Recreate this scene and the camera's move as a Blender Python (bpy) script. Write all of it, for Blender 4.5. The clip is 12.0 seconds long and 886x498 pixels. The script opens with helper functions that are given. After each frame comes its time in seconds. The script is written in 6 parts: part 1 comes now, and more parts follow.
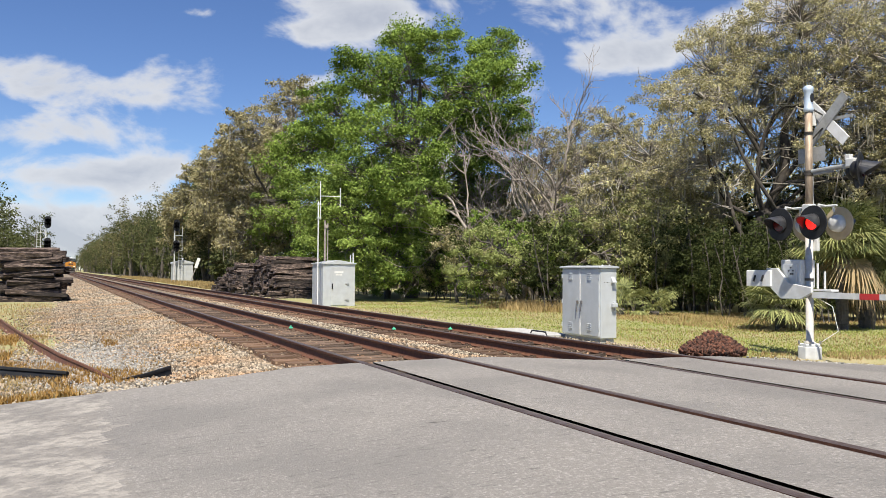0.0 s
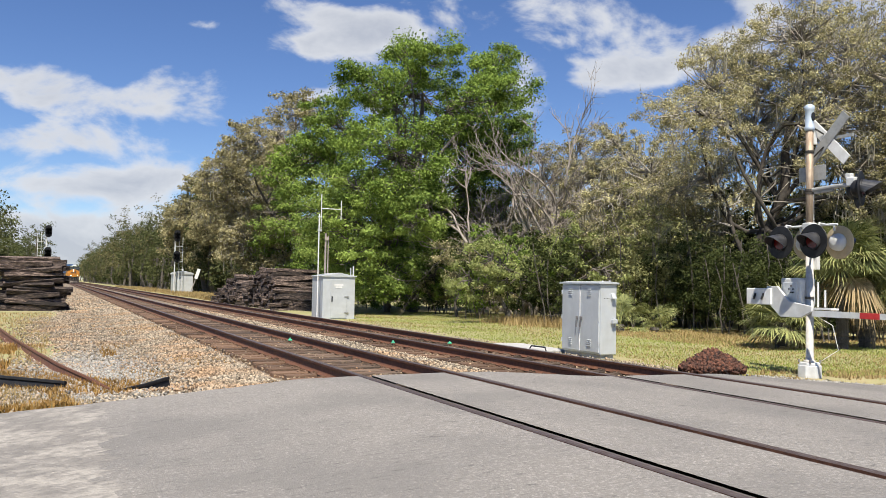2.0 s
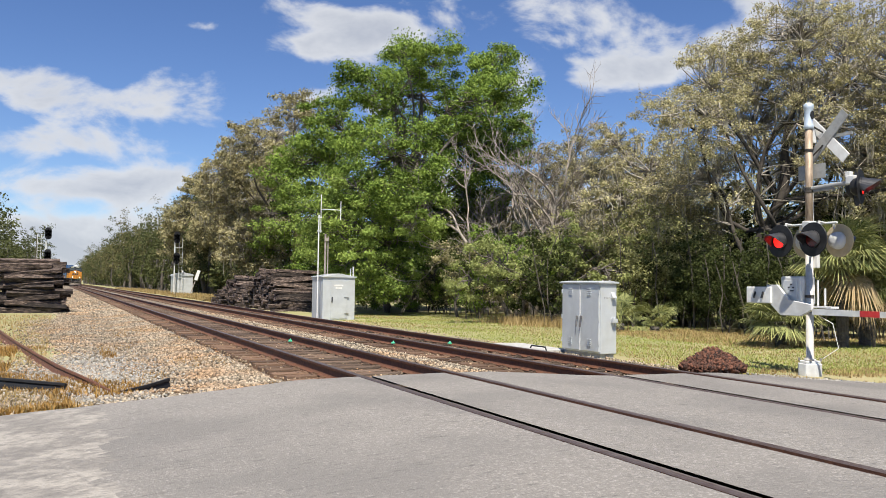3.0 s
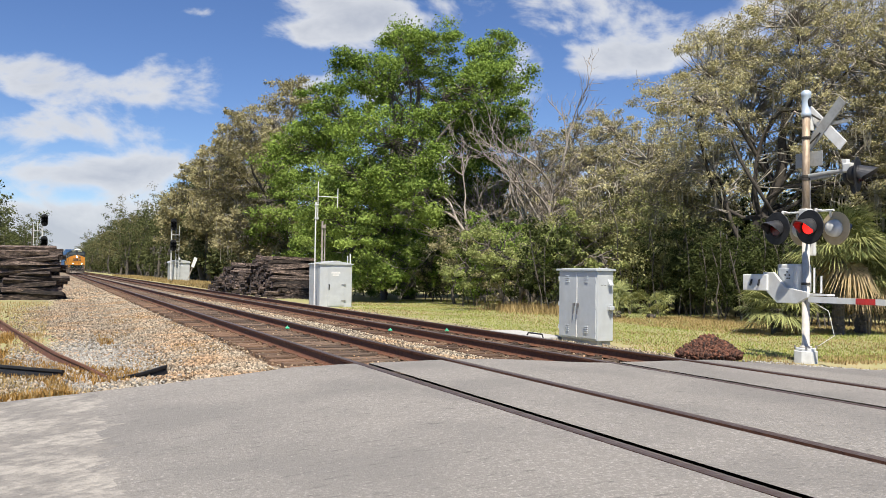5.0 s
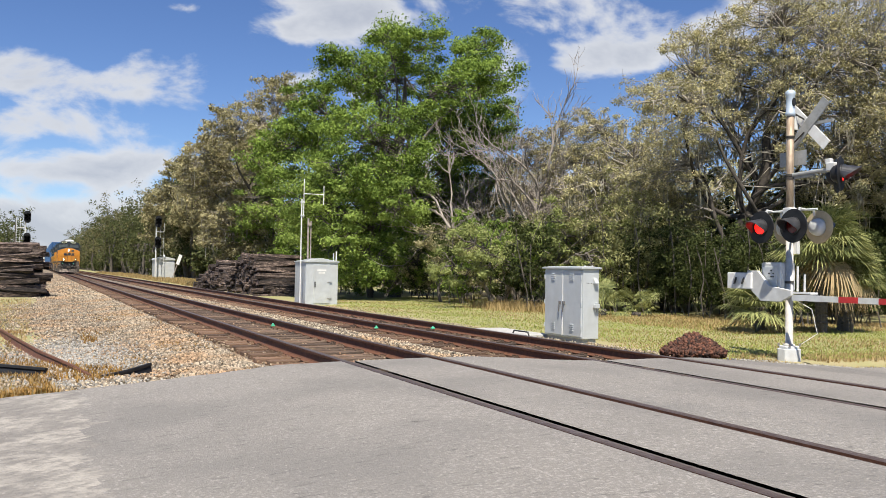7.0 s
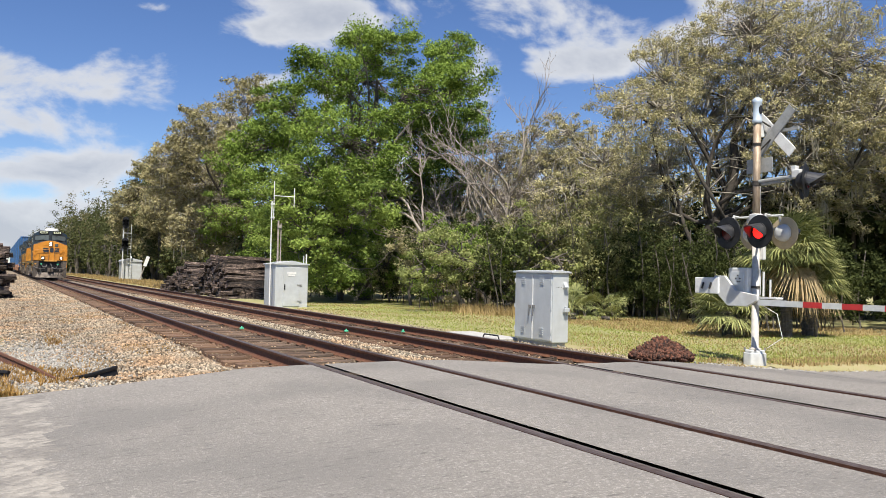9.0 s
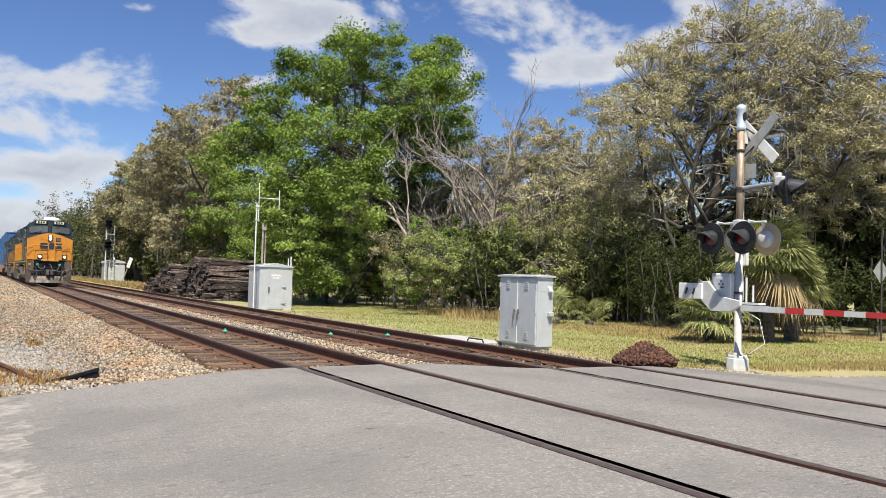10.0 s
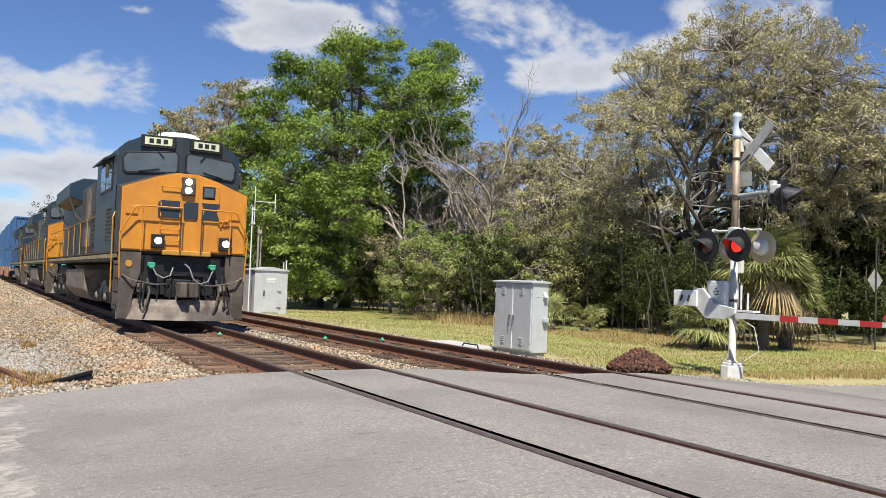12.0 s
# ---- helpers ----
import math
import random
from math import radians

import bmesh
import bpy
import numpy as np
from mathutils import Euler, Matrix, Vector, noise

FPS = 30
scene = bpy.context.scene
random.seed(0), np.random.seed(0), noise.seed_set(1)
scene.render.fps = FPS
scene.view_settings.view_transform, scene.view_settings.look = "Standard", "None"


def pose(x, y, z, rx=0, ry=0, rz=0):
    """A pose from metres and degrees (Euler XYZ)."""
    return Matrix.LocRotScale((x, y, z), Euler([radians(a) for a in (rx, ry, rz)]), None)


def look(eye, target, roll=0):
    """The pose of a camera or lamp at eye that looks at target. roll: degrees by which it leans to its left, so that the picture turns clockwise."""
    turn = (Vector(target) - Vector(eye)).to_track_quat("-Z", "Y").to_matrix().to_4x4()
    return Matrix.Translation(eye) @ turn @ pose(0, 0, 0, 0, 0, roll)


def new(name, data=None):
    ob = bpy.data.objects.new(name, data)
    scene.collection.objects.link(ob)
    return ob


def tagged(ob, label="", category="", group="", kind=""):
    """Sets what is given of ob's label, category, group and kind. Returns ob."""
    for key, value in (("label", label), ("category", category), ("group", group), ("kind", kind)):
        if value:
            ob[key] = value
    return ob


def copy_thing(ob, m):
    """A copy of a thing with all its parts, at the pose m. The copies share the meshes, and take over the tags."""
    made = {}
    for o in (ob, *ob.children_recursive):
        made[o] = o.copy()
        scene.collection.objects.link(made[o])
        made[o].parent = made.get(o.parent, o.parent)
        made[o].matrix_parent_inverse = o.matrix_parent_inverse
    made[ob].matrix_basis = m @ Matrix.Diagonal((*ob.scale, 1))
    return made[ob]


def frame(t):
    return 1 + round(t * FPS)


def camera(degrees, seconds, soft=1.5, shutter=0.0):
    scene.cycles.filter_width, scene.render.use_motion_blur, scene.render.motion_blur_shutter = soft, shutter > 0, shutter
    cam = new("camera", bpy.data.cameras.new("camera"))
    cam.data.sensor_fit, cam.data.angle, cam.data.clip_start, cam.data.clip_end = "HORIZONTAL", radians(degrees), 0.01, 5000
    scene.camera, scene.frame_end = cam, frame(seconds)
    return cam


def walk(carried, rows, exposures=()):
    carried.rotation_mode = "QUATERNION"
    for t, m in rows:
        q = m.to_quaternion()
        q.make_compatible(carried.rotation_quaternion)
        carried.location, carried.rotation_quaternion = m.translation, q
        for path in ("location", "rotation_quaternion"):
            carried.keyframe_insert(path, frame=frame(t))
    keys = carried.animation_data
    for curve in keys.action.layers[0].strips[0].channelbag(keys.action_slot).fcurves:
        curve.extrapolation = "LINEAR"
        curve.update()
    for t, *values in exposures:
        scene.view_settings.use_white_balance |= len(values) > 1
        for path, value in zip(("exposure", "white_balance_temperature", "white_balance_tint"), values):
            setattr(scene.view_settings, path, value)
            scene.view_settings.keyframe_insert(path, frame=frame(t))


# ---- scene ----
# ------------------------------------------------------------------ camera
cam = camera(55.82, 12.0, soft=0.75)
EYE = Vector((-4.506, 0.0, 1.249))


def aim(yaw, pitch, roll):
    """Pose of the hand-held camera: heading from the track's line, tilt up and lean, in degrees."""
    y, p = radians(yaw), radians(pitch)
    way = Vector((-math.sin(y) * math.cos(p), math.cos(y) * math.cos(p), math.sin(p)))
    return look(EYE, EYE + way, roll)


PATH = [
    (0.0, -24.858, 1.527, 0.356), (0.5, -24.837, 1.822, 0.684), (1.0, -24.851, 2.119, 0.986),
    (1.5, -24.858, 2.367, 1.077), (2.0, -24.822, 2.483, 1.066), (2.5, -24.811, 2.576, 0.898),
    (3.0, -24.837, 2.495, 0.783), (5.0, -25.05, 1.628, 0.828), (5.5, -25.28, 1.524, 0.898),
    (6.0, -25.514, 1.464, 0.918), (6.5, -25.744, 1.47, 0.94), (7.0, -25.998, 1.49, 0.935),
    (9.0, -27.994, 1.759, 1.247), (9.5, -28.577, 1.884, 1.447), (10.0, -29.005, 2.034, 1.64),
    (10.5, -29.217, 2.173, 1.795), (11.0, -29.283, 2.3, 1.849), (11.5, -29.273, 2.384, 1.982),
    (12.0, -29.291, 2.389, 2.135),
]
walk(cam, [(t, aim(a, b, c)) for t, a, b, c in PATH])

# ------------------------------------------------------------------ light
SUN_DIR = Vector((-0.22, -0.46, 0.86)).normalized()   # towards the sun
sun_data = bpy.data.lights.new("sun", "SUN")
sun_data.energy, sun_data.angle, sun_data.color = 5.0, radians(0.53), (1.0, 0.94, 0.84)
sun = new("sun", sun_data)
sun.matrix_world = look(SUN_DIR * 50, (0, 0, 0))
scene.view_settings.exposure = 0.74


def make_world():
    w = bpy.data.worlds.new("sky")
    scene.world = w
    w.use_nodes = True
    nt = w.node_tree
    nt.nodes.clear()
    N, L = nt.nodes.new, nt.links.new
    out, bg = N("ShaderNodeOutputWorld"), N("ShaderNodeBackground")
    sky = N("ShaderNodeTexSky")
    sky.sky_type, sky.sun_disc = "NISHITA", False
    sky.sun_elevation = math.asin(SUN_DIR.z)
    sky.sun_rotation = math.atan2(SUN_DIR.x, SUN_DIR.y)
    sky.air_density, sky.dust_density, sky.ozone_density, sky.altitude = 1.0, 0.0, 4.0, 1500.0
    geo = N("ShaderNodeTexCoord")
    sep = N("ShaderNodeSeparateXYZ")
    L(geo.outputs["Generated"], sep.inputs[0])

    def m(op, a, b=None, c=None):
        n = N("ShaderNodeMath")
        n.operation = op
        for i, v in enumerate((a, b, c)):
            if v is None:
                continue
            if isinstance(v, (int, float)):
                n.inputs[i].default_value = v
            else:
                L(v, n.inputs[i])
        return n.outputs[0]

    z = sep.outputs[2]
    az = m("ARCTAN2", sep.outputs[0], sep.outputs[1])
    el = m("ARCSINE", z)
    comb = N("ShaderNodeCombineXYZ")
    L(m("SINE", az), comb.inputs[0]), L(m("COSINE", az), comb.inputs[1]), L(m("MULTIPLY", el, 1.8), comb.inputs[2])
    big = N("ShaderNodeTexNoise")
    big.inputs["Scale"].default_value, big.inputs["Detail"].default_value = 9.0, 10.0
    big.inputs["Roughness"].default_value, big.inputs["Distortion"].default_value = 0.55, 0.25
    off = N("ShaderNodeVectorMath")
    off.operation = "ADD"
    off.inputs[1].default_value = CLOUD_SHIFT
    L(comb.outputs[0], off.inputs[0])
    L(off.outputs[0], big.inputs["Vector"])
    # the banks of cloud that hang over the woods, as soft ellipses in heading and height
    field = m("MULTIPLY_ADD", big.outputs["Fac"], 1.6, -1.02)
    for a0, e0, ra, re, s in CLOUDS:
        da = m("DIVIDE", m("SUBTRACT", az, radians(a0)), radians(ra))
        de = m("DIVIDE", m("SUBTRACT", el, radians(e0)), radians(re))
        r2 = m("ADD", m("MULTIPLY", da, da), m("MULTIPLY", de, de))
        g = m("POWER", 2.718, m("MULTIPLY", r2, -1.0))
        field = m("MULTIPLY_ADD", g, s, field)
    ramp = N("ShaderNodeMapRange")
    ramp.interpolation_type = "SMOOTHSTEP"
    L(field, ramp.inputs[0])
    ramp.inputs[1].default_value, ramp.inputs[2].default_value = -0.06, 0.20
    fade = N("ShaderNodeMapRange")
    L(z, fade.inputs[0])
    fade.inputs[1].default_value, fade.inputs[2].default_value = -0.01, 0.02
    mask = m("MULTIPLY", ramp.outputs[0], fade.outputs[0])
    mask = m("MULTIPLY", mask, 0.93)
    # white tops and greyer bellies
    det = N("ShaderNodeTexNoise")
    det.inputs["Scale"].default_value, det.inputs["Detail"].default_value = 14.0, 6.0
    L(off.outputs[0], det.inputs["Vector"])
    thick = N("ShaderNodeMapRange")
    L(m("MULTIPLY_ADD", det.outputs["Fac"], 0.35, field), thick.inputs[0])
    thick.inputs[1].default_value, thick.inputs[2].default_value = 0.22, 0.62
    ccol = N("ShaderNodeMixRGB")
    L(thick.outputs[0], ccol.inputs[0])
    ccol.inputs[1].default_value = (9.5, 9.7, 10.1, 1)
    ccol.inputs[2].default_value = (6.3, 6.7, 7.6, 1)
    mix = N("ShaderNodeMixRGB")
    L(mask, mix.inputs[0])
    deep = N("ShaderNodeHueSaturation")
    deep.inputs["Hue"].default_value, deep.inputs["Saturation"].default_value, deep.inputs["Value"].default_value = 0.51, 1.12, 1.5
    L(sky.outputs[0], deep.inputs["Color"])
    L(deep.outputs[0], mix.inputs[1])
    L(ccol.outputs[0], mix.inputs[2])
    L(mix.outputs[0], bg.inputs[0])
    bg.inputs[1].default_value = 0.05
    L(bg.outputs[0], out.inputs[0])


CLOUD_SHIFT = (3.1, 1.7, 0.0)
# heading (degrees right of the track's line), height, half width, half height, weight
CLOUDS = [(16.5, 16.6, 5.0, 1.7, 0.42), (20.5, 17.0, 4.0, 1.6, 0.40), (15.5, 12.6, 1.8, 0.8, 0.34), (33.5, 18.8, 4.6, 1.5, 0.38), (36.0, 13.6, 3.4, 1.2, 0.44), (39.0, 16.0, 4.5, 2.2, 0.40), (30.2, 14.2, 1.8, 3.4, 0.32), (8.0, 16.5, 2.0, 0.5, 0.26), (1.0, 17.8, 4.0, 0.8, 0.22),
          (-1.5, 11.6, 6.0, 1.3, 0.42), (4.8, 11.0, 3.2, 0.9, 0.34), (-0.5, 8.6, 8.5, 1.1, 0.36), (4.5, 6.6, 5.0, 0.8, 0.34), (-1.0, 5.6, 8.0, 0.9, 0.32), (1.0, 3.2, 10.0, 1.3, 0.44), (1.0, 0.8, 10.0, 1.3, 0.45), (50.0, 17.0, 6.0, 3.5, 0.30), (24.0, 5.0, 14.0, 3.0, 0.15)]
make_world()

# ------------------------------------------------------------------ materials


def mat(name, color, rough=0.7, metal=0.0, color2=None, scale=4.0, bump=0.0, bump_scale=40.0, spec=0.5,
        color3=None, scale3=0.6, amount3=0.5, island=0.0, emit=None, emit_strength=0.0, stretch=None, edge=(0.35, 0.65), coat=0.0, obj_random=0.0, streak=None, fleck=None):
    """A surface with grain (color2 at scale), broad stains (color3 at scale3) and fine relief."""
    mt = bpy.data.materials.new(name)
    mt.use_nodes = True
    nt = mt.node_tree
    N, L = nt.nodes.new, nt.links.new
    b = nt.nodes["Principled BSDF"]
    b.inputs["Roughness"].default_value, b.inputs["Metallic"].default_value = rough, metal
    b.inputs["Specular IOR Level"].default_value = spec
    b.inputs["Coat Weight"].default_value = coat
    tc = N("ShaderNodeTexCoord")
    vec = tc.outputs["Object"]
    if stretch:
        mp = N("ShaderNodeMapping")
        mp.inputs["Scale"].default_value = stretch
        L(vec, mp.inputs[0])
        vec = mp.outputs[0]
    col = None

    def rgb(c):
        n = N("ShaderNodeRGB")
        n.outputs[0].default_value = (*c, 1)
        return n.outputs[0]

    col = rgb(color)
    if color2:
        n = N("ShaderNodeTexNoise")
        n.inputs["Scale"].default_value, n.inputs["Detail"].default_value = scale, 6.0
        n.inputs["Roughness"].default_value = 0.65
        L(vec, n.inputs["Vector"])
        r = N("ShaderNodeMapRange")
        L(n.outputs["Fac"], r.inputs[0])
        r.inputs[1].default_value, r.inputs[2].default_value = edge
        x = N("ShaderNodeMixRGB")
        L(r.outputs[0], x.inputs[0]), L(col, x.inputs[1]), L(rgb(color2), x.inputs[2])
        col = x.outputs[0]
    if color3:
        n = N("ShaderNodeTexNoise")
        n.inputs["Scale"].default_value, n.inputs["Detail"].default_value = scale3, 4.0
        L(vec, n.inputs["Vector"])
        r = N("ShaderNodeMapRange")
        L(n.outputs["Fac"], r.inputs[0])
        r.inputs[1].default_value, r.inputs[2].default_value, r.inputs[4].default_value = 0.45, 0.62, amount3
        x = N("ShaderNodeMixRGB")
        L(r.outputs[0], x.inputs[0]), L(col, x.inputs[1]), L(rgb(color3), x.inputs[2])
        col = x.outputs[0]
    if streak:
        # thin tar cracks and scuffs that run with the traffic
        mp2 = N("ShaderNodeMapping")
        mp2.inputs["Scale"].default_value = (3.2, 11.0, 1.0)
        mp2.inputs["Rotation"].default_value = (0, 0, radians(4))
        L(vec, mp2.inputs[0])
        n = N("ShaderNodeTexNoise")
        n.inputs["Scale"].default_value, n.inputs["Detail"].default_value = 1.6, 8.0
        n.inputs["Roughness"].default_value = 0.7
        L(mp2.outputs[0], n.inputs["Vector"])
        r = N("ShaderNodeMapRange")
        L(n.outputs["Fac"], r.inputs[0])
        r.inputs[1].default_value, r.inputs[2].default_value, r.inputs[4].default_value = 0.56, 0.66, 0.6
        x = N("ShaderNodeMixRGB")
        L(r.outputs[0], x.inputs[0]), L(col, x.inputs[1]), L(rgb(streak), x.inputs[2])
        col = x.outputs[0]
    if fleck:
        # pale stones that show in the worn surface, and small dark pits
        for seed, tint, size in ((0.0, fleck, 0.13), (7.3, tuple(0.35 * c for c in color), 0.14)):
            mp3 = N("ShaderNodeMapping")
            mp3.inputs["Location"].default_value = (seed, seed, 0)
            L(tc.outputs["Object"], mp3.inputs[0])
            vo = N("ShaderNodeTexVoronoi")
            vo.inputs["Scale"].default_value = 11.0
            L(mp3.outputs[0], vo.inputs["Vector"])
            r = N("ShaderNodeMapRange")
            L(vo.outputs["Distance"], r.inputs[0])
            r.inputs[1].default_value, r.inputs[2].default_value, r.inputs[3].default_value, r.inputs[4].default_value = size * 0.4, size, 0.38, 0.0
            x = N("ShaderNodeMixRGB")
            L(r.outputs[0], x.inputs[0]), L(col, x.inputs[1]), L(rgb(tint), x.inputs[2])
            col = x.outputs[0]
    if island or obj_random:
        if island:
            g = N("ShaderNodeNewGeometry")
            rnd = g.outputs["Random Per Island"]
        else:
            g = N("ShaderNodeObjectInfo")
            rnd = g.outputs["Random"]
        amt = island or obj_random
        r = N("ShaderNodeMapRange")
        L(rnd, r.inputs[0])
        r.inputs[3].default_value, r.inputs[4].default_value = 1 - amt, 1 + amt
        h = N("ShaderNodeHueSaturation")
        L(col, h.inputs["Color"]), L(r.outputs[0], h.inputs["Value"])
        col = h.outputs[0]
    L(col, b.inputs["Base Color"])
    if bump:
        n = N("ShaderNodeTexNoise")
        n.inputs["Scale"].default_value, n.inputs["Detail"].default_value = bump_scale, 5.0
        L(vec, n.inputs["Vector"])
        bp = N("ShaderNodeBump")
        bp.inputs["Strength"].default_value, bp.inputs["Distance"].default_value = min(1.0, bump), 0.02
        L(n.outputs["Fac"], bp.inputs["Height"]), L(bp.outputs[0], b.inputs["Normal"])
    if emit:
        b.inputs["Emission Color"].default_value = (*emit, 1)
        b.inputs["Emission Strength"].default_value = emit_strength
    return mt


def leaf_mat(name, c1, c2, through_light=0.35, rough=0.68, gloss=0.04):
    """Leaves: each with its own shade, some light passing through them."""
    mt = bpy.data.materials.new(name)
    mt.use_nodes = True
    nt = mt.node_tree
    N, L = nt.nodes.new, nt.links.new
    b, out = nt.nodes["Principled BSDF"], nt.nodes["Material Output"]
    g = N("ShaderNodeNewGeometry")
    no = N("ShaderNodeTexNoise")
    no.inputs["Scale"].default_value = 0.35
    tc = N("ShaderNodeTexCoord")
    L(tc.outputs["Object"], no.inputs["Vector"])
    add = N("ShaderNodeMath")
    add.operation = "MULTIPLY_ADD"
    L(g.outputs["Random Per Island"], add.inputs[0])
    add.inputs[1].default_value = 0.6
    L(no.outputs["Fac"], add.inputs[2])
    sub = N("ShaderNodeMath")
    sub.operation = "SUBTRACT"
    L(add.outputs[0], sub.inputs[0])
    sub.inputs[1].default_value = 0.3
    sub.use_clamp = True
    x = N("ShaderNodeMixRGB")
    x.inputs[1].default_value, x.inputs[2].default_value = (*c1, 1), (*c2, 1)
    L(sub.outputs[0], x.inputs[0])
    L(x.outputs[0], b.inputs["Base Color"])
    b.inputs["Roughness"].default_value = rough
    b.inputs["Specular IOR Level"].default_value = gloss
    t = N("ShaderNodeBsdfTranslucent")
    L(x.outputs[0], t.inputs[0])
    ms = N("ShaderNodeMixShader")
    ms.inputs[0].default_value = through_light
    L(b.outputs[0], ms.inputs[1]), L(t.outputs[0], ms.inputs[2]), L(ms.outputs[0], out.inputs[0])
    return mt


M = {}
M["asphalt"] = mat("asphalt", (0.205, 0.189, 0.170), 0.85, color2=(0.36, 0.335, 0.305), scale=38, bump=0.8, bump_scale=70, color3=(0.148, 0.139, 0.129), scale3=0.45, amount3=0.6, edge=(0.50, 0.68), streak=(0.075, 0.070, 0.065), fleck=(0.50, 0.465, 0.42))
M["old_asphalt"] = mat("old_asphalt", (0.20, 0.184, 0.165), 0.9, color2=(0.315, 0.29, 0.255), scale=1.6, bump=1.0, bump_scale=30, color3=(0.12, 0.112, 0.104), scale3=9, amount3=0.5, edge=(0.43, 0.56), stretch=(1.0, 1.15, 1.0), fleck=(0.55, 0.51, 0.45))
M["flangeway"] = mat("flangeway", (0.085, 0.076, 0.074), 0.85, color2=(0.15, 0.13, 0.122), scale=5)
M["earth"] = mat("earth", (0.27, 0.24, 0.115), 0.95, color2=(0.23, 0.245, 0.085), scale=3.5, bump=0.6, bump_scale=25, color3=(0.34, 0.275, 0.155), scale3=0.5, amount3=0.6)
M["ballast"] = mat("ballast_bed", (0.25, 0.215, 0.165), 0.95, color2=(0.08, 0.065, 0.05), scale=20, bump=1.0, bump_scale=20, color3=(0.23, 0.135, 0.065), scale3=0.9, amount3=0.5, edge=(0.4, 0.6))
M["stone"] = mat("ballast_stone", (0.325, 0.272, 0.2), 0.9, color2=(0.215, 0.175, 0.125), scale=14, color3=(0.31, 0.175, 0.08), scale3=0.7, amount3=0.55, island=0.7)
M["grey_stone"] = mat("grey_stone", (0.31, 0.295, 0.26), 0.9, color2=(0.22, 0.21, 0.19), scale=14, island=0.5)
# rust brown, deepened to stand in for shade below the rail head
M["rust_rail"] = mat("rusty_rail", (0.085, 0.034, 0.019), 0.75, 0.1, color2=(0.15, 0.062, 0.03), scale=12, bump=0.2)
M["rail_head"] = mat("worn_rail_head", (0.19, 0.15, 0.135), 0.45, 0.6, color2=(0.13, 0.09, 0.075), scale=8)
M["tie"] = mat("weathered_tie", (0.058, 0.042, 0.032), 0.9, color2=(0.15, 0.108, 0.078), scale=9, bump=0.7, bump_scale=30, stretch=(0.6, 5, 5), color3=(0.16, 0.078, 0.036), scale3=0.5, amount3=0.5, obj_random=0.5)
# weathered grain, its contrast raised to suggest sunlit tops and shaded gaps
M["tie_pile"] = mat("old_timber", (0.028, 0.019, 0.016), 0.9, color2=(0.31, 0.23, 0.185), scale=6, bump=0.9, bump_scale=25, stretch=(0.7, 5, 5), obj_random=0.75, edge=(0.48, 0.74))
M["tie_end"] = mat("timber_end", (0.035, 0.026, 0.024), 0.9, color2=(0.12, 0.088, 0.08), scale=20, bump=0.5, obj_random=0.8)
M["cabinet"] = mat("cabinet_paint", (0.56, 0.58, 0.585), 0.45, 0.3, color2=(0.50, 0.52, 0.525), scale=3, color3=(0.44, 0.43, 0.40), scale3=1.6, amount3=0.25)
M["concrete"] = mat("concrete", (0.45, 0.44, 0.42), 0.9, color2=(0.34, 0.33, 0.31), scale=8, bump=0.3)
M["alu"] = mat("aluminium", (0.62, 0.625, 0.61), 0.5, 0.0, color2=(0.52, 0.525, 0.51), scale=6, color3=(0.40, 0.38, 0.34), scale3=2.5, amount3=0.4)
M["cast"] = mat("weathered_pole_paint", (0.55, 0.53, 0.49), 0.65, 0.0, color2=(0.43, 0.40, 0.35), scale=7, bump=0.15)
M["white_paint"] = mat("white_paint", (0.74, 0.74, 0.72), 0.5, color2=(0.62, 0.61, 0.58), scale=5)
M["pole_brown"] = mat("stained_pole", (0.42, 0.34, 0.25), 0.6, 0.4, color2=(0.26, 0.19, 0.13), scale=7, stretch=(4, 4, 0.7))
M["black"] = mat("black_paint", (0.010, 0.010, 0.011), 0.5, color2=(0.022, 0.022, 0.023), scale=6, spec=0.3)
# grey mixed into the black imitates sun glare on the lamp hoods
M["hood"] = mat("glare_greyed_black", (0.022, 0.022, 0.024), 0.32, color2=(0.05, 0.05, 0.052), scale=9, spec=0.6)
M["red_tape"] = mat("red_reflective", (0.55, 0.035, 0.03), 0.4, color2=(0.42, 0.03, 0.03), scale=5)
M["white_tape"] = mat("white_reflective", (0.62, 0.62, 0.58), 0.4, color2=(0.50, 0.50, 0.46), scale=5)
M["bark"] = mat("bark", (0.075, 0.064, 0.052), 0.95, color2=(0.15, 0.13, 0.11), scale=6, bump=0.8, bump_scale=20, stretch=(3, 3, 0.6))
M["oak_bark"] = mat("oak_bark", (0.032, 0.026, 0.021), 0.95, color2=(0.075, 0.064, 0.052), scale=5, bump=0.8, bump_scale=18)
M["dead_wood"] = mat("dead_wood", (0.37, 0.32, 0.275), 0.9, color2=(0.20, 0.17, 0.145), scale=3)
M["lichen_twig"] = mat("lichen_twig", (0.36, 0.33, 0.27), 0.95, color2=(0.16, 0.14, 0.115), scale=1.5)
M["leaf_distant"] = leaf_mat("leaf_distant", (0.032, 0.042, 0.016), (0.135, 0.145, 0.06), 0.2)
M["dark"] = mat("shade_dark", (0.02, 0.019, 0.018), 0.9)
# tree leaf tones spread extra dark and light, imitating shadow and highlight
M["leaf_green"] = leaf_mat("leaf_green", (0.028, 0.062, 0.010), (0.31, 0.42, 0.085), 0.22)
M["leaf_bright"] = leaf_mat("leaf_bright", (0.06, 0.11, 0.02), (0.38, 0.48, 0.12), 0.3)
M["leaf_oak"] = leaf_mat("leaf_oak", (0.07, 0.066, 0.03), (0.66, 0.60, 0.33), 0.2)
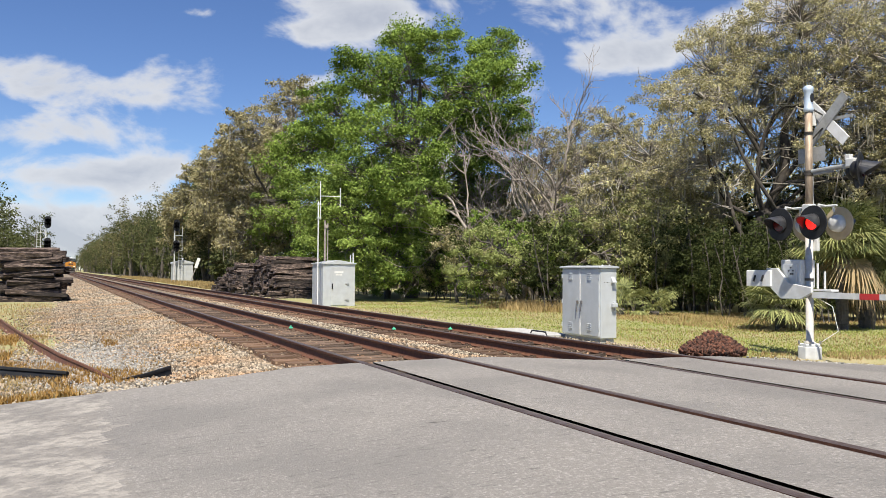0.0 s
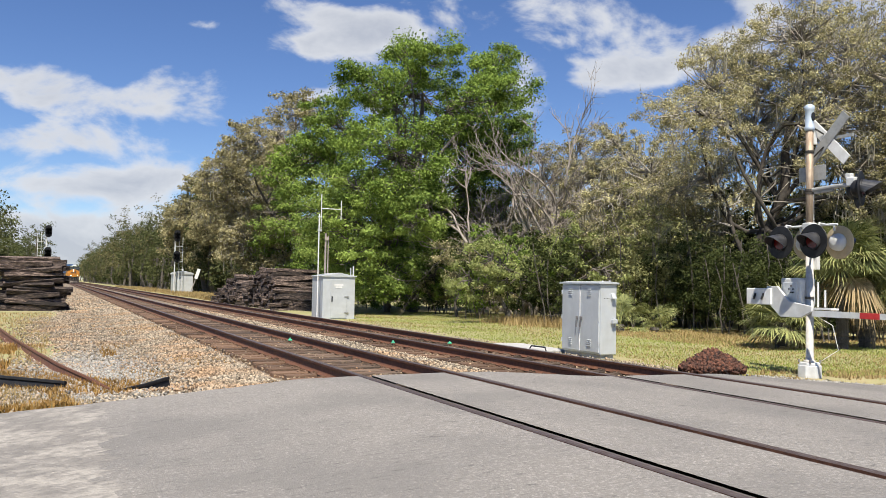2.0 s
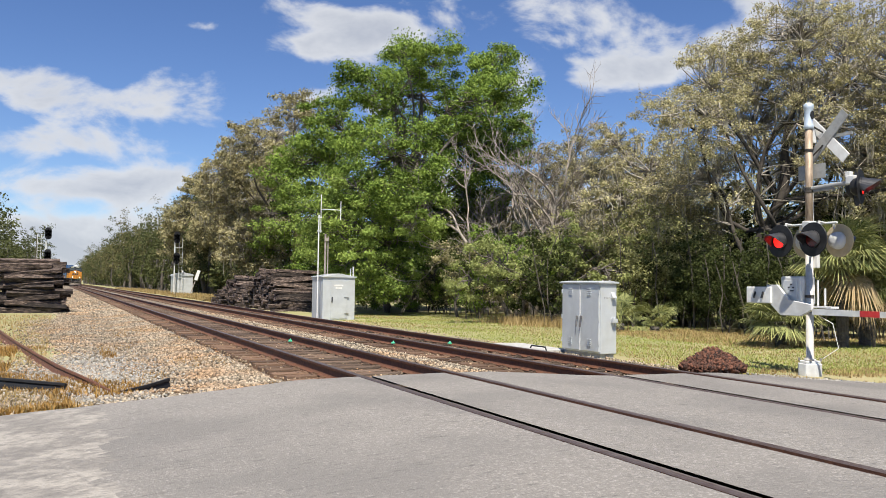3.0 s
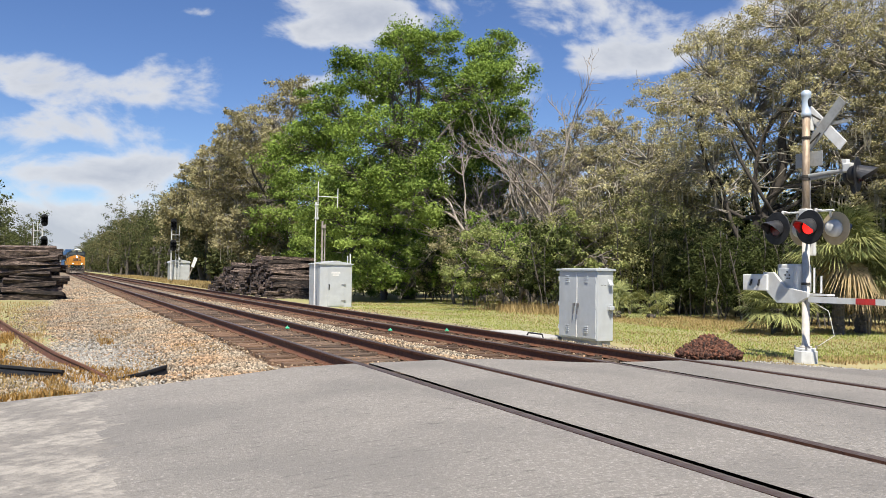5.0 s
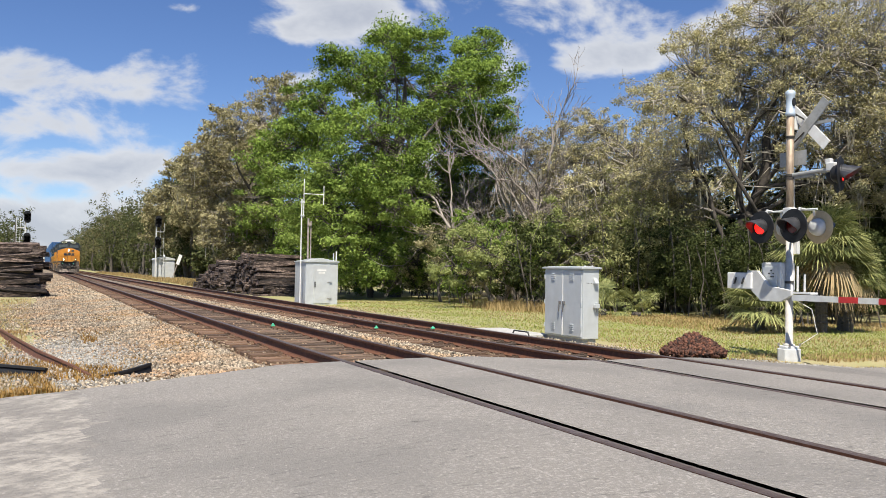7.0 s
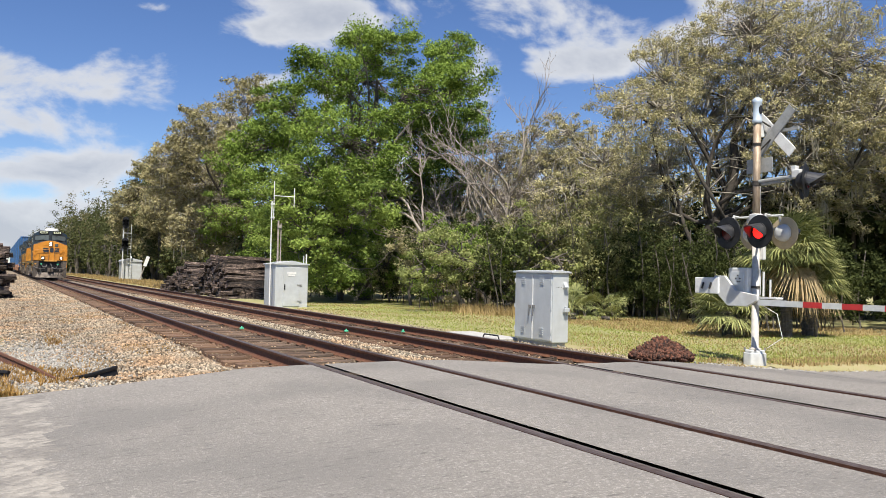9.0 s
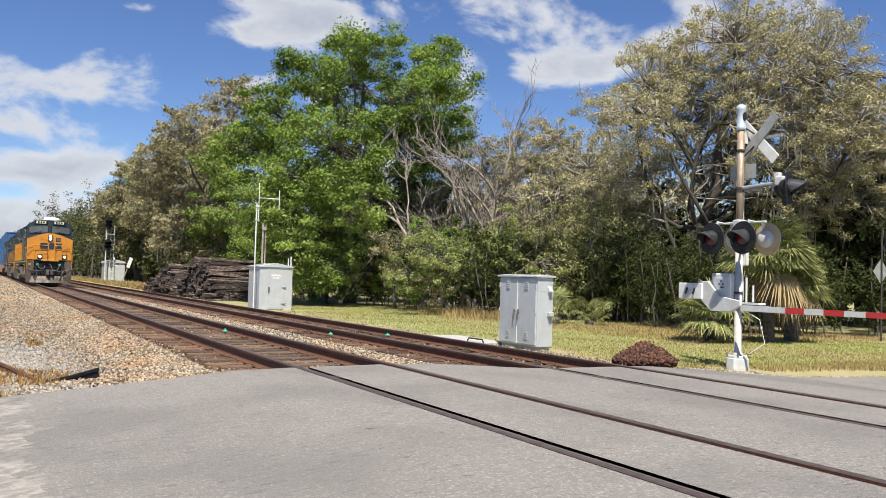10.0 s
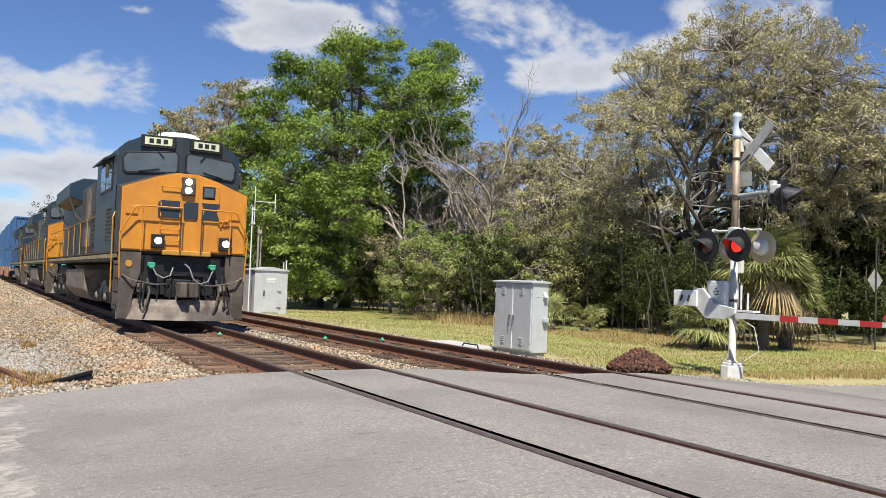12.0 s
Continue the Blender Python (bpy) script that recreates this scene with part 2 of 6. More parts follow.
M["leaf_far"] = leaf_mat("leaf_far", (0.05, 0.05, 0.02), (0.23, 0.21, 0.10), 0.2)
M["leaf_tan"] = leaf_mat("leaf_tan", (0.10, 0.09, 0.042), (0.48, 0.43, 0.235), 0.22)
# darkened leaf colour that carries the shade under and behind the trees
M["leaf_shade_tint"] = leaf_mat("leaf_shade_tint", (0.018, 0.027, 0.009), (0.085, 0.10, 0.034), 0.2)
M["moss"] = leaf_mat("moss", (0.24, 0.22, 0.17), (0.42, 0.39, 0.31), 0.3, 0.9)
# pale yellow end of the range stands in for highlights on the fronds
M["palm"] = leaf_mat("palm_leaf", (0.035, 0.065, 0.02), (0.50, 0.50, 0.20), 0.15, 0.4, 0.3)
M["leaf_shrub"] = leaf_mat("leaf_shrub", (0.08, 0.088, 0.03), (0.46, 0.45, 0.20), 0.25, 0.75)
M["crib_stone"] = mat("rusty_crib_stone", (0.33, 0.26, 0.175), 0.9, color2=(0.2, 0.145, 0.09), scale=14, color3=(0.27, 0.135, 0.06), scale3=0.7, amount3=0.7, island=0.6)
M["leaf_light"] = leaf_mat("leaf_light", (0.14, 0.17, 0.05), (0.40, 0.43, 0.17), 0.3)
M["palm_dry"] = leaf_mat("palm_dry", (0.34, 0.25, 0.13), (0.52, 0.40, 0.24), 0.2, 0.7)
M["grass"] = leaf_mat("grass_blade", (0.22, 0.26, 0.06), (0.40, 0.42, 0.13), 0.3, 0.6)
M["grass_dry"] = leaf_mat("dry_grass", (0.26, 0.185, 0.075), (0.47, 0.355, 0.18), 0.3, 0.7)
M["weed"] = leaf_mat("withered_weed", (0.17, 0.085, 0.022), (0.46, 0.29, 0.10), 0.2, 0.8)
M["orange"] = mat("orange_paint", (0.55, 0.225, 0.018), 0.45, color2=(0.47, 0.185, 0.016), scale=2.5, color3=(0.34, 0.145, 0.03), scale3=1.2, amount3=0.3, coat=0.15)
M["pilot"] = mat("dirt_brown_pilot", (0.062, 0.050, 0.041), 0.8, color2=(0.115, 0.092, 0.074), scale=3.5, color3=(0.028, 0.023, 0.02), scale3=1.3, amount3=0.7, bump=0.2)
M["sill"] = mat("faded_sill_stripe", (0.36, 0.27, 0.13), 0.7, color2=(0.16, 0.12, 0.07), scale=2.0)
M["blue"] = mat("dark_blue_paint", (0.014, 0.032, 0.056), 0.45, color2=(0.02, 0.038, 0.06), scale=2.5, color3=(0.042, 0.036, 0.028), scale3=0.8, amount3=0.55, spec=0.3)
M["grime"] = mat("grimy_grey_paint", (0.038, 0.036, 0.033), 0.65, color2=(0.075, 0.064, 0.052), scale=2.5, color3=(0.016, 0.015, 0.014), scale3=0.9, amount3=0.6, spec=0.3)
M["truck"] = mat("dusty_bogie", (0.27, 0.225, 0.18), 0.85, color2=(0.10, 0.08, 0.065), scale=4, bump=0.3)
M["plow"] = mat("worn_plow", (0.24, 0.20, 0.16), 0.75, color2=(0.11, 0.085, 0.07), scale=3.5, color3=(0.05, 0.04, 0.035), scale3=1.6, amount3=0.7)
M["steel"] = mat("bare_steel", (0.42, 0.40, 0.38), 0.35, 0.9, color2=(0.28, 0.25, 0.23), scale=6)
M["hose"] = mat("grey_hose", (0.20, 0.20, 0.20), 0.55, color2=(0.13, 0.13, 0.13), scale=8)
M["green"] = mat("green_glad_hand", (0.03, 0.30, 0.17), 0.5, color2=(0.02, 0.22, 0.12), scale=8)
# base greyed to stand in for sky reflected in the panes
M["glass"] = mat("cab_glass", (0.06, 0.073, 0.082), 0.06, color2=(0.10, 0.115, 0.12), scale=1.2, spec=0.6)
M["headlight"] = mat("lit_headlight", (1, 0.95, 0.8), 0.3, emit=(1.0, 0.90, 0.72), emit_strength=9.0)
M["board"] = mat("lit_number_board", (0.50, 0.52, 0.36), 0.5, emit=(0.9, 0.95, 0.7), emit_strength=0.04)
M["cont_blue"] = mat("container_blue", (0.022, 0.095, 0.26), 0.5, color2=(0.03, 0.115, 0.29), scale=2, color3=(0.07, 0.10, 0.16), scale3=0.8, amount3=0.4)
M["well_car"] = mat("well_car_paint", (0.26, 0.13, 0.08), 0.7, color2=(0.18, 0.09, 0.06), scale=3, color3=(0.36, 0.22, 0.12), scale3=1.0, amount3=0.4)
M["red_lit"] = mat("lit_red_lens", (0.6, 0.01, 0.01), 0.3, emit=(1.0, 0.012, 0.008), emit_strength=1.6)
M["red_dark"] = mat("unlit_red_lens", (0.12, 0.008, 0.008), 0.25, color2=(0.08, 0.006, 0.006), scale=30)
M["scrap_rust"] = mat("rusty_scrap", (0.036, 0.014, 0.008), 0.8, 0.1, color2=(0.13, 0.052, 0.03), scale=15, island=0.8)
M["green_paint"] = mat("green_mark", (0.05, 0.42, 0.22), 0.6, color2=(0.10, 0.50, 0.30), scale=10)
M["yellow"] = mat("dirty_yellow_paint", (0.48, 0.235, 0.03), 0.55, color2=(0.30, 0.15, 0.03), scale=4)

# ------------------------------------------------------------------ small builders


def box(bm, x0, x1, y0, y1, z0, z1, bevel=0.0, m=None):
    vs = [bm.verts.new(p) for p in ((x0, y0, z0), (x1, y0, z0), (x1, y1, z0), (x0, y1, z0), (x0, y0, z1), (x1, y0, z1), (x1, y1, z1), (x0, y1, z1))]
    fs = [bm.faces.new([vs[i] for i in q]) for q in ((3, 2, 1, 0), (4, 5, 6, 7), (0, 1, 5, 4), (1, 2, 6, 5), (2, 3, 7, 6), (3, 0, 4, 7))]
    if m is not None:
        bmesh.ops.transform(bm, matrix=m, verts=vs)
    if bevel:
        es = list({e for f in fs for e in f.edges})
        bmesh.ops.bevel(bm, geom=es, offset=bevel, segments=2, affect="EDGES", profile=0.5)
    return fs


def prism(bm, pts, axis, a, b, bevel=0.0):
    """An outline in the plane across axis (0 x, 1 y, 2 z), pushed from a to b."""
    def at(p, s):
        q = list(p)
        q.insert(axis, s)
        return q
    lo, hi = [bm.verts.new(at(p, a)) for p in pts], [bm.verts.new(at(p, b)) for p in pts]
    n = len(pts)
    fs = [bm.faces.new(lo[::-1]), bm.faces.new(hi)]
    fs += [bm.faces.new((lo[i], lo[(i + 1) % n], hi[(i + 1) % n], hi[i])) for i in range(n)]
    bmesh.ops.recalc_face_normals(bm, faces=fs)
    if bevel:
        bmesh.ops.bevel(bm, geom=list({e for f in fs for e in f.edges}), offset=bevel, segments=2, affect="EDGES", profile=0.5)
    return fs


def rod(bm, p, q, r, r2=None, seg=8, caps=True):
    p, q = Vector(p), Vector(q)
    d = q - p
    mt = Matrix.Translation((p + q) / 2) @ d.to_track_quat("Z", "Y").to_matrix().to_4x4()
    bmesh.ops.create_cone(bm, cap_ends=caps, segments=seg, radius1=r, radius2=r if r2 is None else r2, depth=d.length, matrix=mt)


def pipe(bm, pts, r, seg=8):
    for a, b in zip(pts, pts[1:]):
        rod(bm, a, b, r, seg=seg)
    for p in pts[1:-1]:
        bmesh.ops.create_uvsphere(bm, u_segments=seg, v_segments=max(4, seg // 2), radius=r * 1.01, matrix=Matrix.Translation(p))


def lathe(bm, prof, seg=24, m=None):
    """A turned shape about z from (radius, height) pairs."""
    rings = []
    for r, h in prof:
        rings.append([bm.verts.new((r * math.cos(2 * math.pi * i / seg), r * math.sin(2 * math.pi * i / seg), h)) for i in range(seg)])
    fs = []
    for a, b in zip(rings, rings[1:]):
        for i in range(seg):
            fs.append(bm.faces.new((a[i], a[(i + 1) % seg], b[(i + 1) % seg], b[i])))
    fs.append(bm.faces.new(rings[0][::-1])), fs.append(bm.faces.new(rings[-1]))
    if m is not None:
        bmesh.ops.transform(bm, matrix=m, verts=[v for r in rings for v in r])
    return fs


def mesh_of(name, bm, material, smooth=False):
    me = bpy.data.meshes.new(name)
    bm.to_mesh(me)
    bm.free()
    for x in (material if isinstance(material, (list, tuple)) else [material]):
        me.materials.append(x)
    if smooth:
        for p in me.polygons:
            p.use_smooth = True
    return me


def part(name, bm, material, parent, label="", smooth=False):
    ob = new(name, mesh_of(name, bm, material, smooth))
    ob.parent = parent
    if label:
        tagged(ob, label)
    return ob


def thing(name, m, label, category, group="", kind=""):
    ob = new(name)
    ob.empty_display_size = 0.2
    ob.matrix_world = m
    return tagged(ob, label, category, group, kind)


def np_mesh(name, verts, faces, material):
    """A mesh from arrays: verts (n, 3), faces (m, k)."""
    me = bpy.data.meshes.new(name)
    k = faces.shape[1]
    me.vertices.add(len(verts)), me.loops.add(faces.size), me.polygons.add(len(faces))
    me.vertices.foreach_set("co", np.ascontiguousarray(verts, dtype=np.float32).ravel())
    me.loops.foreach_set("vertex_index", faces.astype(np.int32).ravel())
    me.polygons.foreach_set("loop_start", np.arange(0, faces.size, k, dtype=np.int32))
    me.update(calc_edges=True)
    for x in (material if isinstance(material, (list, tuple)) else [material]):
        me.materials.append(x)
    return me


def B():
    return bmesh.new()

# ------------------------------------------------------------------ ground, road and track bed
ROAD_EDGE = 10.6
HALF_GAUGE = (0.718, 0.745)
TRACK_X = (0.062, 4.1)
TRACK_Z = (0.0, -0.092)


def lerp_table(table):
    xs, zs = [a for a, _ in table], [b for _, b in table]
    return lambda x: np.interp(x, xs, zs)


road_z = lerp_table([(-80, -0.75), (-14, -0.6), (-8, -0.45), (-5, -0.27), (-3.2, -0.125), (-1.6, -0.008), (1.3, -0.002), (2.9, -0.094), (5.3, -0.10), (6.1, -0.17), (8.0, -0.33), (9.4, -0.43), (12, -0.5), (90, -0.6)])
soil_z = lerp_table([(-800, -0.5), (-14, -0.5), (-6, -0.34), (-4.5, -0.33), (-2.6, -0.45), (5.5, -0.5), (6.4, -0.36), (8, -0.33), (12, -0.42), (22, -0.45), (800, -0.45)])
bed_z = lerp_table([(-5.2, -0.40), (-4.4, -0.32), (-2.9, -0.31), (-2.3, -0.27), (-1.55, -0.215), (-1.35, -0.27), (1.35, -0.27), (1.6, -0.20), (2.4, -0.25), (2.75, -0.355), (5.45, -0.355), (5.7, -0.30), (6.6, -0.42)])


def bumps(x, y, s, a):
    return a * (np.sin(x * s + 1.3 * np.sin(y * s * 0.7)) * np.cos(y * s * 1.1 + 0.6 * np.sin(x * s * 1.7)))


def sheet(name, xs, ys, zf, material, label, category):
    X, Y = np.meshgrid(xs, ys)
    Z = zf(X, Y)
    n, m = len(xs), len(ys)
    v = np.stack([X.ravel(), Y.ravel(), Z.ravel()], 1)
    i = np.arange((m - 1) * n).reshape(m - 1, n)[:, :-1].ravel()
    f = np.stack([i, i + 1, i + n + 1, i + n], 1)
    ob = new(name, np_mesh(name, v, f, material))
    for p in ob.data.polygons:
        p.use_smooth = True
    return tagged(ob, label, category, kind="structure")


def soil(X, Y):
    z = soil_z(X) + bumps(X, Y, 0.9, 0.02) + bumps(X, Y, 0.21, 0.04)
    z = np.where((Y > -4.5) & (Y < ROAD_EDGE + 0.1), np.minimum(z, road_z(X) - 0.15), z)
    return np.where((Y > ROAD_EDGE - 0.2) & (Y < ROAD_EDGE + 0.35) & ((X < -4.2) | (X > 6.4)), road_z(X) - 0.05, z)


gx = np.unique(np.concatenate([np.linspace(-900, -40, 14), np.linspace(-40, -10, 21), np.linspace(-10, 30, 121), np.linspace(30, 60, 16), np.linspace(60, 900, 14)]))
gy = np.unique(np.concatenate([np.linspace(-300, -6, 14), np.linspace(-5, 9.8, 20), np.linspace(10, 30, 81), np.linspace(30, 80, 61), np.linspace(80, 300, 45), np.linspace(300, 1500, 20)]))
ground = sheet("ground", gx, gy, soil, M["earth"], "sandy ground with thin dry grass along the railway", "ground")
bx, by = np.linspace(-5.2, 6.6, 80), np.concatenate([np.arange(ROAD_EDGE - 0.12, 40, 0.19), np.linspace(40, 120, 140), np.linspace(121, 900, 60)])
ballast = sheet("ballast_bed", bx, by, lambda X, Y: bed_z(X) + bumps(X, Y, 5.1, 0.012) + bumps(X, Y, 13.7, 0.008), M["ballast"], "crushed pale limestone ballast stained with rust", "ballast")

road = thing("road", pose(0, 0, 0), "worn grey asphalt road over a level crossing", "road", kind="structure")


def road_strip(name, x0, x1, material, lift=0.0, y0=-4.5, y1=ROAD_EDGE, label="", ragged=0.0, thick=0.14):
    nx = max(2, int((x1 - x0) / 0.25) + 1)
    xs = np.linspace(x0, x1, nx)
    rnd = random.Random(int(x0 * 100) + 7)
    bm = B()
    top, low = [], []
    ends = [y1 + float(np.interp(x, [-2.4, -0.6, 2.4, 3.4], [0, 0.36, 0.36, 0])) + ragged * (0.6 * math.sin(x * 2.1) + rnd.uniform(-0.5, 0.5)) for x in xs]
    ny = 12
    rows = []
    for x, e in zip(xs, ends):
        z = float(road_z(x)) + lift
        rows.append([bm.verts.new((x, y0 + (e - y0) * j / ny, z)) for j in range(ny + 1)] + [bm.verts.new((x, e + 0.03, z - thick))])
    for a, b in zip(rows, rows[1:]):
        for j in range(ny + 1):
            bm.faces.new((a[j], b[j], b[j + 1], a[j + 1]))
    return part(name, bm, material, road, label)


cuts = []
for tx, half in zip(TRACK_X, HALF_GAUGE):
    for s in (-1, 1):
        c = tx + s * half
        inner, outer = c - s * 0.15, c + s * 0.05
        cuts.append((min(inner, outer), max(inner, outer)))
prev = -80.0
for a, b in cuts + [(90.0, 91.0)]:
    road_strip("asphalt_panel", prev, a, M["asphalt"], -0.005, ragged=0.05)
    prev = b
for a, b in cuts:
    road_strip("flangeway", a - 0.01, b + 0.01, M["flangeway"], -0.03, label="dark flangeway groove beside the rail")


def old_patch():
    """Older, paler asphalt with a broken edge where the new surface begins."""
    bm = B()
    ys = np.linspace(-4.5, ROAD_EDGE - 0.05, 180)
    rows = []
    for y in ys:
        e = -3.92 + 0.13 * noise.noise((y * 0.9, 0, 3)) + 0.22 * noise.noise((y * 3.1, 2, 0)) + 0.22 * noise.noise((y * 9.0, 5, 0)) + 0.12 * noise.noise((y * 23.0, 1, 0)) + 0.02 * (y - 6)
        xs = np.concatenate([np.linspace(-40, -8, 6), np.linspace(-7, e, 12)])
        rows.append([bm.verts.new((x, y, float(road_z(x)) - 0.003 - (0.006 if k == 17 else 0))) for k, x in enumerate(xs)])
    for a, b in zip(rows, rows[1:]):
        for i in range(len(a) - 1):
            bm.faces.new((a[i], a[i + 1], b[i + 1], b[i]))
    return part("old_asphalt_patch", bm, M["old_asphalt"], road, "older pale crumbling asphalt")


old_patch()



def tar_crack(pts, width, seed):
    """A long ragged crack in the asphalt, dark and slightly open."""
    rnd = random.Random(seed)
    bm = B()
    prev = None
    steps = 60
    for k in range(steps + 1):
        u = k / steps * (len(pts) - 1)
        i0 = min(int(u), len(pts) - 2)
        q = Vector(pts[i0]).lerp(Vector(pts[i0 + 1]), u - i0)
        q.y += 0.05 * noise.noise((k * 0.35, seed, 0)) + rnd.uniform(-0.012, 0.012)
        w = width * (0.35 + abs(noise.noise((k * 0.5, 3, seed))) * 2.0)
        z = float(road_z(q.x)) - 0.008 + 0.0025
        a, c = bm.verts.new((q.x, q.y - w, z)), bm.verts.new((q.x, q.y + w, z))
        if prev:
            bm.faces.new((prev[0], a, c, prev[1]))
        prev = (a, c)
    return part("crack", bm, M["flangeway"], road, "dark ragged crack in the asphalt")


tar_crack([(-3.75, 6.85), (-3.34, 6.76), (-2.82, 6.68), (-2.19, 6.58), (-1.66, 6.42), (-1.0, 6.43)], 0.008, 1)
tar_crack([(-3.7, 8.2), (-3.1, 8.1), (-2.6, 8.15)], 0.005, 2)
tar_crack([(1.4, 6.9), (1.9, 6.85), (2.5, 6.95)], 0.006, 4)

RAIL = [(-0.076, -0.186), (0.076, -0.186), (0.076, -0.176), (0.02, -0.158), (0.009, -0.14), (0.009, -0.055), (0.033, -0.04), (0.037, -0.01), (0.028, 0.0), (-0.028, 0.0), (-0.037, -0.01), (-0.033, -0.04), (-0.009, -0.055), (-0.009, -0.14), (-0.02, -0.158), (-0.076, -0.176)]


def make_track(tx, tz, half, label):
    tr = thing("railway_track", pose(tx, 0, tz), label, "railway track", "parallel tracks", kind="structure")
    for s in (-1, 1):
        bm = B()
        ring = None
        for y in [-40, 0, 5, 10.6] + list(np.arange(16, 60, 8.0)) + [80, 120, 200, 400, 900]:
            vs = [bm.verts.new((s * half + px, y, pz)) for px, pz in RAIL]
            if ring:
                for i in range(len(vs)):
                    f = bm.faces.new((ring[i], ring[(i + 1) % len(vs)], vs[(i + 1) % len(vs)], vs[i]))
                    f.material_index = 1 if i in (7, 8, 9) else 0
            ring = vs
        bmesh.ops.recalc_face_normals(bm, faces=bm.faces)
        part("rail", bm, [M["rust_rail"], M["rail_head"]], tr, "rust-brown steel rail with a worn head")
    # sleepers: the nearest as pieces of their own
    bm = B()
    box(bm, -1.32, 1.32, -0.115, 0.115, -0.36, -0.186, 0.012)
    for s in (-1, 1):
        box(bm, s * half - 0.18, s * half + 0.18, -0.095, 0.095, -0.188, -0.172)
        for dx in (-0.13, -0.1, 0.1, 0.13):
            for dy in (-0.06, 0.06):
                box(bm, s * half + dx - 0.012, s * half + dx + 0.012, dy - 0.012, dy + 0.012, -0.175, -0.15)
    me = mesh_of("tie", bm, M["tie"])
    rnd = random.Random(int(tx * 10) + 2)
    y = ROAD_EDGE + 0.25
    far = B()
    k = 0
    while y < 420:
        if k < 130:
            o = new("tie", me)
            o.parent = tr
            o.matrix_basis = pose(rnd.uniform(-0.05, 0.05), y, rnd.uniform(-0.012, 0.006), 0, 0, rnd.uniform(-1.2, 1.2))
        else:
            box(far, -1.3, 1.3, y - 0.11, y + 0.11, -0.34, -0.186)
        y += 0.52 + rnd.uniform(-0.04, 0.04)
        k += 1
    tagged(part("far_ties", far, M["tie"], tr), kind="stuff")
    return tr


make_track(TRACK_X[0], TRACK_Z[0], HALF_GAUGE[0], "main line track of rusty rails on wooden ties")
make_track(TRACK_X[1], TRACK_Z[1], HALF_GAUGE[1], "second track of rusty rails on weathered wooden ties")

STONE_V = np.array([[1, 0, 0], [-1, 0, 0], [0, 1, 0], [0, -1, 0], [0, 0, 1], [0, 0, -1]], float)
STONE_F = np.array([[0, 2, 4], [2, 1, 4], [1, 3, 4], [3, 0, 4], [2, 0, 5], [1, 2, 5], [3, 1, 5], [0, 3, 5]])


def rot_stack(rng, n):
    q = rng.normal(size=(n, 4))
    q /= np.linalg.norm(q, axis=1)[:, None]
    w, x, y, z = q.T
    return np.stack([np.stack([1 - 2 * (y * y + z * z), 2 * (x * y - w * z), 2 * (x * z + w * y)], 1), np.stack([2 * (x * y + w * z), 1 - 2 * (x * x + z * z), 2 * (y * z - w * x)], 1), np.stack([2 * (x * z - w * y), 2 * (y * z + w * x), 1 - 2 * (x * x + y * y)], 1)], 1)


def stones(name, rng, x, y, z, size, material, label):
    n = len(x)
    sc = size[:, None, None] * rng.uniform(0.6, 1.25, (n, 1, 3)) * rng.uniform(0.85, 1.15, (n, 6, 1))
    v = np.einsum("nij,nkj->nki", rot_stack(rng, n), STONE_V[None] * sc) + np.stack([x, y, z], 1)[:, None]
    f = (STONE_F[None] + 6 * np.arange(n)[:, None, None]).reshape(-1, 3)
    return tagged(new(name, np_mesh(name, v.reshape(-1, 3), f, material)), label, "ballast", kind="stuff")


rng = np.random.default_rng(5)


def scatter_y(n, a, b, power=1.9):
    return a + (b - a) * rng.random(n) ** power


n = 26000
sx, sy = rng.uniform(-4.4, -1.42, n), scatter_y(n, ROAD_EDGE + 0.05, 48)
sx = np.where(rng.random(n) < 0.35, rng.uniform(-2.6, -1.42, n), sx)
stones("shoulder_ballast", rng, sx, sy, bed_z(sx) + rng.uniform(0.0, 0.025, n), rng.uniform(0.015, 0.036, n), M["stone"], "loose pale ballast stones on the track shoulder")
n = 10000
sx, sy = np.where(rng.random(n) < 0.8, rng.uniform(1.25, 2.85, n), rng.uniform(5.4, 6.5, n)), scatter_y(n, ROAD_EDGE + 0.05, 50)
stones("mid_ballast", rng, sx, sy, bed_z(sx) + rng.uniform(0.0, 0.02, n), rng.uniform(0.018, 0.04, n), M["stone"], "loose pale ballast stones between the tracks")
n = 14000
sx = np.concatenate([rng.uniform(-1.3, 1.3, n // 2), rng.uniform(2.9, 5.3, n - n // 2)])
sy = scatter_y(n, ROAD_EDGE + 0.05, 45)
stones("crib_ballast", rng, sx, sy, bed_z(sx) + rng.uniform(0.01, 0.065, n), rng.uniform(0.015, 0.033, n), M["crib_stone"], "rust-stained ballast stones between the ties")
n = 6000
sx, sy = rng.uniform(5.35, 6.9, n), scatter_y(n, ROAD_EDGE + 0.1, 34)
stones("east_ballast", rng, sx, sy, np.maximum(bed_z(np.minimum(sx, 6.6)), soil_z(sx)) + rng.uniform(0, 0.03, n), rng.uniform(0.015, 0.036, n), M["stone"], "pale ballast stones beside the second track")
n = 2600
sx, sy = np.where(rng.random(n) < 0.5, rng.normal(8.33, 0.4, n), rng.uniform(6.6, 16, n)), ROAD_EDGE + 0.08 + rng.random(n) ** 1.5 * 0.75
stones("verge_gravel", rng, sx, sy, road_z(sx) - 0.035 + rng.uniform(0, 0.02, n), rng.uniform(0.01, 0.03, n), M["grey_stone"], "loose gravel along the road's edge and the signal's foot")
n = 6000
sx, sy = rng.uniform(-4.9, -1.4, n), scatter_y(n, 42, 130, 1.5)
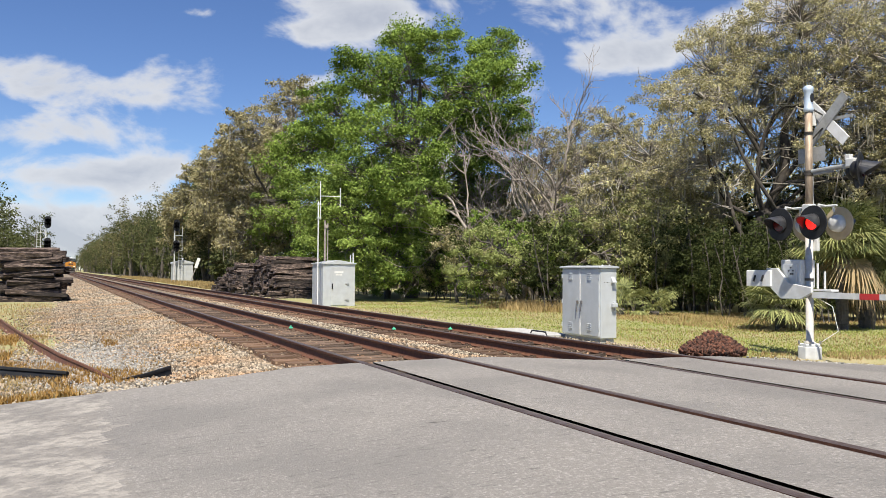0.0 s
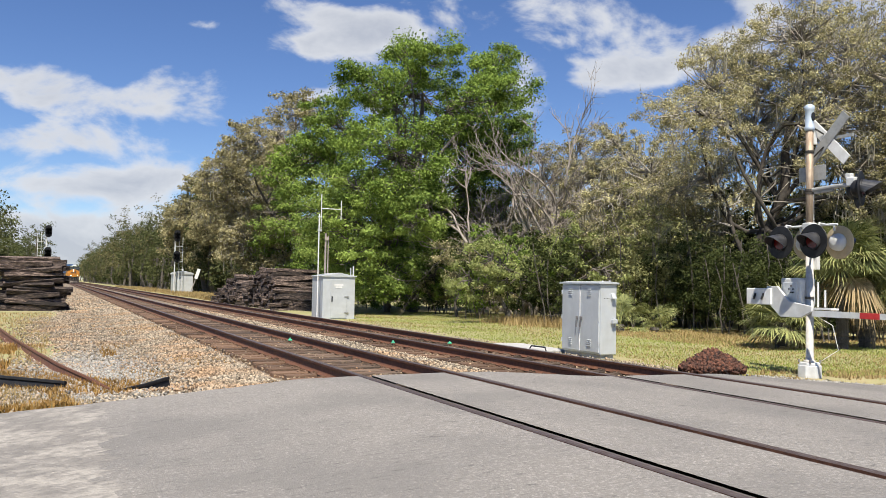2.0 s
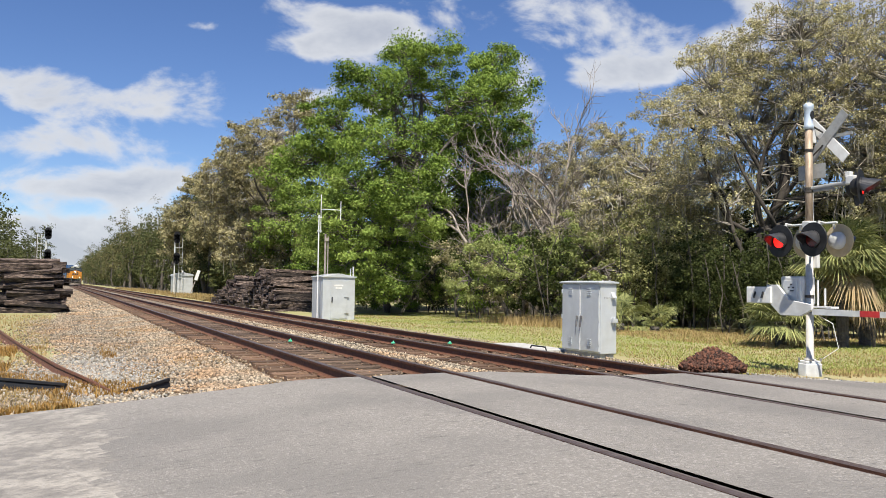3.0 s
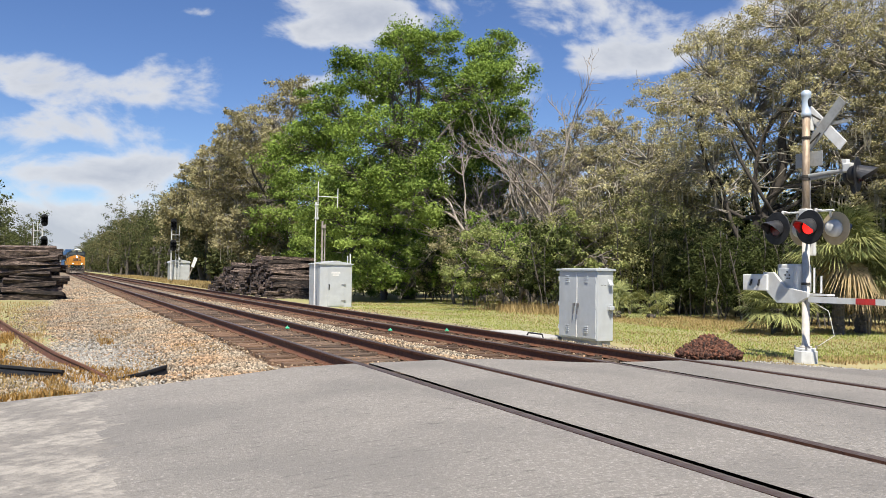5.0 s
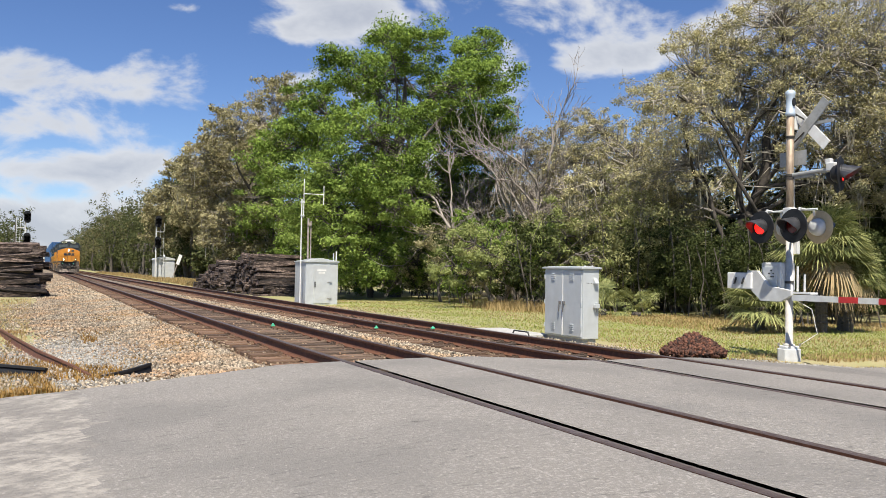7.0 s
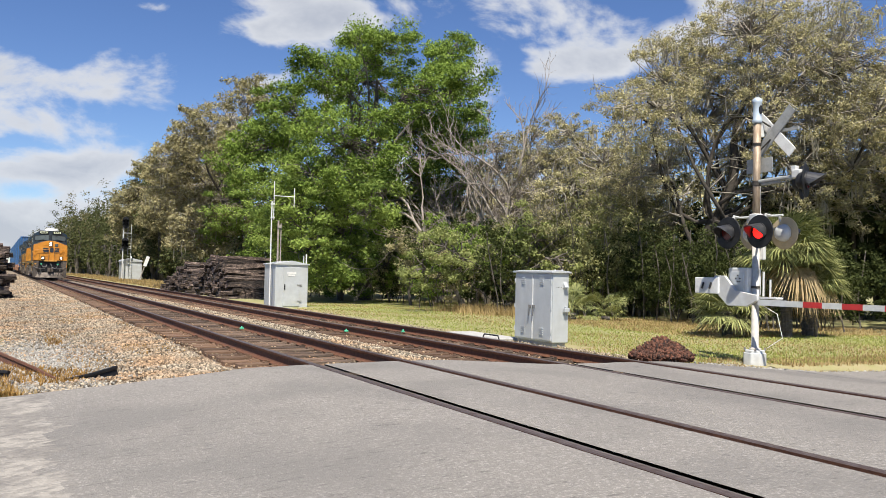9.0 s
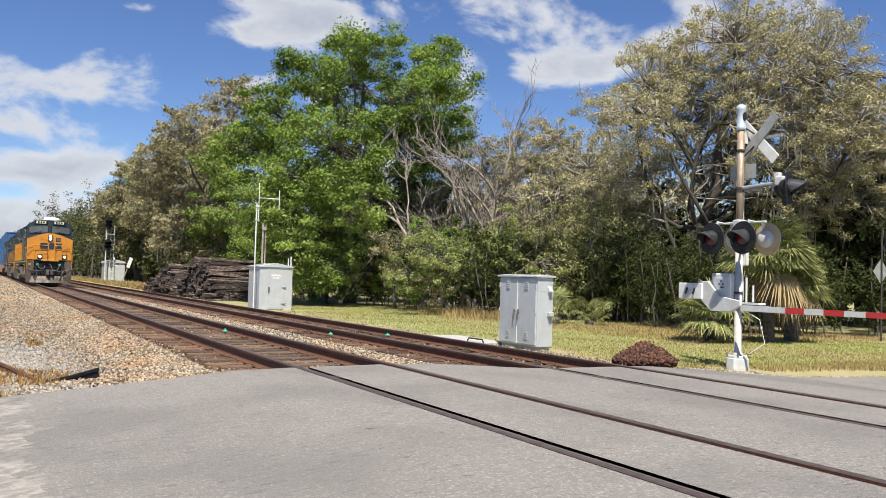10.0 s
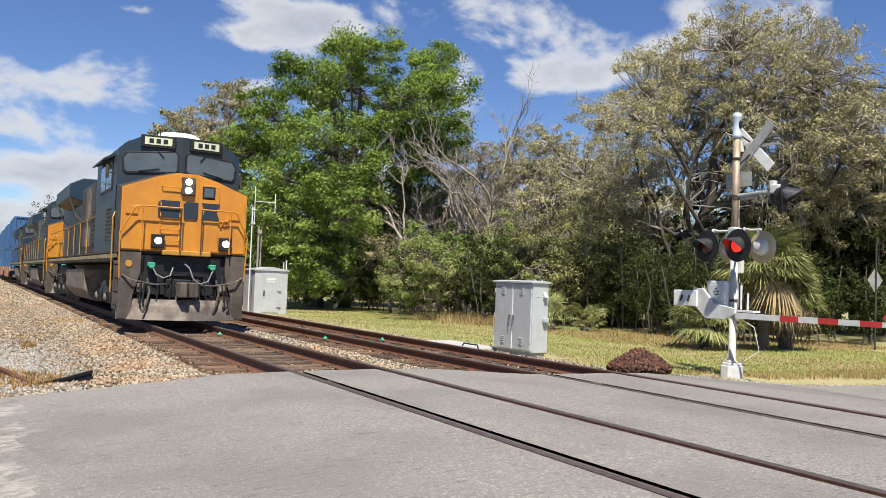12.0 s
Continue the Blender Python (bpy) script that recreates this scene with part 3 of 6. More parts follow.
stones("far_ballast", rng, sx, sy, bed_z(sx) + rng.uniform(0, 0.03, n), rng.uniform(0.03, 0.07, n), M["stone"], "pale ballast running on beside the track")
n = 7000
sx, sy = rng.normal(-4.75, 0.45, n), scatter_y(n, ROAD_EDGE + 0.3, 44, 1.5)
sx = np.minimum(sx, -3.9)
stones("edge_gravel", rng, sx, sy, np.maximum(bed_z(np.maximum(sx, -5.2)), soil_z(sx)) + rng.uniform(0, 0.03, n), rng.uniform(0.012, 0.034, n), M["stone"], "ballast spilling into the dry grass")
n = 7000
sx, sy = rng.normal(-4.0, 0.55, n), rng.normal(15.0, 2.0, n)
keep = (sy > ROAD_EDGE + 0.3) & (sx > -5.4)
sx, sy = sx[keep], sy[keep]
stones("gravel_patch", rng, sx, sy, np.maximum(bed_z(sx), soil_z(sx)) + 0.012 + rng.uniform(0, 0.015, len(sx)), rng.uniform(0.012, 0.03, len(sx)), M["grey_stone"], "spread grey gravel beside the track")

# ------------------------------------------------------------------ trees and plants


def leaf_tris(rng, centres, radii, per, size, flat=0.75):
    """Small pointed leaves in flattened balls round the centres, most of them facing out and up."""
    n = len(centres) * per
    c, r = np.repeat(centres, per, 0), np.repeat(radii, per)
    d = rng.normal(size=(n, 3))
    d /= np.linalg.norm(d, axis=1)[:, None]
    p = c + d * (r * rng.random(n) ** 0.5 * rng.uniform(0.75, 1.2, n))[:, None] * np.array([1, 1, flat])
    nrm = rng.normal(size=(n, 3)) * 0.75 + d * 0.9 + np.array([0, 0, 0.5])
    nrm /= np.linalg.norm(nrm, axis=1)[:, None]
    u = np.cross(nrm, rng.normal(size=(n, 3)))
    u /= np.linalg.norm(u, axis=1)[:, None] + 1e-9
    w = np.cross(nrm, u)
    s = size * rng.uniform(0.55, 1.4, n)
    u, w = u * s[:, None], w * (s * 0.6)[:, None]
    return np.stack([p + u, p - u * 0.6 + w, p - u * 0.6 - w], 1).reshape(-1, 3), np.arange(n * 3).reshape(n, 3)


def tubes(lines, sides=5):
    """Tapered tubes along polylines: (points, radii)."""
    V, Fq, base = [], [], 0
    ang = np.arange(sides) * 2 * math.pi / sides
    for pts, rad in lines:
        pts = np.asarray(pts, float)
        t = np.gradient(pts, axis=0)
        t /= np.linalg.norm(t, axis=1)[:, None] + 1e-9
        ref = np.where(np.abs(t[:, 2:3]) > 0.9, np.array([[1.0, 0, 0]]), np.array([[0, 0, 1.0]]))
        a = np.cross(t, ref)
        a /= np.linalg.norm(a, axis=1)[:, None] + 1e-9
        b = np.cross(t, a)
        ring = pts[:, None] + np.asarray(rad)[:, None, None] * (np.cos(ang)[None, :, None] * a[:, None] + np.sin(ang)[None, :, None] * b[:, None])
        V.append(ring.reshape(-1, 3))
        m = len(pts)
        i = (np.arange(m - 1)[:, None] * sides + np.arange(sides)[None]).ravel()
        j = (np.arange(m - 1)[:, None] * sides + (np.arange(sides)[None] + 1) % sides).ravel()
        Fq.append(np.stack([i, j, j + sides, i + sides], 1) + base)
        base += m * sides
    return np.concatenate(V), np.concatenate(Fq)


def bend(rng, p, q, n=5, wob=0.12, sag=0.0):
    """A line from p to q that wanders in slow curves."""
    p, q = np.asarray(p, float), np.asarray(q, float)
    s = np.linspace(0, 1, n)[:, None]
    L = np.linalg.norm(q - p)
    out = p + (q - p) * s
    for k in (1, 2, 3):
        out = out + rng.normal(size=3) * np.sin(k * math.pi * s) * wob * L / k
    out[:, 2] += sag * L * np.sin(s[:, 0] * math.pi)
    return out


def make_tree(name, base, lobes, leaf, label, seed, trunk=0.35, clumps=14, per=120, size=0.08, clump_r=0.5, wood="bark", moss=0, fork=0.3, group="trackside woods", moss_len=1.3, flat=0.6, sprigs=0, twig="bark", crook=0.08):
    """Trunk, crooked limbs to every lobe, twigs to every clump, leaves in the clumps. Lobes: x, y, z, radius in the world."""
    rng = np.random.default_rng(seed)
    base = np.asarray(base, float)
    lobes = np.asarray(lobes, float)
    tr = tagged(new(name), label, "tree", group)
    tr.matrix_world = pose(*base)
    lc, lr = lobes[:, :3] - base, lobes[:, 3]
    top = lc[:, 2].max()
    fz = top * fork
    mean = lc.mean(0)
    spine_top = np.array([mean[0] * 0.6, mean[1] * 0.6, top * 0.8])
    spine = bend(rng, (0, 0, -0.2), spine_top, 9, 0.06)
    lines = [(spine, np.linspace(trunk, trunk * 0.22, 9))]
    cs, cr, twigs = [], [], []
    for c, r in zip(lc, lr):
        k = int(np.clip((max(c[2] * 0.55, fz) / (top * 0.8)) * 8, 2, 7))
        limb = bend(rng, spine[k], c + np.array([0, 0, r * 0.3]), 11, crook, 0.05)
        lines.append((limb, np.linspace(trunk * 0.26, 0.03, 11)))
        n = max(5, int(clumps * (r / 1.5) ** 2))
        d = rng.normal(size=(n, 3))
        d /= np.linalg.norm(d, axis=1)[:, None]
        p = c + d * (r * (0.4 + 0.7 * rng.random(n) ** 0.7))[:, None] * np.array([1, 1, 0.9])
        p = p[p[:, 2] > 0.2]
        cs.append(p)
        cr.append(clump_r * rng.uniform(0.55, 1.35, len(p)))
        for q in p:
            k = int(np.argmin(np.linalg.norm(limb[3:] - q, axis=1))) + 2
            twigs.append((bend(rng, limb[k], q, 5, 0.16, 0.08), np.linspace(0.04, 0.01, 5)))
    for k, line in enumerate(lines):
        v, f = tubes([line], 7)
        o = new("limb" if k else "trunk", np_mesh("limb" if k else "trunk", v, f, M[wood]))
        o.parent = tr
    cs, cr = np.concatenate(cs), np.concatenate(cr)
    for c, r in zip(cs, cr):
        for _ in range(sprigs):
            d = rng.normal(size=3) + np.array([0, 0, 0.3])
            twigs.append((bend(rng, c - d * r * 0.3, c + d / np.linalg.norm(d) * r * 1.15, 4, 0.16), np.linspace(0.018, 0.006, 4)))
    v, f = tubes(twigs, 3)
    o = new("twig_work", np_mesh("twig_work", v, f, M[twig]))
    o.parent = tr
    tagged(o, kind="stuff")
    v, f = leaf_tris(rng, cs, cr, per, size, flat)
    o = new("crown", np_mesh("crown", v, f, M[leaf]))
    o.parent = tr
    if moss:
        v, f = moss_strands(rng, cs[rng.integers(0, len(cs), moss)], moss_len)
        o = new("hanging_moss", np_mesh("hanging_moss", v, f, M["moss"]))
        o.parent = tr
        tagged(o, "grey Spanish moss hanging in strands", kind="stuff")
    return tr


def bare_tree(base, stems, height, spread, seed, label, levels=4):
    """A leafless tree: stems that fork again and again into fine crooked twigs."""
    rng = np.random.default_rng(seed)
    tr = tagged(new("dead_tree"), label, "tree", "trackside woods")
    tr.matrix_world = pose(*base)
    limbs, twigs = [], []

    def grow(p, d, L, r, level):
        n = 7 if level < 2 else 5
        pts, q, way = [p], p.copy(), d.copy()
        for _ in range(n - 1):
            way = way + rng.normal(size=3) * 0.2 + np.array([0, 0, 0.05])
            way /= np.linalg.norm(way)
            q = q + way * L / (n - 1)
            pts.append(q)
        (limbs if level < 2 else twigs).append((np.array(pts), np.linspace(r, r * 0.45, n)))
        if level >= levels:
            return
        for k in range(4 if level else 6):
            at = pts[int(rng.integers(2, n))]
            turn = rng.normal(size=3)
            turn -= way * turn.dot(way)
            turn /= np.linalg.norm(turn) + 1e-9
            a = rng.uniform(0.28, 0.75)
            grow(at.copy(), way * math.cos(a) + turn * math.sin(a), L * rng.uniform(0.42, 0.68), max(r * 0.55, 0.014), level + 1)

    for k in range(stems):
        a = rng.uniform(0, 2 * math.pi)
        d = np.array([math.cos(a) * spread, math.sin(a) * spread, 1.0])
        grow(np.array([math.cos(a) * 0.25, math.sin(a) * 0.25, -0.1]), d / np.linalg.norm(d), height * rng.uniform(0.55, 0.72), 0.14, 0)
    for k, line in enumerate(limbs):
        v, f = tubes([line], 5)
        nm = "trunk" if k == 0 else "limb"
        o = new(nm, np_mesh(nm, v, f, M["dead_wood"]))
        o.parent = tr
    v, f = tubes(twigs, 3)
    o = new("twig_work", np_mesh("twig_work", v, f, M["dead_wood"]))
    o.parent = tr
    tagged(o, kind="stuff")
    return tr


def moss_strands(rng, tops, length):
    """Ragged hanging wisps, each a chain of thin slivers."""
    k = 7
    n = len(tops) * k
    p = np.repeat(tops, k, 0) + rng.normal(size=(n, 3)) * np.array([0.16, 0.16, 0.1])
    L = length * rng.uniform(0.3, 1.3, n)
    a = rng.uniform(0, math.pi, n)
    w = rng.uniform(0.015, 0.045, n)
    h = np.stack([np.cos(a) * w, np.sin(a) * w, np.zeros(n)], 1)
    drift = rng.normal(size=(n, 3)) * 0.07
    mid, end = p + drift, p + drift * 0.4
    mid[:, 2] -= L * 0.45
    end[:, 2] -= L
    return np.stack([p, mid - h, end, mid + h], 1).reshape(-1, 3), np.arange(n * 4).reshape(n, 4)


make_tree("green_tree", (15.8, 48.5, -0.4), [(16.7, 47.2, 15.4, 1.7), (16.9, 53.2, 17.0, 1.4), (11.3, 44.8, 12.6, 1.8), (22.9, 50.4, 16.7, 1.8), (19.9, 43.1, 13.0, 1.3), (18.8, 45.1, 12.1, 2.4), (17.0, 51.5, 13.4, 3.0), (10.7, 48.8, 10.3, 2.6), (9.8, 51.2, 8.3, 2.5), (11.8, 43.1, 7.8, 3.1), (19.1, 49.6, 9.5, 3.4), (21.0, 45.8, 10.3, 1.8), (14.5, 54.3, 5.3, 3.3), (16.6, 51.4, 4.8, 2.8), (14.9, 61.0, 3.7, 3.0), (14.2, 46.3, 2.6, 1.7), (10.7, 45.8, 13.6, 1.0), (14.5, 47.0, 15.2, 1.2), (20.5, 48.0, 15.3, 1.2), (22.6, 50.0, 11.8, 2.2), (22.4, 50.5, 8.6, 2.4), (21.8, 51.0, 5.8, 2.2), (19.4, 51.5, 5.6, 2.5)],
          "leaf_green", "tall broadleaf tree in full fresh green leaf", 11, trunk=0.45, clumps=17, per=240, size=0.085, clump_r=0.9, flat=0.5)
make_tree("small_green_tree", (12.2, 64.5, -0.4), [(11.2, 63.5, 6.0, 2.3), (10.6, 65.8, 4.7, 1.8), (12.5, 64.7, 7.7, 2.0), (13.6, 61.0, 3.5, 2.3), (13.0, 60.0, 1.6, 2.0), (12.0, 66.0, 2.4, 2.2)],
          "leaf_bright", "young bright green tree at the edge of the woods", 12, trunk=0.16, clumps=13, per=190, size=0.095, clump_r=0.85, flat=0.5)
make_tree("green_tree", (13.4, 46.4, -0.4), [(9.4, 42.5, 4.5, 1.7), (10.6, 42.6, 2.8, 1.7), (12.8, 43.8, 3.8, 1.8), (11.9, 43.3, 6.2, 1.9), (9.7, 42.4, 6.6, 1.7), (11.0, 43.3, 1.2, 1.3), (12.4, 42.8, 1.6, 1.3), (13.0, 41.1, 5.2, 1.7), (9.6, 45.1, 2.5, 1.3), (8.1, 43.2, 4.8, 1.4)],
          "leaf_bright", "leafy green tree with boughs down to the grass", 61, trunk=0.2, clumps=16, per=200, size=0.08, clump_r=0.75, flat=0.5)
make_tree("live_oak", (10.6, 71.5, -0.4), [(13.4, 68.7, 15.7, 2.1), (13.4, 76.8, 14.3, 3.1), (8.7, 64.1, 11.6, 2.2), (11.1, 78.0, 10.6, 3.7), (7.3, 68.0, 9.7, 2.0), (8.1, 69.7, 7.2, 2.8), (12.1, 75.3, 8.8, 3.1), (12.2, 67.5, 10.4, 2.3), (9.0, 66.0, 4.0, 2.5), (12.0, 66.0, 5.0, 3.0)],
          "leaf_tan", "tall oak with sparse olive-brown spring leaf", 13, trunk=0.45, clumps=26, per=95, size=0.1, clump_r=0.62, moss=60, sprigs=2, twig="lichen_twig")
make_tree("live_oak", (15.0, 130.0, -0.4), [(15.4, 129.0, 14.6, 3.4), (16.0, 143.5, 11.3, 4.2), (11.5, 119.7, 9.6, 3.0), (19.4, 141.8, 9.5, 4.8), (12.3, 124.7, 6.7, 3.3), (19.7, 124.3, 7.8, 4.2), (16.0, 116.2, 4.1, 4.0), (14.6, 110.9, 8.2, 3.7)],
          "leaf_tan", "oak with sparse brown-green leaf by the line", 14, trunk=0.45, clumps=18, per=90, size=0.16, clump_r=0.95)
make_tree("live_oak", (23.6, 28.0, -0.45), [(24.1, 26.2, 11.8, 2.7), (24.7, 30.1, 11.3, 2.6), (18.2, 25.6, 7.8, 1.8), (29.6, 27.8, 12.7, 3.0), (27.0, 23.0, 10.4, 2.6), (18.6, 28.0, 8.7, 1.2), (25.2, 28.9, 8.2, 2.6), (25.0, 25.0, 8.0, 2.6), (28.9, 24.5, 7.8, 2.7), (26.3, 20.7, 7.6, 2.2), (22.4, 29.5, 6.2, 2.3), (29.8, 24.1, 5.3, 2.2), (26.0, 23.8, 5.6, 1.9), (21.0, 27.5, 10.0, 1.9), (31.5, 26.0, 9.5, 2.4), (32.0, 22.5, 6.5, 2.4), (30.5, 20.5, 9.0, 2.4), (28.0, 27.5, 4.5, 2.2)],
          "leaf_oak", "broad live oak hung with grey Spanish moss", 15, trunk=0.42, clumps=40, per=135, size=0.047, clump_r=0.42, moss=260, fork=0.22, moss_len=0.8, sprigs=1, twig="lichen_twig", flat=0.65, wood="oak_bark", crook=0.105)
make_tree("live_oak", (22.6, 34.0, -0.45), [(22.6, 33.7, 7.0, 2.0), (23.4, 38.2, 8.9, 1.9), (19.0, 31.3, 4.7, 2.1), (22.3, 38.7, 7.0, 1.7), (22.1, 31.8, 4.0, 2.4), (19.8, 34.1, 3.5, 1.7), (27.5, 35.1, 3.8, 2.4), (21.5, 33.2, 2.4, 1.9), (24.7, 33.3, 1.6, 1.7), (26.0, 36.0, 6.5, 2.4)],
          "leaf_oak", "live oak with olive leaf and hanging moss", 16, trunk=0.4, clumps=36, per=150, size=0.052, clump_r=0.44, moss=260, moss_len=0.8, sprigs=2, twig="lichen_twig", wood="oak_bark", crook=0.105)
make_tree("live_oak", (27.0, 48.0, -0.4), [(25.2, 48.5, 9.6, 2.0), (28.0, 48.0, 10.4, 2.2), (30.4, 46.5, 9.2, 2.2), (27.0, 48.0, 7.4, 2.6), (24.2, 49.5, 7.0, 2.3), (31.0, 45.5, 6.0, 2.5), (27.0, 47.5, 4.4, 2.6), (23.5, 50.0, 4.4, 2.2), (24.5, 46.0, 2.4, 2.0)],
          "leaf_tan", "grey-brown oak with thin spring leaf behind the dead trees", 71, trunk=0.3, clumps=26, per=70, size=0.07, clump_r=0.5, sprigs=3, twig="lichen_twig")
bare_tree((17.9, 39.0, -0.4), 4, 9.6, 0.2, 17, "bare grey dead tree with tangled branches")
bare_tree((21.4, 43.0, -0.4), 4, 8.2, 0.3, 27, "bare grey tree with fine leafless twigs")
bare_tree((25.0, 45.0, -0.4), 4, 5.6, 0.3, 28, "bare grey tree at the wood's edge")
make_tree("bush", (15.2, 40.5, -0.4), [(15.0, 39.6, 2.8, 1.5), (16.5, 44.0, 1.3, 1.5), (14.8, 35.9, 1.5, 1.4), (15.3, 44.6, 1.6, 1.3)],
          "leaf_oak", "olive brush at the edge of the woods", 18, trunk=0.1, clumps=30, per=130, size=0.06, clump_r=0.4)
make_tree("bush", (17.5, 36.5, -0.4), [(16.4, 36.7, 2.7, 1.2), (19.2, 40.3, 1.3, 1.6), (16.2, 32.9, 2.6, 1.2), (21.2, 39.4, 1.3, 1.6), (14.9, 35.3, 2.4, 0.9), (19.3, 34.4, 1.9, 1.4)],
          "leaf_bright", "light green brush at the edge of the woods", 19, trunk=0.1, clumps=30, per=130, size=0.06, clump_r=0.4)
make_tree("bush", (14.0, 48.0, -0.4), [(14.0, 52.0, 1.2, 1.9), (14.9, 52.1, 0.9, 1.5), (13.0, 47.6, 1.3, 1.6), (15.9, 51.6, 1.6, 1.5), (14.2, 45.5, 1.0, 1.3), (12.5, 50.0, 1.8, 1.7)],
          "leaf_green", "green brush under the tall tree", 20, trunk=0.1, clumps=28, per=130, size=0.06, clump_r=0.45)

make_tree("bush", (16.6, 32.5, -0.4), [(12.6, 32.4, 2.3, 1.1), (12.1, 33.2, 1.3, 1.0), (13.6, 32.1, 1.5, 1.1), (15.0, 32.1, 2.3, 1.1), (16.2, 32.2, 1.5, 1.2), (17.8, 32.3, 2.6, 1.3), (17.3, 29.8, 1.5, 1.2), (19.0, 30.5, 2.8, 1.3), (16.6, 31.8, 3.6, 1.1)],
          "leaf_light", "light green and straw brush at the edge of the woods", 62, trunk=0.08, clumps=30, per=130, size=0.06, clump_r=0.36)


def far_woods(name, seed, x0, x1, y0, y1, n, hgt, leaf, label, size=0.3, per=120):
    """Woods that run on down the line: trunks and clumps, too many to count."""
    rng = np.random.default_rng(seed)
    x, y = rng.uniform(x0, x1, n), y0 + (y1 - y0) * rng.random(n) ** 1.4
    h = hgt * rng.uniform(0.7, 1.12, n)
    x = x + np.sign(x0) * np.clip(5.0 * (1 - (y - 84) / 130), 0, 5) * (y > 80)
    k = 26
    c = np.repeat(np.stack([x, y, h * 0.55 - 0.4], 1), k, 0)
    hh = np.repeat(h, k)
    d = rng.normal(size=(n * k, 3))
    d /= np.linalg.norm(d, axis=1)[:, None]
    c = c + d * np.stack([hh * 0.27, hh * 0.27, hh * 0.48], 1) * (rng.random(n * k) ** 0.4)[:, None]
    c[:, 2] = np.maximum(c[:, 2], 0.05 if hgt < 6 else 0.3)
    v, f = leaf_tris(rng, c, np.full(len(c), hgt * 0.075), per // 5, size * 0.7, 0.7)
    tagged(new(name, np_mesh(name, v, f, M[leaf])), label, "woods", kind="stuff")
    lines = [(bend(rng, (a, b, -0.5), (a + rng.normal() * 0.5, b, hh_ * 0.75), 5, 0.04), np.linspace(0.02 * hgt if hgt > 6 else 0.03, 0.02, 5)) for a, b, hh_ in zip(x, y, h)]
    v, f = tubes(lines, 5)
    tagged(new(name + "_trunks", np_mesh(name, v, f, M["bark"])), "trunks of the woods", "woods", kind="stuff")


far_woods("far_woods_tan", 31, 9.5, 20, 84, 520, 150, 16.5, "leaf_far", "brown-green woods running along the line", 0.3, 140)
far_woods("far_woods_green", 32, 8.5, 20, 110, 700, 130, 16.0, "leaf_distant", "green woods running along the line", 0.3, 160)
far_woods("back_woods", 33, 24, 42, 40, 95, 80, 10.5, "leaf_oak", "dense woods behind the edge trees", 0.2, 160)
far_woods("back_woods_east", 36, 32, 48, 8, 36, 34, 9.0, "leaf_oak", "dense woods behind the live oaks", 0.16, 160)
# understory, oak-foot brush and hedge thickets use leaves darkened to imitate shade
far_woods("understory", 34, 14, 30, 30, 62, 90, 4.2, "leaf_shade_tint", "understory beneath the trees, its leaf colour darkened for shade", 0.12, 150)
far_woods("understory_east", 37, 21, 31, 19, 34, 50, 3.2, "leaf_shade_tint", "brush beneath the live oaks, its leaf colour darkened for shade", 0.1, 150)
far_woods("wood_edge_brush", 38, 18.0, 24, 29, 38, 60, 5.6, "leaf_shrub", "olive brush at the foot of the live oaks", 0.085, 190)
far_woods("shade_tinted_brush", 40, 18.5, 25, 20.5, 29, 45, 4.0, "leaf_shade_tint", "brush under the live oaks with their shade put into its leaf colour", 0.08, 220)
far_woods("green_edge_brush", 39, 14.5, 20, 38, 58, 34, 4.5, "leaf_green", "green brush at the foot of the woods", 0.1, 240)
far_woods("far_woods_west", 35, -24, -7.5, 115, 560, 100, 15.0, "leaf_distant", "woods beyond the far side of the line", 0.31, 140)
far_woods("back_hedge", 52, 27, 40, 26, 95, 90, 7.0, "leaf_shade_tint", "dense thicket deep in the woods, its leaf colour darkened for shade", 0.3, 90)
far_woods("back_hedge_east", 53, 30.5, 44, -2, 33, 110, 9.0, "leaf_shade_tint", "dense thicket behind the live oaks, its leaf colour darkened for shade", 0.24, 130)
far_woods("line_brush", 54, 9.0, 15.0, 88, 420, 170, 4.6, "leaf_distant", "low brush along the edge of the far woods", 0.26, 85)
# ------------------------------------------------------------------ train


def slab(pts, axis, a, b, bevel=0.0):
    bm = B()
    prism(bm, pts, axis, a, b, bevel)
    return bm


def boxed(*args, bevel=0.0):
    bm = B()
    box(bm, *args, bevel=bevel)
    return bm


def mirror_x(pts):
    return [(-x, z) for x, z in pts][::-1]


def wheelset(parent, y, r=0.53):
    """One axle with two flanged wheels; it turns about its own centre."""
    bm = B()
    across = pose(0, 0, 0, 0, 90, 0)
    lathe(bm, [(0.09, -0.95), (0.09, 0.95)], 12, across)
    for s in (-1, 1):
        lathe(bm, [(0.12, s * 0.625), (r + 0.028, s * 0.65), (r + 0.028, s * 0.67), (r, s * 0.685), (r - 0.006, s * 0.775), (r - 0.07, s * 0.78), (r - 0.09, s * 0.735), (0.16, s * 0.725), (0.13, s * 0.805), (0.1, s * 0.805)], 28, across)
        for k in range(6):
            a = k * math.pi / 3
            rod(bm, (s * 0.705, 0.28 * math.cos(a), 0.28 * math.sin(a)), (s * 0.755, 0.28 * math.cos(a), 0.28 * math.sin(a)), 0.05, seg=8)
    bmesh.ops.recalc_face_normals(bm, faces=bm.faces)
    ob = part("wheelset", bm, M["truck"], parent, "dusty steel wheels on an axle")
    ob.location = (0, y, r)
    return ob


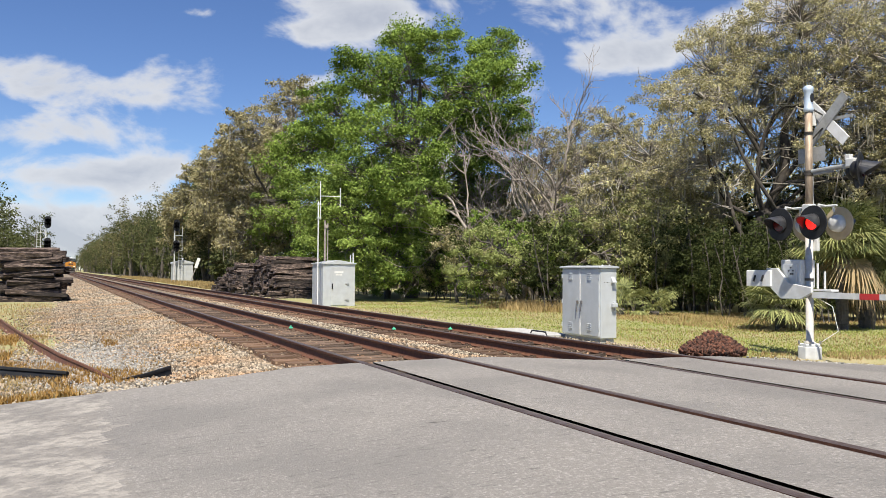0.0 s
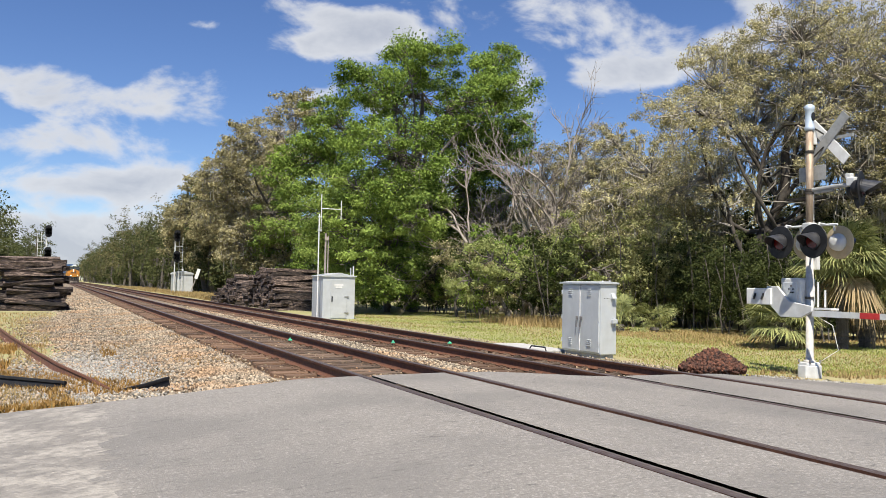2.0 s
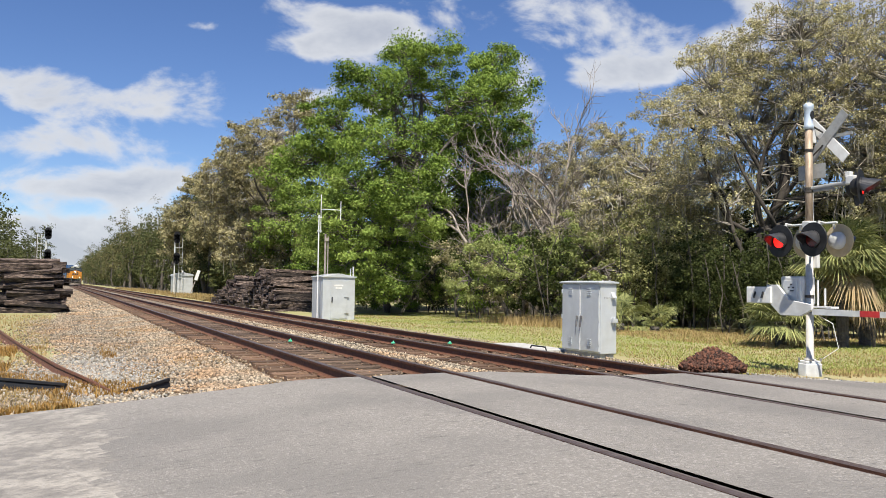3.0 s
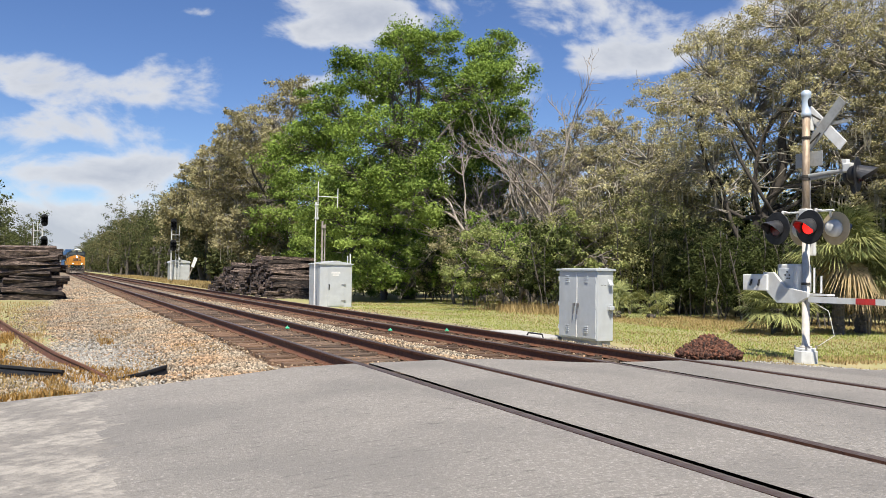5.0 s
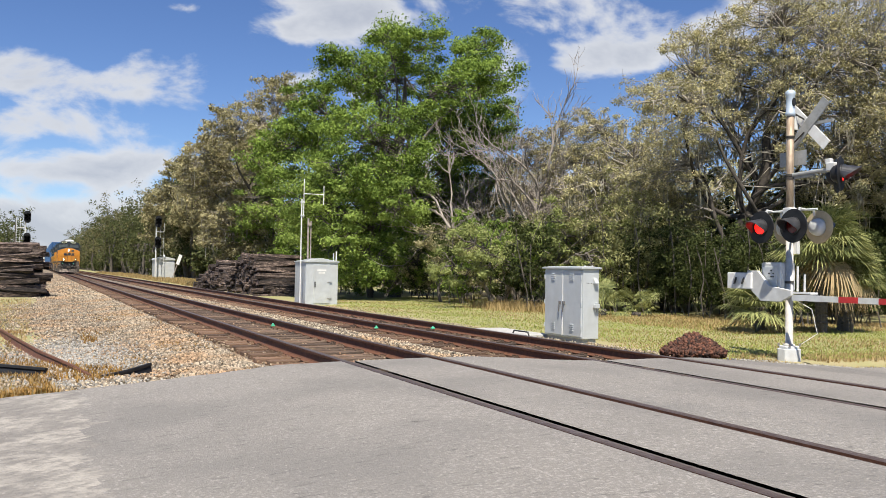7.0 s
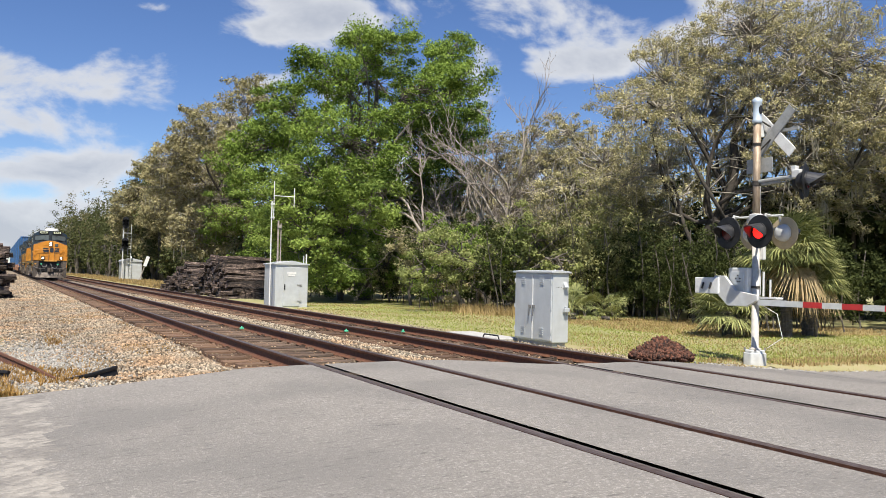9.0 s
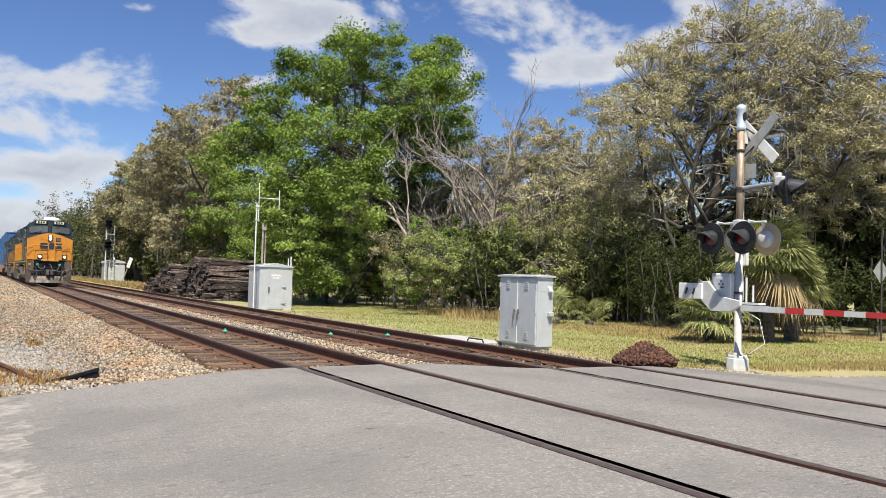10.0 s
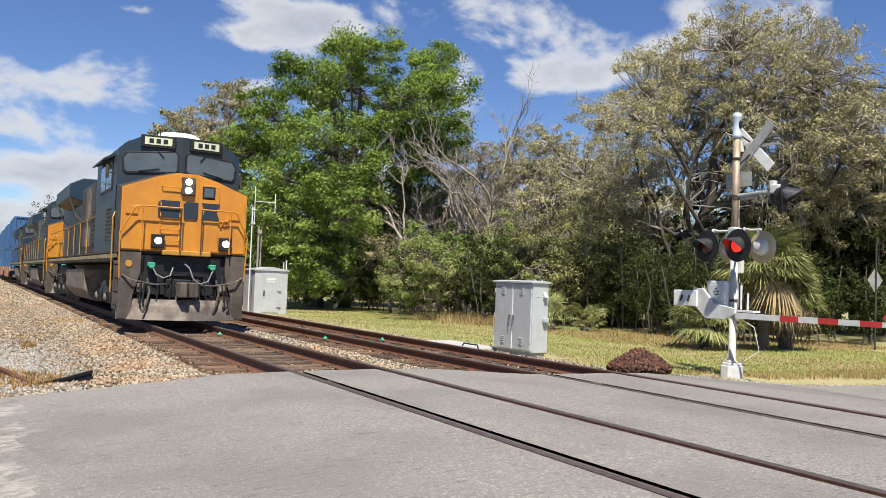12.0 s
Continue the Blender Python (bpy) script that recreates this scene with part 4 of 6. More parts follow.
def bogie(parent, y0, wheels):
    """A three-axle bogie: cast side frames, axle boxes, springs; y0 is its middle."""
    bg = part("bogie", boxed(-0.72, 0.72, y0 - 0.35, y0 + 0.35, 0.55, 0.95, bevel=0.03), M["black"], parent, "dust-grey six-wheel bogie")
    for s in (-1, 1):
        xo = s * 1.02
        out = [(y0 - 2.35, 0.62), (y0 - 2.1, 0.92), (y0 - 1.3, 1.0), (y0 - 0.95, 0.80), (y0 - 0.5, 0.82), (y0 - 0.2, 1.02), (y0 + 0.2, 1.02), (y0 + 0.5, 0.82), (y0 + 0.95, 0.80), (y0 + 1.3, 1.0), (y0 + 2.1, 0.92), (y0 + 2.35, 0.62), (y0 + 1.9, 0.40), (y0 + 1.2, 0.56), (y0 + 0.4, 0.36), (y0 - 0.4, 0.36), (y0 - 1.2, 0.56), (y0 - 1.9, 0.40)]
        part("side_frame", slab(out, 0, xo - 0.09, xo + 0.09, 0.02), M["truck"], bg, "cast steel side frame under dust")
        for dy in (-1.85, 0, 1.85):
            bm = B()
            box(bm, xo + s * 0.06 - 0.09, xo + s * 0.06 + 0.09, y0 + dy - 0.2, y0 + dy + 0.2, 0.36, 0.74, 0.03)
            lathe(bm, [(0.13, 0), (0.13, 0.1), (0.07, 0.14)], 12, pose(xo + s * 0.14, y0 + dy, 0.53, 0, 90 * s, 0))
            part("axle_box", bm, M["truck"], bg)
        for dy in (-0.92, 0.92):
            bm = B()
            for k in range(5):
                lathe(bm, [(0.10, 0), (0.115, 0.025), (0.10, 0.05)], 12, pose(xo, y0 + dy, 0.82 + 0.05 * k))
            part("spring", bm, M["grime"], bg)
        bm = B()
        rod(bm, (xo + s * 0.12, y0 - 0.65, 0.75), (xo + s * 0.12, y0 - 1.3, 1.15), 0.07, seg=10)
        rod(bm, (xo + s * 0.12, y0 - 1.2, 1.1), (xo + s * 0.12, y0 - 1.5, 1.3), 0.04, seg=8)
        part("brake_cylinder", bm, M["grime"], bg)
    for dy in (-1.85, 0, 1.85):
        wheels.append(wheelset(parent, y0 + dy))
    return bg


def locomotive(label, front="orange", lit=True, wheels=None):
    """A wide-cab diesel; its nose at y = 0 looks along -y, the rail head is z = 0."""
    lo = thing("locomotive", pose(0, 0, 0), label, "locomotive", "locomotives of the train")
    fm, bm_ = M[front], M["blue"]
    wheels = [] if wheels is None else wheels
    # frame and deck
    part("sill", boxed(-1.5, 1.5, 0.35, 21.4, 1.52, 1.72, bevel=0.02), M["grime"], lo, "grimy frame sill")
    part("sill_stripe", boxed(-1.513, 1.513, 0.5, 21.2, 1.60, 1.70), M["sill"], lo, "faded dusty stripe along the sill")
    part("deck", boxed(-1.52, 1.52, 0.1, 21.6, 1.725, 1.775, bevel=0.01), M["grime"], lo)
    part("centre_beam", boxed(-0.55, 0.55, 0.4, 21.0, 0.95, 1.5, bevel=0.02), M["black"], lo)
    # pilot with corner steps and plow
    # plate coloured black to imitate the shadow beneath the deck
    part("pilot", boxed(-1.5, 1.5, 0.10, 0.22, 0.72, 1.70, bevel=0.02), M["black"], lo, "grimy pilot plate, blackened for the shade under the deck")
    for s in (-1, 1):
        bm = B()
        prism(bm, [(s * 1.5, 0.15), (s * 1.5, 1.74), (s * 1.02, 1.74), (s * 1.02, 1.25), (s * 1.18, 0.7), (s * 1.18, 0.15)], 1, -0.02, 0.06, 0.0)
        box(bm, min(s * 1.5, s * 1.46), max(s * 1.5, s * 1.46), 0.06, 0.95, 0.35, 1.74)
        part("step_housing", bm, M["pilot"], lo, "grey steel step well at the pilot's corner")
        for k in range(4):
            part("step", boxed(min(s * 1.2, s * 1.5), max(s * 1.2, s * 1.5), 0.22, 0.8, 0.42 + 0.33 * k, 0.45 + 0.33 * k), M["yellow"], lo, "yellow-edged step")
    bm = B()
    secs = []
    for x, y in ((-1.5, 0.28), (-1.05, -0.12), (-0.5, -0.34), (0, -0.4), (0.5, -0.34), (1.05, -0.12), (1.5, 0.28)):
        secs.append([bm.verts.new((x, y + dy, z)) for dy, z in ((0.10, 0.62), (0.0, 0.46), (-0.05, 0.30), (-0.12, 0.13), (-0.08, 0.12), (0.04, 0.32), (0.14, 0.62))])
    for a, b in zip(secs, secs[1:]):
        for i in range(len(a)):
            bm.faces.new((a[i], b[i], b[(i + 1) % len(a)], a[(i + 1) % len(a)]))
    bm.faces.new(secs[0]), bm.faces.new(secs[-1][::-1])
    bmesh.ops.recalc_face_normals(bm, faces=bm.faces)
    part("plow", bm, M["plow"], lo, "worn steel snow plow, paint scraped bare")
    # coupler, draft gear, hoses
    bm = B()
    box(bm, -0.17, 0.17, -0.25, 0.1, 0.76, 1.0, 0.04)
    prism(bm, [(-0.19, -0.62), (-0.03, -0.66), (0.02, -0.5), (0.12, -0.45), (0.2, -0.62), (0.26, -0.58), (0.24, -0.28), (0.12, -0.18), (-0.14, -0.18), (-0.24, -0.36)], 2, 0.68, 1.05, 0.03)
    part("coupler", bm, M["pilot"], lo, "cast steel knuckle coupler")
    part("draft_pocket", boxed(-0.42, 0.42, -0.1, 0.08, 0.66, 1.12, bevel=0.03), M["black"], lo)
    for x, z in ((-0.78, 1.45), (0.68, 1.45)):
        bm = B()
        box(bm, x - 0.09, x + 0.09, -0.12, 0.06, z - 0.05, z + 0.06, 0.025)
        box(bm, x - 0.06, x + 0.06, -0.16, -0.1, z - 0.09, z - 0.02, 0.02)
        part("glad_hand", bm, M["green"], lo, "green hose coupling holder")
    for pts in ([(-0.75, -0.13, 1.38), (-0.68, -0.2, 1.22), (-0.52, -0.24, 1.14), (-0.36, -0.22, 1.2), (-0.28, -0.12, 1.4)], [(0.0, -0.1, 1.5), (0.1, -0.2, 1.4), (0.18, -0.26, 1.15), (0.34, -0.28, 1.02), (0.55, -0.24, 1.08), (0.68, -0.16, 1.36)]):
        bm = B()
        pipe(bm, pts, 0.018, 8)
        part("air_hose", bm, M["hose"], lo, "grey rubber air hose")
    for x in (-1.0, -0.92, -0.6, 0.35, 0.95, 1.04, -0.3, 0.5):
        bm = B()
        pipe(bm, [(x, 0.0, 1.2), (x - 0.02, -0.14, 0.95), (x + 0.05 * (1 if x > 0 else -1), -0.2, 0.55), (x, -0.22, 0.42)], 0.02, 6)
        part("brake_hose", bm, M["black"], lo, "black brake hose")
    for s in (-1, 1):
        bm = B()
        pipe(bm, [(s * 0.35, -0.05, 1.0), (s * 0.7, -0.15, 0.98), (s * 1.25, -0.12, 1.08), (s * 1.45, -0.04, 1.2)], 0.018, 6)
        part("uncoupling_lever", bm, M["steel"], lo)
        part("pilot_pocket", boxed(s * 0.98 - 0.1, s * 0.98 + 0.1, -0.03, 0.06, 0.78, 1.0, bevel=0.015), M["plow"], lo)
    bm = B()
    lathe(bm, [(0.05, 0), (0.085, 0.01), (0.08, 0.02)], 16, pose(-1.3, -0.02, 1.46, 90, 0, 0))
    part("reflector", bm, M["yellow"], lo, "round amber reflector on the pilot")
    for x0 in (-0.86, -0.2, 0.24, 0.8):
        bm = B()
        pipe(bm, [(x0, -0.02, 1.12), (x0 + 0.05, -0.16, 0.8), (x0 - 0.04, -0.3, 0.5), (x0 - 0.12, -0.34, 0.3)], 0.028, 8)
        part("brake_hose", bm, M["grime"], lo, "dusty brake hose with a metal end")
    part("pilot_shelf", boxed(-0.5, 0.5, -0.06, 0.1, 1.20, 1.25), M["black"], lo)
    part("anticlimber", boxed(-0.55, 0.62, -0.12, 0.1, 1.70, 1.82, bevel=0.02), M["yellow"], lo, "yellow front walkway edge")
    # nose: full width, its top rising to a ridge in the middle
    face = [(-1.52, 1.78), (1.52, 1.78), (1.52, 3.30), (0.75, 3.60), (0.25, 3.74), (-0.25, 3.74), (-0.75, 3.60), (-1.52, 3.30)]
    bm = B()
    front_ring = [bm.verts.new((x, 0.02, z)) for x, z in face]
    mid_ring = [bm.verts.new((x, 0.5, z + (0.05 if z > 2 else 0))) for x, z in face]
    back_ring = [bm.verts.new((x, 1.1, z + (0.12 if z > 2 else 0))) for x, z in face]
    f = [bm.faces.new(front_ring), bm.faces.new(back_ring[::-1])]
    for a, b in ((front_ring, mid_ring), (mid_ring, back_ring)):
        for i in range(8):
            q = bm.faces.new((a[i], a[(i + 1) % 8], b[(i + 1) % 8], b[i]))
            if i in (1, 2, 3, 4, 5, 6, 7):
                q.material_index = 1
    bmesh.ops.recalc_face_normals(bm, faces=bm.faces)
    bmesh.ops.bevel(bm, geom=[e for e in bm.edges if all(abs(v.co.y - 0.02) < 1e-4 for v in e.verts)], offset=0.04, segments=2, affect="EDGES")
    nose = part("nose", bm, [fm, M["grime"]], lo, "orange nose with a dark blue crest" if front == "orange" else "dark nose")
    # seams, hatches and the nose door
    for x0, x1, z0, z1 in ((0.28, 0.80, 1.82, 3.5),):
        part("nose_door", boxed(x0, x1, -0.005, 0.03, z0, z1, bevel=0.01), fm, nose, "orange nose door")
    bm = B()
    lathe(bm, [(0.15, 0.0), (0.17, 0.03), (0.13, 0.04)], 4, pose(0.53, 0.0, 3.30, 90, 0, 0) @ pose(0, 0, 0, 0, 0, 45))
    part("door_window", bm, M["glass"], nose, "small dark nose door window")
    part("window_gasket", boxed(0.37, 0.69, -0.012, 0.0, 3.14, 3.46, bevel=0.005), M["black"], nose)
    for z in (3.38, 2.86, 2.60, 2.33, 2.06):
        bm = B()
        pipe(bm, [(-0.62, -0.01, z + 0.14), (-0.62, -0.05, z), (-0.16, -0.05, z), (-0.16, -0.01, z + 0.14)], 0.012, 6)
        part("grab_iron", bm, fm, nose)
    for x in (-1.28, 1.2):
        part("hatch", boxed(x - 0.14, x + 0.14, -0.012, 0.03, 2.66, 2.86, bevel=0.008), fm, nose)
    for x in (0.86, 1.02, 0.95):
        part("hinge", boxed(x - 0.03, x + 0.03, -0.03, 0.03, 2.2 + x * 0.3, 2.34 + x * 0.3, bevel=0.01), fm, nose)
    # emblem as plain blocks
    for outline in ([(-0.62, 2.62), (-0.16, 2.62), (-0.16, 3.04), (-0.62, 3.04), (-0.68, 2.98), (-0.68, 2.68)], [(-0.06, 2.62), (0.22, 2.62), (0.28, 2.68), (0.28, 3.04), (0.0, 3.04), (-0.08, 2.98)], [(0.36, 2.62), (0.82, 2.62), (0.74, 2.83), (0.82, 3.04), (0.36, 3.04), (0.44, 2.83)]):
        part("emblem_block", slab(outline, 1, -0.016, 0.0), bm_, nose, "dark blue emblem shape")
    # headlights and ditch lights
    part("headlight_housing", boxed(-0.15, 0.17, -0.07, 0.04, 3.20, 3.64, bevel=0.02), M["grime"], nose)
    for z in (3.53, 3.32):
        bm = B()
        lathe(bm, [(0.07, 0), (0.082, 0.02), (0.05, 0.035)], 20, pose(0.01, -0.065, z, 90, 0, 0))
        part("headlight", bm, M["headlight"] if lit else M["glass"], nose, "lit round headlight" if lit else "")
    for x in (-0.66, 0.98):
        d = part("ditch_light_housing", boxed(x - 0.15, x + 0.15, -0.12, 0.05, 1.86, 2.20, bevel=0.02), M["black"], nose)
        bm = B()
        lathe(bm, [(0.075, 0), (0.085, 0.02), (0.05, 0.04)], 20, pose(x, -0.115, 2.04, 90, 0, 0))
        part("ditch_light", bm, M["headlight"] if lit else M["glass"], nose, "lit ditch light" if lit else "")
    # cab: faceted front in two planes, sloped roof edges
    sec = [(-1.52, 1.78), (1.52, 1.78), (1.52, 4.34), (1.36, 4.50), (0.92, 4.72), (-0.92, 4.72), (-1.36, 4.50), (-1.52, 4.34)]
    bm = B()
    ring0 = [bm.verts.new((x, 0.80 + 0.10 * abs(x), z)) for x, z in sec]
    low = [bm.verts.new((0, 0.80, 1.78)), bm.verts.new((0, 0.80, 4.76))]
    ring1 = [bm.verts.new((x, 4.9, z)) for x, z in sec]
    for i in range(8):
        bm.faces.new((ring0[i], ring0[(i + 1) % 8], ring1[(i + 1) % 8], ring1[i]))
    bm.faces.new((ring0[0], low[0], low[1], ring0[5], ring0[6], ring0[7]))
    bm.faces.new((low[0], ring0[1], ring0[2], ring0[3], ring0[4], low[1]))
    bm.faces.new((low[1], ring0[4], ring0[5]))
    bm.faces.new(ring1)
    bmesh.ops.recalc_face_normals(bm, faces=bm.faces)
    cab = part("cab", bm, bm_, lo, "dark blue wide cab")
    for s in (-1, 1):
        turn = pose(0, 0.80, 0, 0, 0, s * 5.71)
        rim = [(s * 0.12, 3.80), (s * 1.34, 3.72), (s * 1.42, 3.78), (s * 1.45, 4.12), (s * 1.34, 4.28), (s * 0.16, 4.38), (s * 0.08, 4.32), (s * 0.07, 3.86)]
        bm = slab(rim, 1, -0.03, 0.02, 0.012)
        bmesh.ops.transform(bm, matrix=turn, verts=bm.verts)
        g = part("windshield_gasket", bm, M["black"], cab)
        pane = [(s * 0.16, 3.85), (s * 1.31, 3.77), (s * 1.37, 3.82), (s * 1.40, 4.11), (s * 1.31, 4.23), (s * 0.18, 4.33), (s * 0.12, 4.28), (s * 0.12, 3.90)]
        bm = slab(pane, 1, -0.036, -0.02)
        bmesh.ops.transform(bm, matrix=turn, verts=bm.verts)
        part("windshield", bm, M["glass"], cab, "cab windshield, greyed to imitate reflected sky")
        for wa, wb in (((s * 1.05, -0.05, 3.80), (s * 0.55, -0.055, 3.90)), ((s * 0.6, -0.05, 4.34), (s * 0.45, -0.06, 4.18))):
            bm = B()
            pipe(bm, [turn @ Vector(wa), turn @ Vector(wb)], 0.012, 6)
            part("wiper", bm, M["black"], cab)
        bm = boxed(s * 0.60 - 0.42, s * 0.60 + 0.42, -0.07, 0.1, 4.42, 4.74, bevel=0.015)
        bmesh.ops.transform(bm, matrix=turn, verts=bm.verts)
        nb = part("number_board", bm, M["black"], cab, "black number board box")
        bm = boxed(s * 0.60 - 0.33, s * 0.60 + 0.33, -0.078, -0.06, 4.49, 4.68)
        bmesh.ops.transform(bm, matrix=turn, verts=bm.verts)
        part("board_face", bm, M["board"], nb, "pale lit number panel")
        for k in (-1, 0, 1):
            bm = boxed(s * 0.60 + k * 0.17 - 0.055, s * 0.60 + k * 0.17 + 0.055, -0.085, -0.075, 4.53, 4.645)
            bmesh.ops.transform(bm, matrix=turn, verts=bm.verts)
            part("plain_bar", bm, M["black"], nb)
        # side: windows, visor, mirror
        w = part("side_window_frame", boxed(min(s * 1.50, s * 1.545), max(s * 1.50, s * 1.545), 1.7, 3.9, 3.35, 4.15, bevel=0.015), M["black"], cab)
        part("side_window", boxed(min(s * 1.54, s * 1.55), max(s * 1.54, s * 1.55), 1.8, 2.7, 3.42, 4.08), M["glass"], w)
        part("side_window", boxed(min(s * 1.54, s * 1.55), max(s * 1.54, s * 1.55), 2.85, 3.8, 3.42, 4.08), M["glass"], w)
        part("sun_visor", slab([(s * 1.5, 4.22), (s * 1.78, 4.10), (s * 1.78, 4.14), (s * 1.5, 4.30)], 1, 1.6, 3.9), bm_, cab, "dark sun visor over the side window")
        bm = B()
        rod(bm, (s * 1.5, 1.5, 3.75), (s * 1.72, 1.45, 3.78), 0.014, seg=6)
        box(bm, min(s * 1.66, s * 1.74), max(s * 1.66, s * 1.74), 1.40, 1.46, 3.62, 3.95, 0.01)
        part("mirror", bm, M["grime"], cab)
        # louvres low on the side
        for k in range(9):
            part("louvre", boxed(min(s * 1.515, s * 1.545), max(s * 1.515, s * 1.545), 1.6, 2.5, 2.05 + 0.1 * k, 2.10 + 0.1 * k), M["grime"], cab)
    bm = B()
    lathe(bm, [(0.66, 4.70), (0.64, 4.92), (0.48, 5.02), (0.2, 5.06)], 20, pose(0.15, 2.2, 0))
    part("antenna_dome", bm, M["white_paint"], cab, "cream roof dome", smooth=True)
    for x in (-0.5, -0.42, 0.7):
        bm = B()
        rod(bm, (x, 1.6, 4.7), (x, 1.6, 4.98), 0.012, seg=6)
        part("aerial", bm, M["black"], cab)
    bm = B()
    for k in (-0.14, 0, 0.14):
        lathe(bm, [(0.025, 0), (0.03, 0.2), (0.075, 0.3)], 10, pose(-0.8 + k, 3.4, 4.82, 90, 0, 0))
    box(bm, -1.0, -0.6, 3.38, 3.44, 4.66, 4.84)
    part("horn", bm, M["steel"], cab)
    # machinery hood, blower cab, radiator wings
    part("blower_cab", slab([(-1.42, 1.78), (1.42, 1.78), (1.42, 3.95), (1.1, 4.2), (-1.1, 4.2), (-1.42, 3.95)], 1, 4.9, 9.4, 0.03), M["grime"], lo, "grimy dark side cabinet behind the cab")
    part("hood", slab([(-0.98, 1.78), (0.98, 1.78), (0.98, 4.05), (0.75, 4.25), (-0.75, 4.25), (-0.98, 4.05)], 1, 9.4, 21.2, 0.03), bm_, lo, "dark blue engine hood")
    wing = part("radiator_wing", slab([(-1.54, 3.98), (-1.05, 3.80), (1.05, 3.80), (1.54, 3.98), (1.54, 4.48), (1.1, 4.70), (-1.1, 4.70), (-1.54, 4.48)], 1, 12.7, 18.4, 0.03), bm_, lo, "dark blue overhanging radiator wing")
    for s in (-1, 1):
        for k in range(7):
            y = 5.1 + 0.6 * k
            part("hood_door", boxed(min(s * 1.415, s * 1.44), max(s * 1.415, s * 1.44), y, y + 0.54, 2.0, 3.85, bevel=0.008), M["grime"] if k not in (3, 4) else M["plow"], lo)
        for k in range(9):
            y = 9.7 + 0.95 * k
            part("hood_door", boxed(min(s * 0.975, s * 1.0), max(s * 0.975, s * 1.0), y, y + 0.86, 1.95, 3.6, bevel=0.008), bm_, lo)
        for k in range(8):
            part("louvre", boxed(min(s * 1.43, s * 1.465), max(s * 1.43, s * 1.465), 5.2, 6.2, 2.1 + 0.13 * k, 2.16 + 0.13 * k), M["grime"], lo)
        for yw in (13.0, 18.0):
            bm = B()
            pipe(bm, [(s * 1.5, yw, 3.98), (s * 1.25, yw, 3.3), (s * 1.02, yw, 3.1)], 0.03, 6)
            part("wing_strut", bm, M["steel"], lo)
        # walkway handrail
        bm = B()
        pipe(bm, [(s * 1.47, 5.0, 2.85), (s * 1.47, 21.2, 2.85)], 0.018, 6)
        part("handrail", bm, M["yellow"] if front == "orange" else M["grime"], lo)
        for k in range(9):
            bm = B()
            rod(bm, (s * 1.47, 5.2 + 1.95 * k, 1.75), (s * 1.47, 5.2 + 1.95 * k, 2.86), 0.016, seg=6)
            part("stanchion", bm, M["yellow"] if front == "orange" else M["grime"], lo)
        # fuel tank, air tanks
        part("fuel_tank", slab([(s * 0.1, 0.28), (s * 1.05, 0.28), (s * 1.36, 0.62), (s * 1.42, 1.30), (s * 0.1, 1.30)], 1, 8.1, 14.0, 0.04), M["truck"], lo, "dusty grey fuel tank side")
        bm = B()
        lathe(bm, [(0.12, 0), (0.2, 0.08), (0.2, 2.6), (0.12, 2.7)], 16, pose(s * 1.2, 14.3, 1.25, -90, 0, 0))
        part("air_tank", bm, M["grime"], lo)
        # front handrails
        bm = B()
        pipe(bm, [(s * 1.50, -0.03, 1.1), (s * 1.54, -0.06, 2.2), (s * 1.22, -0.16, 2.82), (s * 1.10, -0.18, 2.86), (s * 0.22 + 0.1, -0.18, 2.86)], 0.018, 8)
        part("front_handrail", bm, fm, lo, "orange front handrail")
        for x in (1.06, 0.25):
            bm = B()
            pipe(bm, [(s * x + (0.1 if x < 0.5 else 0), -0.18, 2.86), (s * x + (0.1 if x < 0.5 else 0), -0.16, 1.78)], 0.017, 8)
            part("front_stanchion", bm, fm if x > 0.5 else M["grime"], lo)
        bm = B()
        pipe(bm, [(s * 1.56, 0.9, 0.75), (s * 1.58, 0.9, 2.6), (s * 1.52, 1.0, 2.75)], 0.017, 8)
        part("side_grab", bm, M["yellow"], lo)
    bogie(lo, 4.0, wheels)
    bogie(lo, 18.0, wheels)
    return lo


